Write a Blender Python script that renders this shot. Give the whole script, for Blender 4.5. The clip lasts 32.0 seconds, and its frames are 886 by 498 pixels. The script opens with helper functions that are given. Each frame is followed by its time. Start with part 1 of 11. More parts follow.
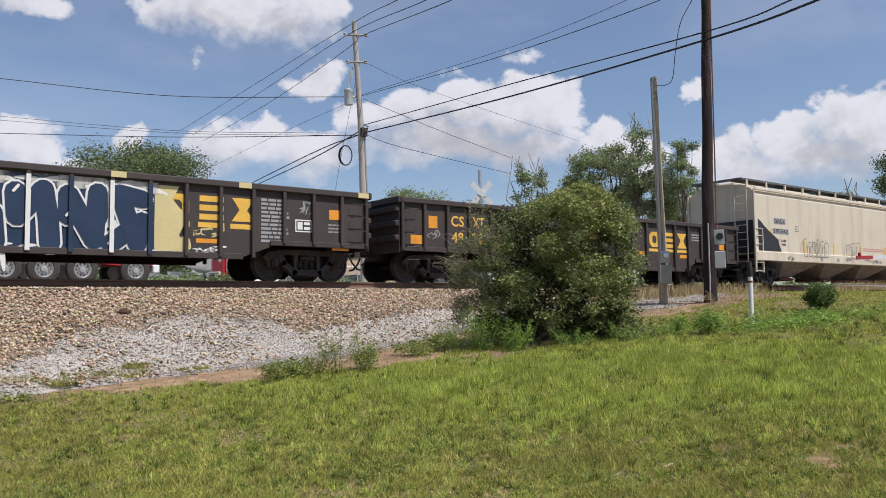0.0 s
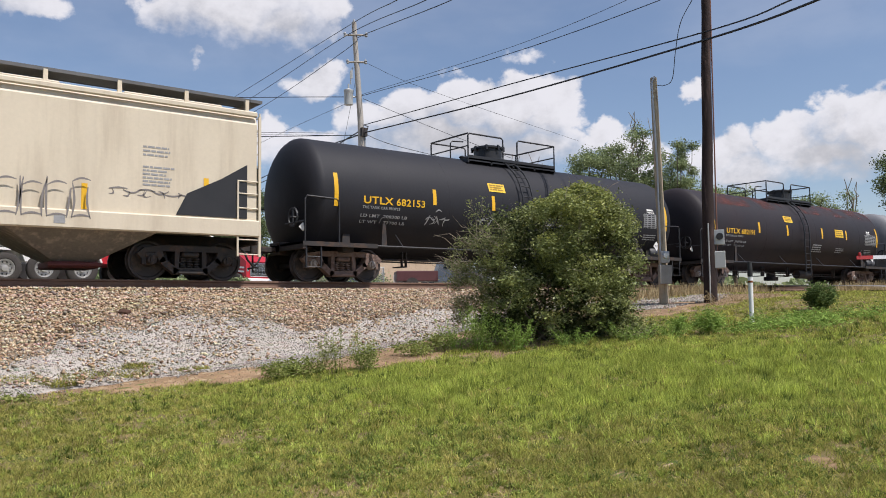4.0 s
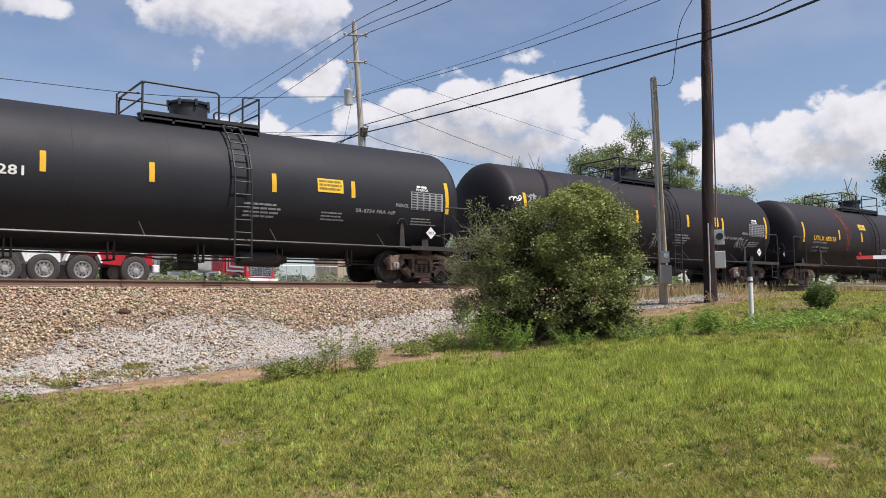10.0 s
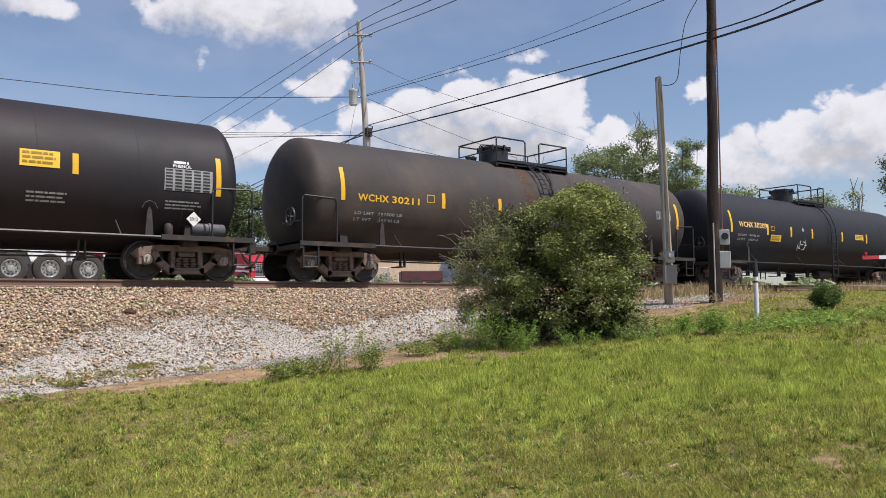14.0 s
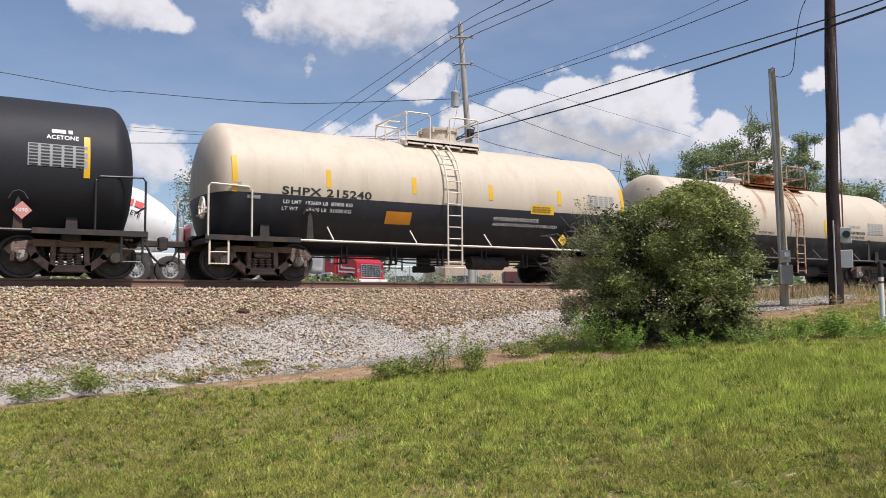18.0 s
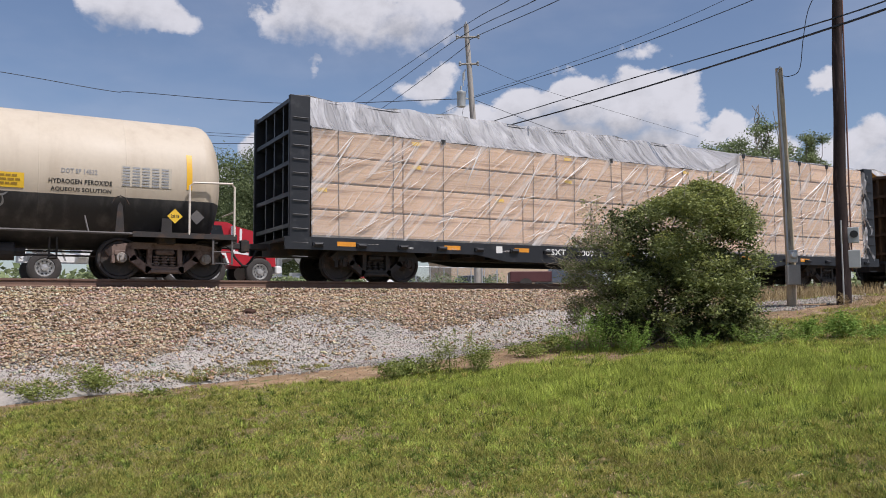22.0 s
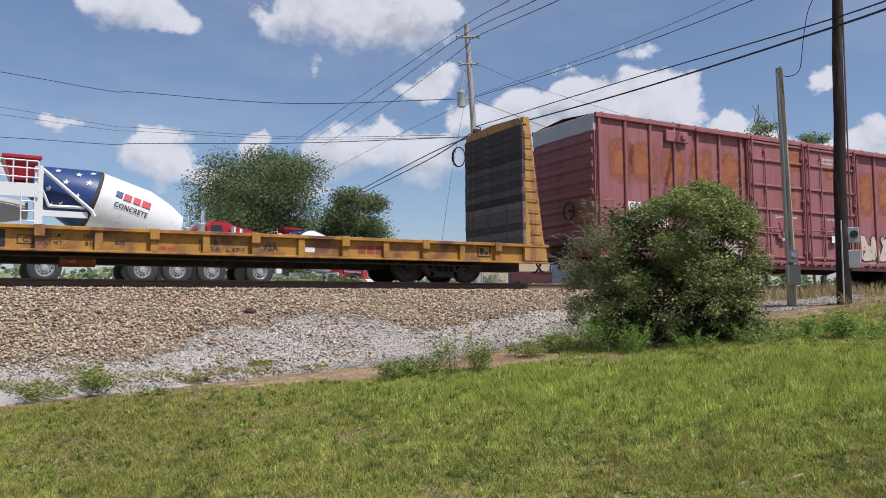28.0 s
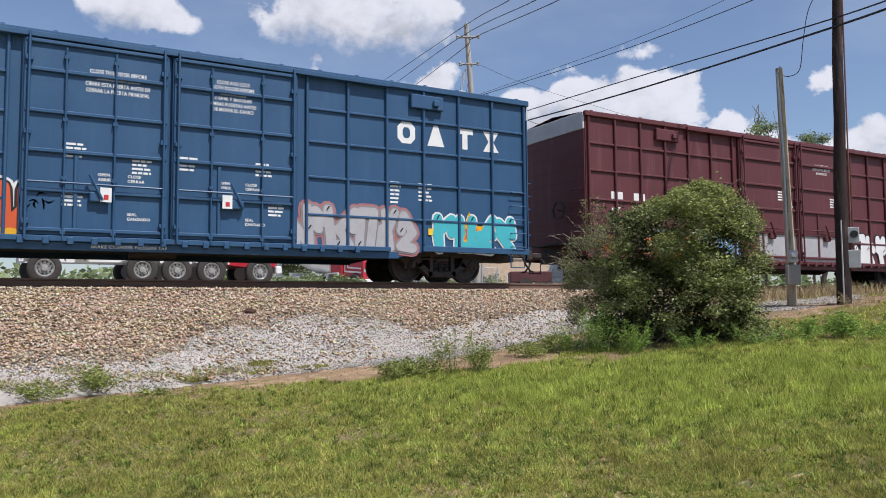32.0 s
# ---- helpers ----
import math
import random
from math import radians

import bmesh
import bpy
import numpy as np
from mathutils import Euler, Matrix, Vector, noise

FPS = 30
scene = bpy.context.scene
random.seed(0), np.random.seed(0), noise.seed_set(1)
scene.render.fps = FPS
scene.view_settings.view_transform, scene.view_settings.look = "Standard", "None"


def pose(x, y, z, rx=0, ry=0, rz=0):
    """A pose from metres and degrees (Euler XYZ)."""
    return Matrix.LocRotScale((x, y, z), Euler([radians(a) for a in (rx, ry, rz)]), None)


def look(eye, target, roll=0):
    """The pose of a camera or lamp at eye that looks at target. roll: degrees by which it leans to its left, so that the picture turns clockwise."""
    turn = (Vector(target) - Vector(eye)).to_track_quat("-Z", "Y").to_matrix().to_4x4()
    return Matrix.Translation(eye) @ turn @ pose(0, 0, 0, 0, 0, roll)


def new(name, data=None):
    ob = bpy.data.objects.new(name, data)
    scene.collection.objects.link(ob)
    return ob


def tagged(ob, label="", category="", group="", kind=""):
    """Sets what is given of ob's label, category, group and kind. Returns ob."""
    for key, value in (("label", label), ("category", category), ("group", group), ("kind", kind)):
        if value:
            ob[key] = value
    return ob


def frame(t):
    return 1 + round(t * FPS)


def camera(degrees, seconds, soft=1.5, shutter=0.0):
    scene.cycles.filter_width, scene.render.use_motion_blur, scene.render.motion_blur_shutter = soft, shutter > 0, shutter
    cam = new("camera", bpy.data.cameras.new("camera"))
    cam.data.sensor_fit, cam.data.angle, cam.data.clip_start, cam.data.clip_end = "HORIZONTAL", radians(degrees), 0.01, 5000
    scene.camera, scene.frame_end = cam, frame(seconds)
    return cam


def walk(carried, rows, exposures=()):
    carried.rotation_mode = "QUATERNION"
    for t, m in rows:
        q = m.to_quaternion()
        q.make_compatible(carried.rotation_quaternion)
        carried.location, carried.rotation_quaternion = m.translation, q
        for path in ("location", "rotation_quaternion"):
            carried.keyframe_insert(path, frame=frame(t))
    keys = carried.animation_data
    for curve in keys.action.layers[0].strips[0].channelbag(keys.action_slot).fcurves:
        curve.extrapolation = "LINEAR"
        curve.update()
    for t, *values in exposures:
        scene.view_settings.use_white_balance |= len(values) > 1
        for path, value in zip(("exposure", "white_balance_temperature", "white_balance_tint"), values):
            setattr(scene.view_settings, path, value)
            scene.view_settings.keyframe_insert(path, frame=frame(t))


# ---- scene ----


# camera: stands on the lawn, turns once
EYE = (0.0, 0.0, 1.55)
cam = camera(58.18, 32.0, 0.95)


def aim(yaw, pitch, roll):
    y, p = radians(yaw), radians(pitch)
    d = Vector((math.sin(y) * math.cos(p), math.cos(y) * math.cos(p), math.sin(p)))
    return look(EYE, Vector(EYE) + d * 10, roll)


TURN = [(0, 37.77), (11.0, 37.77), (11.5, 37.76), (12, 37.75), (12.5, 37.70), (13, 37.65), (13.5, 37.61), (13.9, 37.55),
        (14.2, 36.77), (14.5, 35.07), (15.1, 33.45), (15.8, 32.60), (16.5, 31.87), (17, 31.10), (17.5, 30.42), (18, 30.05), (18.5, 29.86),
        (19, 29.77), (19.5, 29.70), (20, 29.66), (21, 29.63), (23, 29.60), (24, 29.60), (32, 29.60)]
EXPO = [(0, 0.0, 6250, 14), (3.5, 0.06, 6350, 14), (6, 0.15, 6450, 15), (13, 0.15, 6450, 15), (15, 0.12, 6400, 15), (18, 0.08, 6400, 15), (20, -0.06, 6350, 16), (21.5, -0.12, 6250, 16),
        (23, -0.22, 6250, 16), (25.5, -0.24, 6200, 15), (28, -0.1, 6050, 14), (30, -0.04, 6050, 14), (32, 0.06, 6100, 14)]
walk(cam, [(t, aim(w, 4.106 + (37.77 - w) * 0.0161, -0.693 + (37.77 - w) * 0.0303)) for t, w in TURN], EXPO)

# train speed, metres a second, by time
SPEED_T = (0.0, 6.0, 20.0, 24.0, 29.0, 32.0)
SPEED_V = (10.007, 10.044, 10.120, 10.230, 10.620, 10.558)


def gone(t):
    """Way of the train since 16 s."""
    g = np.linspace(0, 32, 641)
    v = np.interp(g, SPEED_T, SPEED_V)
    c = np.concatenate([[0], np.cumsum((v[1:] + v[:-1]) / 2 * 0.05)])
    return float(np.interp(t, g, c) - np.interp(16, g, c))


TRACK_Y, RAIL_Z = 19.333, 2.231

# ---- light ----
SUN_EL, SUN_AZ = 60.0, 160.0   # azimuth clockwise from +y
scene.view_settings.exposure = 0.0
world = bpy.data.worlds.new("sky")
scene.world = world
world.use_nodes = True
NT = world.node_tree
NT.nodes.clear()


def wn(kind, **kw):
    n = NT.nodes.new(kind)
    for k, v in kw.items():
        n.inputs[k].default_value = v
    return n


def wl(a, b):
    NT.links.new(a, b)


def wmath(op, a, b=None, clamp=False):
    n = NT.nodes.new("ShaderNodeMath")
    n.operation, n.use_clamp = op, clamp
    for i, v in enumerate((a, b)):
        if v is None:
            continue
        if isinstance(v, (int, float)):
            n.inputs[i].default_value = v
        else:
            wl(v, n.inputs[i])
    return n.outputs[0]


sky = NT.nodes.new("ShaderNodeTexSky")
sky.sky_type, sky.sun_disc = "NISHITA", False
sky.sun_elevation, sky.sun_rotation = radians(SUN_EL), radians(SUN_AZ)
sky.dust_density, sky.ozone_density, sky.air_density = 1.0, 2.2, 1.0
coords = NT.nodes.new("ShaderNodeTexCoord")
DIRV = coords.outputs["Generated"]


def wvec(op, a, b):
    n = NT.nodes.new("ShaderNodeVectorMath")
    n.operation = op
    for i, v in enumerate((a, b)):
        if isinstance(v, tuple):
            n.inputs[i].default_value = v
        else:
            wl(v, n.inputs[i])
    return n.outputs[0]


def wnoise(scale, detail, rough, stretch, kind="Fac", at=None):
    n = wn("ShaderNodeTexNoise", Scale=scale, Detail=detail, Roughness=rough)
    wl(wvec("MULTIPLY", at or DIRV, stretch), n.inputs["Vector"])
    return n.outputs[kind]


def wramp(v, a, b, lo=0.0, hi=1.0):
    n = NT.nodes.new("ShaderNodeMapRange")
    n.interpolation_type = "SMOOTHSTEP"
    wl(v, n.inputs["Value"])
    for k, x in (("From Min", a), ("From Max", b), ("To Min", lo), ("To Max", hi)):
        n.inputs[k].default_value = x
    return n.outputs[0]


# cumulus heaps: azimuth, elevation, half width, half height, strength (degrees)
HIGH = [(18.6, 19.6, 3.4, 1.7, .8), (22.4, 20.4, 5.2, 2.5, 1.05), (26.5, 19.6, 3.8, 2.0, .95), (28.7, 21.2, 3.0, 2.0, .85), (28.9, 16.1, 2.8, 1.5, .85), (20.1, 17.2, .9, .7, .5),
        (8.1, 19.6, 4.0, 2.0, 1.0), (6.0, 19.6, 2.2, 1.4, .7), (44.0, 17.0, 3.2, .9, .42), (38.6, 17.0, 1.6, .9, .4), (-14, 18.0, 7.0, 3.0, .9), (22, 31.0, 7.0, 3.0, .8)]
BANK = [(22.4, 11.3, 3.0, 2.2, 1.0), (25.1, 11.6, 2.6, 2.0, .95), (28.7, 11.0, 4.0, 2.0, 1.0), (32.0, 13.5, 2.2, 1.7, .85), (35.7, 13.9, 3.3, 1.9, 1.05), (39.4, 14.2, 3.3, 2.2, 1.05),
        (42.9, 14.0, 3.7, 2.3, 1.1), (45.6, 13.7, 2.8, 2.3, 1.1), (38.5, 11.8, 8.5, 2.3, 1.1), (44.0, 11.2, 5.4, 2.2, 1.0), (49.1, 12.0, 1.6, 1.3, .85), (51.0, 10.3, 3.0, 1.9, .8),
        (16.4, 11.3, 1.8, 1.4, .95), (9.5, 10.7, 3.0, 2.3, 1.0), (13.7, 9.2, 3.0, 1.2, .8), (18.7, 8.6, 5.0, 1.2, .7)]
SIDES = [(3.4, 12.5, 3.0, 1.0, .6), (.9, 9.2, 1.6, 1.0, .7), (-8, 10.5, 5.0, 2.4, .9), (56.0, 14.5, 1.7, 1.1, .75), (57.0, 9.9, 2.8, 2.1, 1.05), (58.4, 8.6, 4.0, 1.4, .95),
         (64.2, 11.9, 1.9, 2.3, 1.1), (61.7, 10.3, 3.2, 1.8, 1.05), (63.4, 9.4, 5.0, 1.9, 1.05), (66.2, 11.0, 2.4, 2.4, 1.1), (68.4, 10.4, 3.2, 2.8, 1.1), (72, 9.4, 3.8, 2.2, 1.0), (80, 12.0, 5.0, 3.0, .9)]


def heaps(at, op):
    """Nearness to the heart of the next heap (1 there, 0 at its rim), or the sum over all heaps."""
    out = None
    for az, el, wa, we, st in HIGH + BANK + SIDES:
        a, e = radians(az), radians(el)
        c = (math.sin(a) * math.cos(e), math.cos(a) * math.cos(e), math.sin(e))
        off = wvec("MULTIPLY", wvec("SUBTRACT", at, c), (1 / radians(wa), 1 / radians(wa), 1 / radians(we)))
        ln = NT.nodes.new("ShaderNodeVectorMath")
        ln.operation = "LENGTH"
        wl(off, ln.inputs[0])
        v = wmath("MULTIPLY", wmath("SUBTRACT", 1.3, ln.outputs["Value"], True), st)
        out = v if out is None else wmath(op, out, v)
    return out


# the rims billow: the heaps are looked up through a wavering direction
waver = wvec("MULTIPLY", wvec("SUBTRACT", wnoise(15.0, 5.0, 0.55, (1, 1, 1.3), "Color"), (0.5, 0.5, 0.5)), (0.085, 0.085, 0.07))
billow = wvec("ADD", DIRV, waver)
puff = wnoise(30.0, 7.0, 0.6, (1, 1, 1.25))
lump = wnoise(11.0, 4.0, 0.5, (1, 1, 1.4))
near_top = heaps(billow, "MAXIMUM")
# towards the sun, from the camera's right and above
above = heaps(wvec("ADD", billow, (0.008, -0.008, 0.026)), "ADD")
far_cover = wmath("MULTIPLY", wmath("SUBTRACT", wnoise(3.1, 6.0, 0.55, (1, 1, 1.4)), 0.55, True), 1.6)
dens = wmath("ADD", wmath("MAXIMUM", near_top, far_cover), wmath("MULTIPLY", wmath("SUBTRACT", puff, 0.5), 0.75))
dens = wmath("ADD", dens, wmath("MULTIPLY", wmath("SUBTRACT", lump, 0.5), 0.5))
rim, haze = wramp(dens, 0.3, 0.58), wramp(dens, 0.22, 1.15)
soft = wramp(above, 0.35, 1.5)
cover = wmath("ADD", wmath("MULTIPLY", haze, soft), wmath("MULTIPLY", rim, wmath("SUBTRACT", 1.0, soft)))
depth = wmath("ADD", above, wmath("MULTIPLY", wmath("SUBTRACT", puff, 0.5), -4.4))
depth = wmath("ADD", depth, wmath("MULTIPLY", wmath("SUBTRACT", lump, 0.5), -3.0))
tone = wramp(depth, -0.3, 2.9, 7.2, 4.6)
cloudcol = NT.nodes.new("ShaderNodeVectorMath")
cloudcol.operation = "SCALE"
cloudcol.inputs[0].default_value = (0.985, 0.985, 1.01)
wl(tone, cloudcol.inputs["Scale"])
mixw = NT.nodes.new("ShaderNodeMix")
mixw.data_type = "RGBA"
veil = wmath("ADD", 0.03, wmath("MULTIPLY", wramp(wnoise(2.6, 5.0, 0.55, (1, 1, 3.0)), 0.4, 0.7), 0.13))
wl(wmath("MAXIMUM", wmath("MULTIPLY", cover, 0.97), veil), mixw.inputs["Factor"])
wl(sky.outputs[0], mixw.inputs["A"])
wl(cloudcol.outputs[0], mixw.inputs["B"])
bg = wn("ShaderNodeBackground", Strength=0.11)
wl(mixw.outputs["Result"], bg.inputs["Color"])
wl(bg.outputs[0], NT.nodes.new("ShaderNodeOutputWorld").inputs["Surface"])

sun = new("sun", bpy.data.lights.new("sun", "SUN"))
sun.data.energy, sun.data.angle, sun.data.color = 4.8, radians(0.6), (1.0, 0.965, 0.9)
se, sa = radians(SUN_EL), radians(SUN_AZ)
sun.matrix_world = look((0, 0, 60), Vector((0, 0, 60)) - Vector((math.sin(sa) * math.cos(se), math.cos(sa) * math.cos(se), math.sin(se))))

# ---- materials ----
MATS = {}


def mat(name, base, rough=0.6, metal=0.0, var=0.18, scale=1.2, fine=30.0, bump=0.15, second=None, cover=0.5, edge=0.12, blotch=None,
        streak=False, rand=0.0, third=None, cover3=0.35, scale3=5.0, spec=None):
    """A surface with tone drifts at two scales, an optional second colour in patches (stretched downwards if streak) and a third in specks."""
    if name in MATS:
        return MATS[name]
    m = bpy.data.materials.new(name)
    m.use_nodes = True
    t = m.node_tree
    b = t.nodes["Principled BSDF"]
    b.inputs["Metallic"].default_value = metal
    if rough >= 0.85:
        b.inputs["Specular IOR Level"].default_value = 0.12
    tc = t.nodes.new("ShaderNodeTexCoord").outputs["Object"]

    def noise(sc, det, st=None):
        n = t.nodes.new("ShaderNodeTexNoise")
        n.inputs["Scale"].default_value, n.inputs["Detail"].default_value, n.inputs["Roughness"].default_value = sc, det, 0.6
        if st:
            mp = t.nodes.new("ShaderNodeMapping")
            mp.inputs["Scale"].default_value = st
            t.links.new(tc, mp.inputs["Vector"])
            t.links.new(mp.outputs[0], n.inputs["Vector"])
        else:
            t.links.new(tc, n.inputs["Vector"])
        return n.outputs["Fac"]

    def mix(fac, a, c):
        n = t.nodes.new("ShaderNodeMix")
        n.data_type = "RGBA"
        for s, v in (("Factor", fac), ("A", a), ("B", c)):
            if isinstance(v, tuple):
                n.inputs[s].default_value = (*v, 1)
            elif isinstance(v, float):
                n.inputs[s].default_value = v
            else:
                t.links.new(v, n.inputs[s])
        return n.outputs["Result"]

    def step(v, lo, hi):
        n = t.nodes.new("ShaderNodeMapRange")
        n.interpolation_type = "SMOOTHSTEP"
        t.links.new(v, n.inputs["Value"])
        n.inputs["From Min"].default_value, n.inputs["From Max"].default_value = lo, hi
        return n.outputs[0]

    n1, n2 = noise(scale, 5.0), noise(fine, 4.0)
    lo = tuple(max(0, c * (1 - var * 1.6)) for c in base)
    hi = tuple(min(1, c * (1 + var * 1.6)) for c in base)
    col = mix(n1, lo, hi)
    if second:
        st = (3.0, 3.0, 0.35) if streak else None
        n3 = noise((blotch or scale * 2.3), 6.0, st)
        col = mix(step(n3, 1 - cover - edge + 0.0, 1 - cover + edge), col, second)
    if third:
        col = mix(step(noise(scale3, 5.0), 1 - cover3 - 0.05, 1 - cover3 + 0.05), col, third)
    g = t.nodes.new("ShaderNodeMix")
    g.data_type, g.blend_type = "RGBA", "MULTIPLY"
    g.inputs["Factor"].default_value = 1.0
    t.links.new(col, g.inputs["A"])
    gr = mix(n2, (1 - var, 1 - var, 1 - var), (1 + var, 1 + var, 1 + var))
    t.links.new(gr, g.inputs["B"])
    out = g.outputs["Result"]
    if rand:
        oi = t.nodes.new("ShaderNodeObjectInfo")
        hs = t.nodes.new("ShaderNodeHueSaturation")
        mr = t.nodes.new("ShaderNodeMapRange")
        mr.inputs["To Min"].default_value, mr.inputs["To Max"].default_value = 1 - rand, 1 + rand
        t.links.new(oi.outputs["Random"], mr.inputs["Value"])
        t.links.new(mr.outputs[0], hs.inputs["Value"])
        t.links.new(out, hs.inputs["Color"])
        out = hs.outputs[0]
    t.links.new(out, b.inputs["Base Color"])
    r = t.nodes.new("ShaderNodeMapRange")
    t.links.new(n1, r.inputs["Value"])
    r.inputs["To Min"].default_value, r.inputs["To Max"].default_value = max(0.04, rough - 0.15), min(1, rough + 0.15)
    t.links.new(r.outputs[0], b.inputs["Roughness"])
    if bump:
        bp = t.nodes.new("ShaderNodeBump")
        bp.inputs["Strength"].default_value, bp.inputs["Distance"].default_value = bump, 0.01
        t.links.new(n2, bp.inputs["Height"])
        t.links.new(bp.outputs[0], b.inputs["Normal"])
    if spec is not None:
        b.inputs["Specular IOR Level"].default_value = spec
    MATS[name] = m
    return m


def leaf_mat(name, lo, hi, trans=0.25, drift=0.9, span=0.4, gloss=0.8):
    """Foliage: each leaf has its own tone."""
    m = bpy.data.materials.new(name)
    m.use_nodes = True
    t = m.node_tree
    b = t.nodes["Principled BSDF"]
    geo = t.nodes.new("ShaderNodeNewGeometry")
    n = t.nodes.new("ShaderNodeMix")
    n.data_type = "RGBA"
    n.inputs["A"].default_value, n.inputs["B"].default_value = (*lo, 1), (*hi, 1)
    t.links.new(geo.outputs["Random Per Island"], n.inputs["Factor"])
    tc = t.nodes.new("ShaderNodeTexCoord")
    ns = t.nodes.new("ShaderNodeTexNoise")
    ns.inputs["Scale"].default_value = drift
    t.links.new(tc.outputs["Object"], ns.inputs["Vector"])
    hs = t.nodes.new("ShaderNodeHueSaturation")
    mr = t.nodes.new("ShaderNodeMapRange")
    mr.inputs["From Min"].default_value, mr.inputs["From Max"].default_value = 0.25, 0.75
    mr.inputs["To Min"].default_value, mr.inputs["To Max"].default_value = 1 - span, 1 + span
    t.links.new(ns.outputs["Fac"], mr.inputs["Value"])
    t.links.new(mr.outputs[0], hs.inputs["Value"])
    t.links.new(n.outputs["Result"], hs.inputs["Color"])
    t.links.new(hs.outputs[0], b.inputs["Base Color"])
    b.inputs["Roughness"].default_value = gloss
    b.inputs["Specular IOR Level"].default_value = 0.25 if gloss < 0.6 else 0.1
    tr = t.nodes.new("ShaderNodeBsdfTranslucent")
    t.links.new(hs.outputs[0], tr.inputs["Color"])
    mx = t.nodes.new("ShaderNodeMixShader")
    mx.inputs["Fac"].default_value = trans
    t.links.new(b.outputs[0], mx.inputs[1])
    t.links.new(tr.outputs[0], mx.inputs[2])
    t.links.new(mx.outputs[0], t.nodes["Material Output"].inputs["Surface"])
    return m


def glass_mat(name):
    m = bpy.data.materials.new(name)
    m.use_nodes = True
    b = m.node_tree.nodes["Principled BSDF"]
    b.inputs["Base Color"].default_value = (0.02, 0.025, 0.03, 1)
    b.inputs["Roughness"].default_value = 0.06
    return m


M_STEEL = mat("weathered_steel", (0.035, 0.03, 0.028), 0.7, 0.1, 0.25, 2.0, 35, 0.3, (0.075, 0.045, 0.03), 0.42, 0.1)
M_TRUCK = mat("rusty_cast_steel", (0.2, 0.145, 0.122), 0.85, 0.0, 0.3, 2.5, 30, 0.4, (0.09, 0.06, 0.052), 0.4, 0.12)
M_WHEEL = mat("greasy_wheel_steel", (0.045, 0.038, 0.036), 0.6, 0.2, 0.25, 3.0, 30, 0.2, (0.1, 0.07, 0.056), 0.4, 0.1)
M_BLACK = mat("black_tank_paint", (0.018, 0.018, 0.022), 0.62, 0.0, 0.25, 0.7, 18, 0.08, (0.02, 0.0195, 0.023), 0.45, 0.2, blotch=0.5, spec=0.28)
M_BLACKRED = mat("black_tank_paint_rusted", (0.018, 0.0165, 0.02), 0.62, 0.0, 0.25, 0.7, 18, 0.1, (0.027, 0.017, 0.018), 0.45, 0.25, blotch=0.28, spec=0.28)
M_BROWNBLACK = mat("dusty_black_tank_paint", (0.032, 0.026, 0.024), 0.75, 0.0, 0.3, 0.6, 16, 0.15, (0.09, 0.064, 0.047), 0.42, 0.2, blotch=0.4)
M_GREY = mat("grey_tank_paint", (0.2, 0.2, 0.21), 0.62, 0.0, 0.12, 0.6, 14, 0.08, (0.13, 0.13, 0.135), 0.45, 0.2, blotch=0.5)
M_CREAM = mat("cream_tank_paint", (0.55, 0.466, 0.358), 0.6, 0.0, 0.06, 0.5, 10, 0.06, (0.48, 0.395, 0.295), 0.4, 0.18, blotch=0.9, streak=True)
M_DARKLOW = mat("dark_lower_paint", (0.032, 0.031, 0.032), 0.6, 0.0, 0.2, 0.8, 18, 0.08, (0.085, 0.08, 0.075), 0.4, 0.15, blotch=1.2, streak=True)
M_NAVYLOW = mat("navy_black_lower_paint", (0.02, 0.021, 0.029), 0.6, 0.0, 0.2, 0.8, 18, 0.06, (0.034, 0.034, 0.04), 0.36, 0.15, blotch=1.2, streak=True)
M_YELLOW = mat("yellow_reflective_tape", (0.75, 0.42, 0.015), 0.45, 0, 0.1, 3, 40, 0.0)
M_YELLOWP = mat("yellow_sticker", (0.8, 0.5, 0.03), 0.5, 0, 0.06, 3, 40, 0.0)
M_WHITE = mat("white_stencil", (0.75, 0.74, 0.7), 0.6, 0, 0.1, 4, 40, 0.0)
M_GREYTXT = mat("faded_white_stencil", (0.3, 0.3, 0.3), 0.6, 0, 0.2, 4, 40, 0.0)
M_BROWNINK = mat("faded_print", (0.3, 0.18, 0.02), 0.6, 0, 0.1, 4, 40, 0.0)
M_INK = mat("black_stencil", (0.02, 0.02, 0.02), 0.6, 0, 0.1, 4, 40, 0.0)
M_ORANGE = mat("orange_stencil", (0.72, 0.28, 0.02), 0.6, 0, 0.15, 3, 30, 0.0)
M_GOLD = mat("faded_yellow_lettering", (0.72, 0.42, 0.06), 0.6, 0, 0.18, 2.5, 25, 0.0, (0.3, 0.18, 0.05), 0.3, 0.08)
M_RED = mat("red_sign_paint", (0.5, 0.03, 0.03), 0.5, 0, 0.1, 3, 30, 0.0)
M_PINK = mat("faded_red_placard", (0.6, 0.25, 0.22), 0.6, 0, 0.1, 3, 30, 0.0)
M_RUST = mat("rust", (0.22, 0.07, 0.025), 0.9, 0, 0.35, 3, 30, 0.4, (0.4, 0.25, 0.15), 0.35, 0.12)
M_RUSTRAIL = mat("rusty_cream_rail", (0.55, 0.38, 0.26), 0.7, 0, 0.15, 3, 30, 0.1, (0.3, 0.1, 0.04), 0.45, 0.08)
M_DULLRAIL = mat("dirty_grey_rail", (0.11, 0.1, 0.095), 0.8, 0, 0.2, 3, 30, 0.1, (0.25, 0.21, 0.17), 0.3, 0.1)
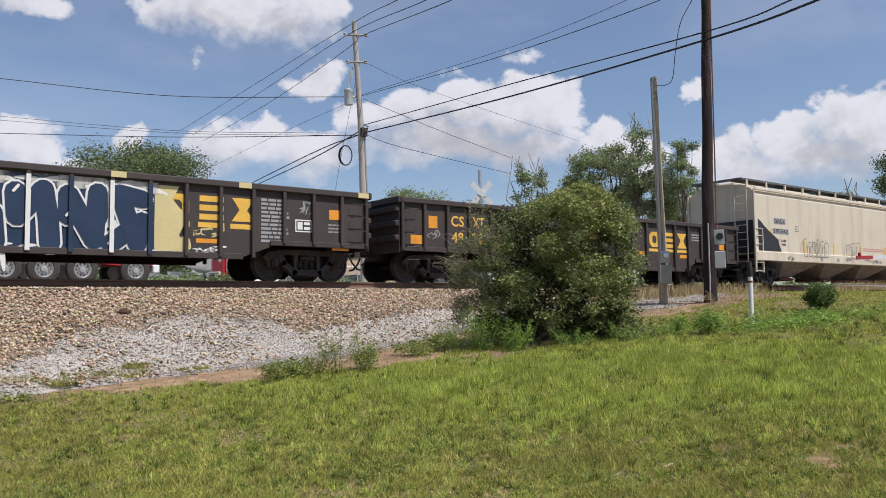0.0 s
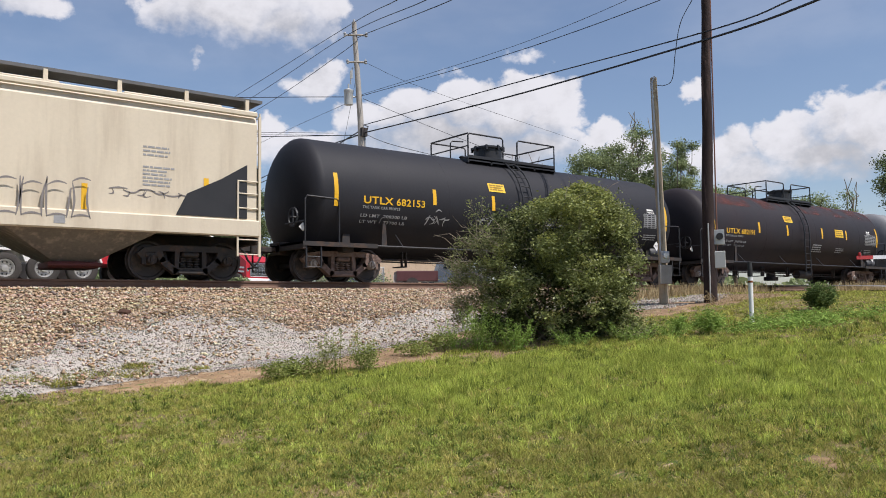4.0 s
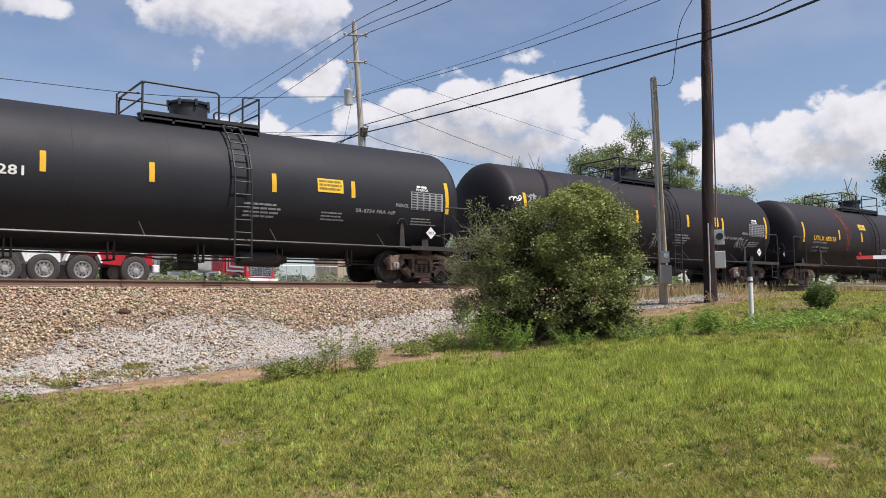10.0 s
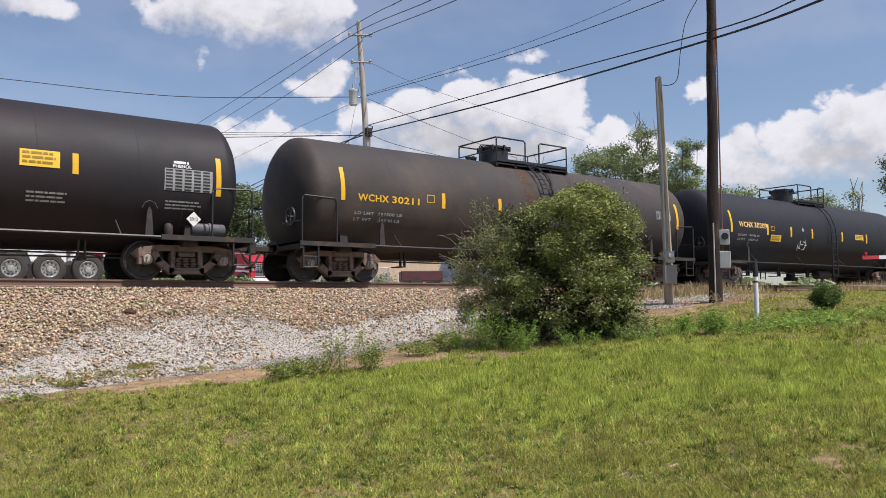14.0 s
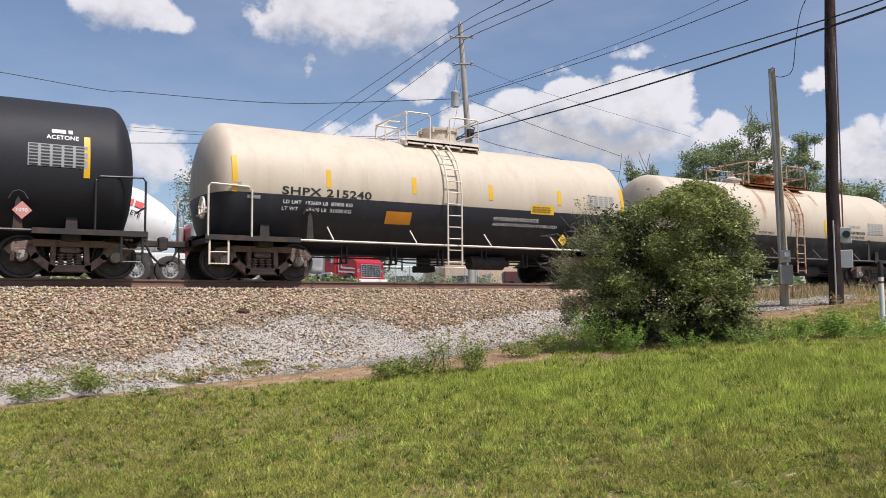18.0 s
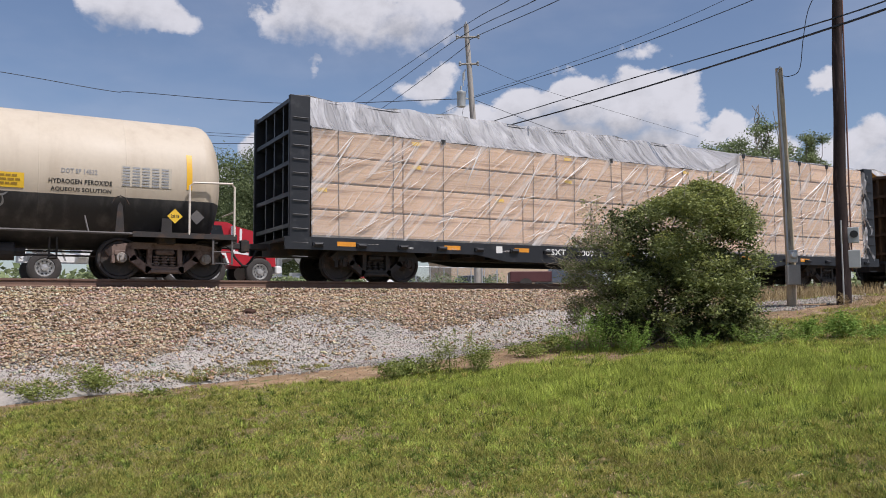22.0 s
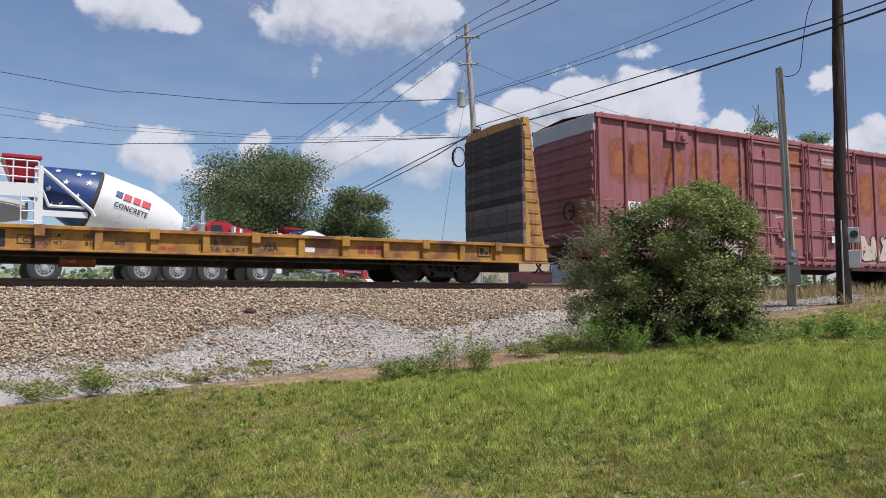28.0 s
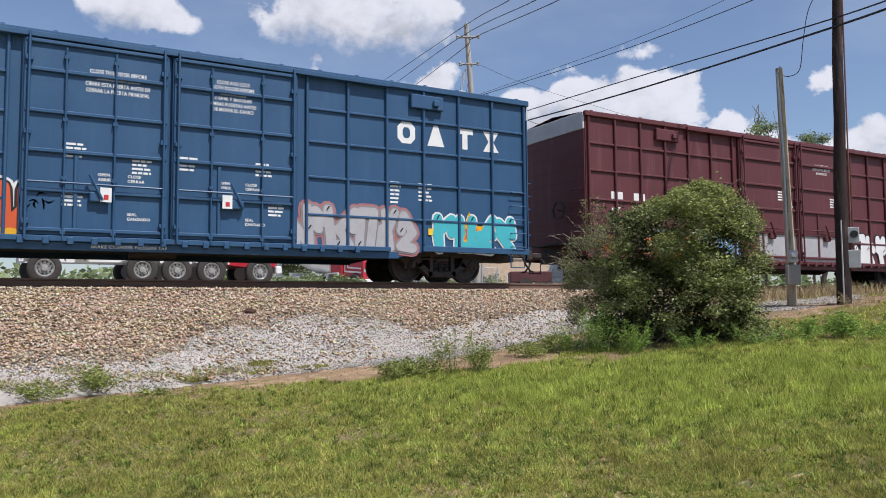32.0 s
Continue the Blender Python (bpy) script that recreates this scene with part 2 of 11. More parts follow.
M_PALERAIL = mat("white_rail_paint", (0.7, 0.62, 0.52), 0.55, 0, 0.12, 3, 30, 0.1, (0.35, 0.14, 0.06), 0.32, 0.08)
M_BLACKRAIL_BAYSHADE = mat("black_rail_paint_and_bay_shade", (0.018, 0.018, 0.02), 0.5, 0, 0.2, 3, 30, 0.1)
M_RAIL = mat("rail_side_rust", (0.17, 0.1, 0.07), 0.8, 0.0, 0.25, 4, 30, 0.3)
M_CAP = mat("worn_bearing_cap", (0.34, 0.3, 0.27), 0.6, 0.2, 0.25, 6, 40, 0.1)
M_RAILTOP = mat("polished_rail_head", (0.45, 0.42, 0.4), 0.3, 0.9, 0.1, 6, 60, 0.05)

# ---- mesh tools ----


def bx(bm, x0, x1, y0, y1, z0, z1, bev=0.0):
    c = [bm.verts.new(p) for p in ((x0, y0, z0), (x1, y0, z0), (x1, y1, z0), (x0, y1, z0), (x0, y0, z1), (x1, y0, z1), (x1, y1, z1), (x0, y1, z1))]
    fs = [bm.faces.new([c[i] for i in q]) for q in ((3, 2, 1, 0), (4, 5, 6, 7), (0, 1, 5, 4), (1, 2, 6, 5), (2, 3, 7, 6), (3, 0, 4, 7))]
    if bev:
        bmesh.ops.bevel(bm, geom=list({e for f in fs for e in f.edges}), offset=bev, segments=1, affect="EDGES")


def tube(bm, pts, r, seg=6, close=False):
    pts = [Vector(p) for p in pts]
    rings = []
    n = len(pts)
    for i, p in enumerate(pts):
        a, b = pts[max(0, i - 1)], pts[min(n - 1, i + 1)]
        if close:
            a, b = pts[i - 1], pts[(i + 1) % n]
        d = (b - a).normalized()
        up = Vector((0, 0, 1)) if abs(d.z) < 0.9 else Vector((0, 1, 0))
        u = d.cross(up).normalized()
        v = u.cross(d)
        rr = r[i] if isinstance(r, (list, tuple)) else r
        rings.append([bm.verts.new(p + (u * math.cos(k * math.tau / seg) + v * math.sin(k * math.tau / seg)) * rr) for k in range(seg)])
    for i in range(n if close else n - 1):
        a, b = rings[i], rings[(i + 1) % n]
        for k in range(seg):
            bm.faces.new((a[k], a[(k + 1) % seg], b[(k + 1) % seg], b[k]))
    if not close:
        bm.faces.new(rings[0][::-1])
        bm.faces.new(rings[-1])


def cyl(bm, a, b, r, seg=16, r2=None):
    tube(bm, (a, b), [r, r if r2 is None else r2], seg)


def lathe(bm, prof, axis, seg=32, c=(0, 0, 0)):
    """prof: (along, radius); axis 'x', 'y' or 'z' through c."""
    rings = []
    c = Vector(c)
    for a, r in prof:
        ring = []
        for k in range(seg):
            q = k * math.tau / seg
            u, v = r * math.cos(q), r * math.sin(q)
            p = {"x": (a, u, v), "y": (v, a, u), "z": (u, v, a)}[axis]
            ring.append(bm.verts.new(c + Vector(p)))
        rings.append(ring)
    for i in range(len(rings) - 1):
        for k in range(seg):
            bm.faces.new((rings[i][k], rings[i][(k + 1) % seg], rings[i + 1][(k + 1) % seg], rings[i + 1][k]))
    if tuple(prof[0]) != tuple(prof[-1]):
        for ring in (rings[0], rings[-1]):
            bm.faces.new(ring)


def band(bm, outline, y0, y1):
    """Plate in the xz plane with the given outline, from y0 to y1."""
    f = [bm.verts.new((x, y0, z)) for x, z in outline]
    g = [bm.verts.new((x, y1, z)) for x, z in outline]
    n = len(f)
    bm.faces.new(f)
    bm.faces.new(g[::-1])
    for i in range(n):
        bm.faces.new((f[i], g[i], g[(i + 1) % n], f[(i + 1) % n]))


def strut(bm, pts, w, y0, y1):
    """Bars of width w between neighbouring points (x, z)."""
    for (x0, z0), (x1, z1) in zip(pts, pts[1:]):
        d = Vector((x1 - x0, z1 - z0))
        if d.length < 1e-6:
            continue
        n = Vector((-d.y, d.x)).normalized() * w / 2
        e = d.normalized() * w * 0.3
        band(bm, [(x0 - e.x + n.x, z0 - e.y + n.y), (x0 - e.x - n.x, z0 - e.y - n.y), (x1 + e.x - n.x, z1 + e.y - n.y), (x1 + e.x + n.x, z1 + e.y + n.y)], y0, y1)


def done(bm, smooth=False, angle=40):
    bmesh.ops.recalc_face_normals(bm, faces=bm.faces)
    me = bpy.data.meshes.new("mesh")
    if smooth:
        for e in bm.edges:
            if len(e.link_faces) == 2:
                e.smooth = e.calc_face_angle(0) < radians(angle)
        for f in bm.faces:
            f.smooth = True
    bm.to_mesh(me)
    bm.free()
    return me


def part(name, bm, material, parent, label="", smooth=False, at=None):
    me = done(bm, smooth) if isinstance(bm, bmesh.types.BMesh) else bm
    if material and not me.materials:
        me.materials.append(material)
    ob = new(name, me)
    ob.parent = parent
    if at is not None:
        ob.matrix_basis = at
    if label:
        tagged(ob, label)
    return ob


def thing(name, label, category, at=Matrix(), group="", kind=""):
    ob = new(name)
    ob.empty_display_size = 0.2
    ob.matrix_basis = at
    return tagged(ob, label, category, group, kind)


def solo(name, bm, material, label, category="", group="", kind="", smooth=False, at=None):
    ob = part(name, bm, material, None, "", smooth, at)
    return tagged(ob, label, category, group, kind)


def soup(verts, faces_n, material):
    """Mesh from an array of equal polygons: verts (n, k, 3)."""
    n, k, _ = verts.shape
    me = bpy.data.meshes.new("mesh")
    me.vertices.add(n * k)
    me.vertices.foreach_set("co", verts.reshape(-1).astype(np.float32))
    me.loops.add(n * k)
    me.loops.foreach_set("vertex_index", np.arange(n * k, dtype=np.int32))
    me.polygons.add(n)
    me.polygons.foreach_set("loop_start", np.arange(0, n * k, k, dtype=np.int32))
    me.update(calc_edges=True)
    me.materials.append(material)
    return me


# ---- ground ----
def lawn(x, y):
    x = np.asarray(x, float)
    y = np.asarray(y, float)
    xc = np.clip(x, 0, 18)
    z = 0.03 * xc + 0.0028 * xc ** 2 + np.where(x > 18, 0.42 * (1 - np.exp(-(np.maximum(x, 18) - 18) / 8)), 0) + 0.012 * np.clip(y, 0, 14)
    return z + 0.02 * np.sin(x * 0.9 + 1.3 * np.sin(y * 0.5)) + 0.02 * np.sin(y * 1.3 + x * 0.4)


def ground_z(x, y):
    z = lawn(x, y)
    k = np.clip((np.asarray(y, float) - 16.6) / 0.8, 0, 1)
    z = z * (1 - k) + 1.72 * k
    k2 = np.clip((np.asarray(y, float) - 22.5) / 4.0, 0, 1)
    return z + 0.78 * k2 * k2 * (3 - 2 * k2)


BED = [(12.2, -0.35), (13.2, 0.16), (14.2, 0.42), (15.5, 0.98), (17.45, 1.985), (21.2, 1.985), (23.4, 1.55)]


def bed_z(y):
    return np.interp(y, [b[0] for b in BED], [b[1] for b in BED])


EDGE_X = (-14, 0, 2.35, 3.28, 4.37, 5.58, 6.79, 7.82, 8.14, 9.36, 11, 12.76, 20)
EDGE_Y = (14.9, 14.95, 15.1, 15.61, 16.13, 16.52, 16.56, 16.15, 15.73, 16.24, 16.37, 16.53, 16.9)


TABLE = np.random.default_rng(99).random((256, 256))


def drift(x, y, size, k=0):
    """Smooth uneven field from 0 to 1, with lumps of the given size."""
    u, v = np.asarray(x, float) / size + 31.7 * k + 500, np.asarray(y, float) / size + 17.3 * k + 500
    i, j = np.floor(u).astype(int), np.floor(v).astype(int)
    a, b = u - i, v - j
    a, b = a * a * (3 - 2 * a), b * b * (3 - 2 * b)
    t = lambda p, q: TABLE[p % 256, q % 256]
    return (t(i, j) * (1 - a) + t(i + 1, j) * a) * (1 - b) + (t(i, j + 1) * (1 - a) + t(i + 1, j + 1) * a) * b


def uneven(x, y, size, k=0):
    return 0.5 * drift(x, y, size, k) + 0.3 * drift(x, y, size * 0.45, k + 1) + 0.2 * drift(x, y, size * 0.2, k + 2)


def gravel_edge(x, y):
    """Upper limit of the pale gravel, against the ballast."""
    return np.interp(x, EDGE_X, EDGE_Y) + (uneven(x, y, 0.9, 11) - 0.5) * 0.9 - 0.1


FOOT_X = (-14, 0.17, 0.93, 1.74, 2.11, 3.38, 4.86, 6.12, 7.16, 8.42, 10.27, 11.75, 20)
FOOT_Y = (14.0, 13.98, 13.74, 13.72, 13.58, 13.9, 14.1, 13.48, 13.08, 13.4, 14.3, 14.9, 16.3)
SOIL_X = (-14, 0.17, 0.89, 1.71, 1.96, 3.27, 4.33, 5.42, 6.14, 6.82, 7.57, 8.33, 9.6, 13)
SOIL_Y = (13.1, 13.08, 13.14, 13.3, 12.7, 13.2, 12.68, 11.94, 11.3, 11.1, 10.95, 10.8, 10.7, 10.9)


def gravel_foot(x, y):
    """Lower limit of the pale gravel, against soil and grass."""
    return np.interp(x, FOOT_X, FOOT_Y) + (uneven(x, y, 0.6, 17) - 0.5) * 0.9


def gravel_z(x, y):
    return np.maximum(bed_z(y), lawn(x, y))


def sheet(name, xs, ys, zf, material, label, kind="structure"):
    X, Y = np.meshgrid(xs, ys)
    Z = zf(X, Y)
    v = np.stack([X, Y, Z], -1).reshape(-1, 3)
    nx, ny = len(xs), len(ys)
    i = np.arange(nx - 1)[None] + nx * np.arange(ny - 1)[:, None]
    f = np.stack([i, i + 1, i + nx + 1, i + nx], -1).reshape(-1, 4)
    me = bpy.data.meshes.new("mesh")
    me.from_pydata(v.tolist(), [], f.tolist())
    for p in me.polygons:
        p.use_smooth = True
    me.materials.append(material)
    ob = new(name, me)
    return tagged(ob, label, kind=kind)
M_SOIL = mat("lawn_soil", (0.15, 0.12, 0.05), 0.95, 0, 0.25, 0.6, 14, 0.6, (0.22, 0.16, 0.09), 0.45, 0.12, blotch=1.4, third=(0.08, 0.11, 0.03), cover3=0.42, scale3=2.6)
M_BED = mat("tan_ballast_ground", (0.3, 0.22, 0.15), 0.95, 0, 0.4, 3.0, 16, 1.0, (0.14, 0.1, 0.07), 0.42, 0.1, blotch=9)
M_GRAVEL = mat("pale_crushed_gravel", (0.38, 0.345, 0.305), 0.95, 0, 0.25, 1.4, 22, 0.9, (0.3, 0.26, 0.22), 0.38, 0.1, blotch=5)
M_YARD = mat("yard_gravel", (0.34, 0.31, 0.27), 0.95, 0, 0.2, 0.5, 12, 0.5, (0.2, 0.2, 0.1), 0.4, 0.1, blotch=0.3)
M_ASPHALT = mat("worn_asphalt", (0.16, 0.155, 0.15), 0.9, 0, 0.2, 0.8, 40, 0.4, (0.24, 0.22, 0.2), 0.4, 0.12)

xs = np.unique(np.concatenate([np.linspace(-900, -60, 15), np.linspace(-60, -8, 27), np.arange(-8, 45, 0.5), np.linspace(45, 120, 26), np.linspace(120, 900, 15)]))
ys = np.unique(np.concatenate([np.linspace(-600, -20, 12), np.linspace(-20, 0, 11), np.arange(0, 28, 0.5), np.linspace(28, 100, 19), np.linspace(100, 1200, 14)]))
sheet("ground", xs, ys, ground_z, M_SOIL, "grassy ground with bare brown patches")


def track_bed():
    bx_ = np.unique(np.concatenate([np.linspace(-300, -10, 30), np.arange(-10, 40, 0.25), np.linspace(40, 400, 40)]))
    by_ = np.concatenate([np.arange(14.6, 17.5, 0.18), [17.6, 19, 21, 21.4, 22, 22.7, 23.4]])

    def z(X, Y):
        r = 0.01 * np.sin(X * 2.1 + Y * 3) * np.sin(X * 0.83 - Y * 1.7) * (Y < 17.2)
        return bed_z(Y) + r
    sheet("track_bed", bx_, by_, z, M_BED, "sloped bed of tan crushed ballast stone")
    gy = np.arange(12.2, 17.2, 0.1)

    def gz(X, Y):
        inside = np.clip((gravel_edge(X, Y) - Y) / 0.2, -1, 1)
        up = np.clip((Y - gravel_foot(X, Y)) / 0.12, -1, 1)
        return gravel_z(X, Y) + 0.045 * np.minimum(inside, up) - 0.015 + 0.015 * (uneven(X, Y, 0.5, 2) - 0.5)
    gx = np.arange(-14, 24, 0.14)
    sheet("gravel_path", gx, gy, gz, M_GRAVEL, "pale grey crushed gravel along the ballast foot")


track_bed()


def rails():
    prof = [(-0.075, 0), (0.075, 0), (0.075, 0.02), (0.012, 0.045), (0.012, 0.125), (0.037, 0.14), (0.037, 0.178), (-0.037, 0.178), (-0.037, 0.14), (-0.012, 0.125), (-0.012, 0.045), (-0.075, 0.02)]
    for side in (-1, 1):
        bm = bmesh.new()
        xs_ = (-300, 400)
        rings = [[bm.verts.new((x, TRACK_Y + side * 0.755 + y, RAIL_Z - 0.178 + z)) for y, z in prof] for x in xs_]
        for k in range(len(prof)):
            bm.faces.new((rings[0][k], rings[0][(k + 1) % 12], rings[1][(k + 1) % 12], rings[1][k]))
        r = solo("rail", bm, M_RAIL, "rusty steel rail on timber ties", "rail", "rails", "structure")
        bm = bmesh.new()
        y = TRACK_Y + side * 0.755
        bx(bm, -300, 400, y - 0.03, y + 0.03, RAIL_Z - 0.004, RAIL_Z + 0.001)
        part("running_surface", bm, M_RAILTOP, r, "polished rail head")
    m = mat("tie_timber", (0.07, 0.055, 0.042), 0.9, 0, 0.3, 2, 30, 0.4, rand=0.3)
    bm = bmesh.new()
    bx(bm, -0.115, 0.115, -1.3, 1.3, -0.18, 0, 0.01)
    me = done(bm)
    me.materials.append(m)
    for i in range(-12, 90):
        t = new("railroad_tie", me)
        t.matrix_basis = pose(i * 0.52 + random.uniform(-0.03, 0.03), TRACK_Y + random.uniform(-0.04, 0.04), RAIL_Z - 0.182, 0, 0, random.uniform(-1, 1))
        tagged(t, "dark creosoted timber tie in ballast", "railroad tie", "ties under the rails", "structure")


rails()


# ---- train: running gear shared by all cars ----
def wheel_mesh():
    bm = bmesh.new()
    for s in (-1, 1):
        prof = [(0.70, 0.0), (0.70, 0.11), (0.73, 0.13), (0.735, 0.36), (0.69, 0.39), (0.685, 0.475), (0.715, 0.478), (0.725, 0.46), (0.83, 0.452), (0.832, 0.40), (0.79, 0.375), (0.785, 0.16), (0.84, 0.12), (0.845, 0.0)]
        lathe(bm, [(s * a, r) for a, r in prof], "y", 28)
    cyl(bm, (0, -1.12, 0), (0, 1.12, 0), 0.075, 12)
    return done(bm, True)


def sideframe_mesh():
    bm = bmesh.new()
    y0, y1 = -0.09, 0.09
    strut(bm, [(-1.14, 0.56), (-1.02, 0.66), (-0.62, 0.72), (0.62, 0.72), (1.02, 0.66), (1.14, 0.56)], 0.14, y0, y1)
    strut(bm, [(-0.72, 0.6), (-0.66, 0.44), (-0.36, 0.2), (0.36, 0.2), (0.66, 0.44), (0.72, 0.6)], 0.15, y0 - 0.012, y1 + 0.012)
    strut(bm, [(-0.33, 0.2), (-0.31, 0.7)], 0.1, y0 - 0.006, y1 + 0.006)
    strut(bm, [(0.33, 0.2), (0.31, 0.7)], 0.1, y0 - 0.006, y1 + 0.006)
    for s in (-1, 1):
        bx(bm, s * 0.89 - 0.16, s * 0.89 + 0.16, -0.1, 0.1, 0.5, 0.62, 0.02)
        bx(bm, s * 1.06 - 0.04, s * 1.06 + 0.04, -0.08, 0.08, 0.34, 0.55)
    bx(bm, -0.3, 0.3, -0.13, 0.13, 0.13, 0.22, 0.02)
    bx(bm, -0.2, 0.2, -0.13, 0.1, 0.53, 0.64, 0.03)
    return done(bm)


def spring_mesh():
    bm = bmesh.new()
    prof = []
    for i in range(5):
        z = 0.22 + i * 0.06
        prof += [(z, 0.045), (z + 0.012, 0.082), (z + 0.034, 0.082), (z + 0.046, 0.045)]
    lathe(bm, prof, "z", 10)
    return done(bm, True)


def bearing_mesh():
    bm = bmesh.new()
    lathe(bm, [(-0.16, 0.0), (-0.16, 0.05), (-0.13, 0.055), (-0.13, 0.1), (-0.1, 0.115), (0.08, 0.115)], "y", 14)
    for k in range(3):
        a = k * math.tau / 3
        cyl(bm, (0.06 * math.cos(a), -0.18, 0.06 * math.sin(a)), (0.06 * math.cos(a), -0.12, 0.06 * math.sin(a)), 0.02, 6)
    return done(bm, True)


def bolster_mesh():
    bm = bmesh.new()
    bx(bm, -0.2, 0.2, -1.05, 1.05, 0.48, 0.68, 0.03)
    lathe(bm, [(0.66, 0.22), (0.76, 0.22)], "z", 20)
    for s in (-1, 1):
        bx(bm, s * 0.5 - 0.05, s * 0.5 + 0.05, -0.8, 0.8, 0.33, 0.42, 0.01)
        for y in (-0.72, 0.72):
            bx(bm, s * 0.42 - 0.06, s * 0.42 + 0.06, y - 0.06, y + 0.06, 0.28, 0.5, 0.02)
    return done(bm)


def coupler_mesh():
    bm = bmesh.new()
    bx(bm, -0.62, -0.05, -0.07, 0.07, 0.78, 0.93, 0.02)
    band(bm, [(-0.1, 0.72), (0.02, 0.70), (0.08, 0.74), (0.08, 0.98), (0.02, 1.02), (-0.1, 1.0)], -0.13, 0.06)
    bx(bm, -0.1, 0.1, 0.04, 0.14, 0.72, 1.0, 0.02)
    return done(bm)


def hose_mesh():
    bm = bmesh.new()
    tube(bm, [(-0.55, -0.35, 0.85), (-0.42, -0.35, 0.78), (-0.3, -0.34, 0.55), (-0.12, -0.3, 0.38), (0.02, -0.26, 0.36)], 0.028, 8)
    return done(bm, True)


GEAR = {}
# bolster in darker steel: the shade behind the side frames put into its colour
for key, fn, m in (("wheelset", wheel_mesh, M_WHEEL), ("side_frame", sideframe_mesh, M_TRUCK), ("spring", spring_mesh, M_TRUCK),
                   ("bearing_cap", bearing_mesh, M_CAP), ("bolster", bolster_mesh, M_STEEL), ("coupler", coupler_mesh, M_STEEL), ("brake_hose", hose_mesh, M_INK)):
    GEAR[key] = fn()
    GEAR[key].materials.append(m)
GEAR_DARK = {k: GEAR[k].copy() for k in ("side_frame", "spring", "bearing_cap", "bolster")}
for k in GEAR_DARK:
    GEAR_DARK[k].materials.clear()
    GEAR_DARK[k].materials.append(M_STEEL)

WHEELS = []


def truck(car, x, dark=False):
    g = GEAR_DARK if dark else GEAR
    t = part("truck", g["bolster"], None, car, "four-wheel cast steel truck", at=pose(x, 0, 0))
    for s in (-1, 1):
        part("side_frame", g["side_frame"], None, t, at=pose(0, s * 1.02, 0))
        for dx in (-0.17, 0.0, 0.17):
            part("spring", g["spring"], None, t, at=pose(dx, s * 1.02, 0))
        w = part("wheelset", GEAR["wheelset"], None, t, at=pose(s * 0.89, 0, 0.452))
        WHEELS.append((w, car, x + s * 0.89, s * 0.89))
        for q in (-1, 1):
            part("bearing_cap", g["bearing_cap"], None, t, at=pose(q * 0.89, s * 1.02, 0.452, 0, 0, 0 if s < 0 else 180))
    return t


CARS = []


def car_thing(name, label, category, start, length):
    c = thing(name, label, category, pose(start, TRACK_Y, RAIL_Z), "cars of the freight train")
    CARS.append((c, start))
    for x, turn in ((0, 180), (length, 0)):
        part("coupler", GEAR["coupler"], None, c, "steel knuckle coupler", at=pose(x, 0, 0, 0, 0, turn))
        part("brake_hose", GEAR["brake_hose"], None, c, at=pose(x, 0, 0, 0, 0, turn))
    return c


# ---- lettering and stickers ----
FLAT, TANK = 0, 1


def place(u, v, skin):
    """Points on a car's near side: flat side (0, y) or tank (1, centre z, radius)."""
    if skin[0] == FLAT:
        return np.stack([u, np.full_like(u, skin[1]), v], -1)
    zc, r = skin[1], skin[2]
    a = np.clip((v - zc) / r, -1.5, 1.5)
    return np.stack([u, -(r + 0.006) * np.cos(a), zc + (r + 0.006) * np.sin(a)], -1)


TEXTS = {}


def letters(words, size, x, z, skin, material, parent, name="lettering", label="", width=None, spacing=1.0):
    """Letters of that height with the lower left corner at (x, z); width squeezes them to fit."""
    key = (words, spacing)
    if key not in TEXTS:
        cu = bpy.data.curves.new("letters", "FONT")
        cu.body, cu.space_character, cu.resolution_u, cu.offset = words, spacing * 1.06, 3, 0.022
        tmp = bpy.data.objects.new("letters", cu)
        me = bpy.data.meshes.new_from_object(tmp)
        co = np.empty(len(me.vertices) * 3, np.float32)
        me.vertices.foreach_get("co", co)
        co = co.reshape(-1, 3)
        faces = [tuple(p.vertices) for p in me.polygons]
        bpy.data.objects.remove(tmp)
        bpy.data.meshes.remove(me)
        TEXTS[key] = (co, faces)
    co, faces = TEXTS[key]
    u = co[:, 0] - co[:, 0].min()
    v = co[:, 1] - co[:, 1].min()
    k = size / max(v.max(), 0.01)
    kx = width / max(u.max(), 0.01) if width else k
    p = place(x + u * kx, z + v * k, skin)
    me = bpy.data.meshes.new("mesh")
    me.from_pydata(p.tolist(), [], faces)
    me.materials.append(material)
    ob = new(name, me)
    ob.parent = parent
    if label:
        tagged(ob, label)
    return ob


WHOLE = ("painted_mark", "stencil_lines", "print_lines", "slogan_lines", "rust_streak", "graffiti", "outline", "placard_holder")


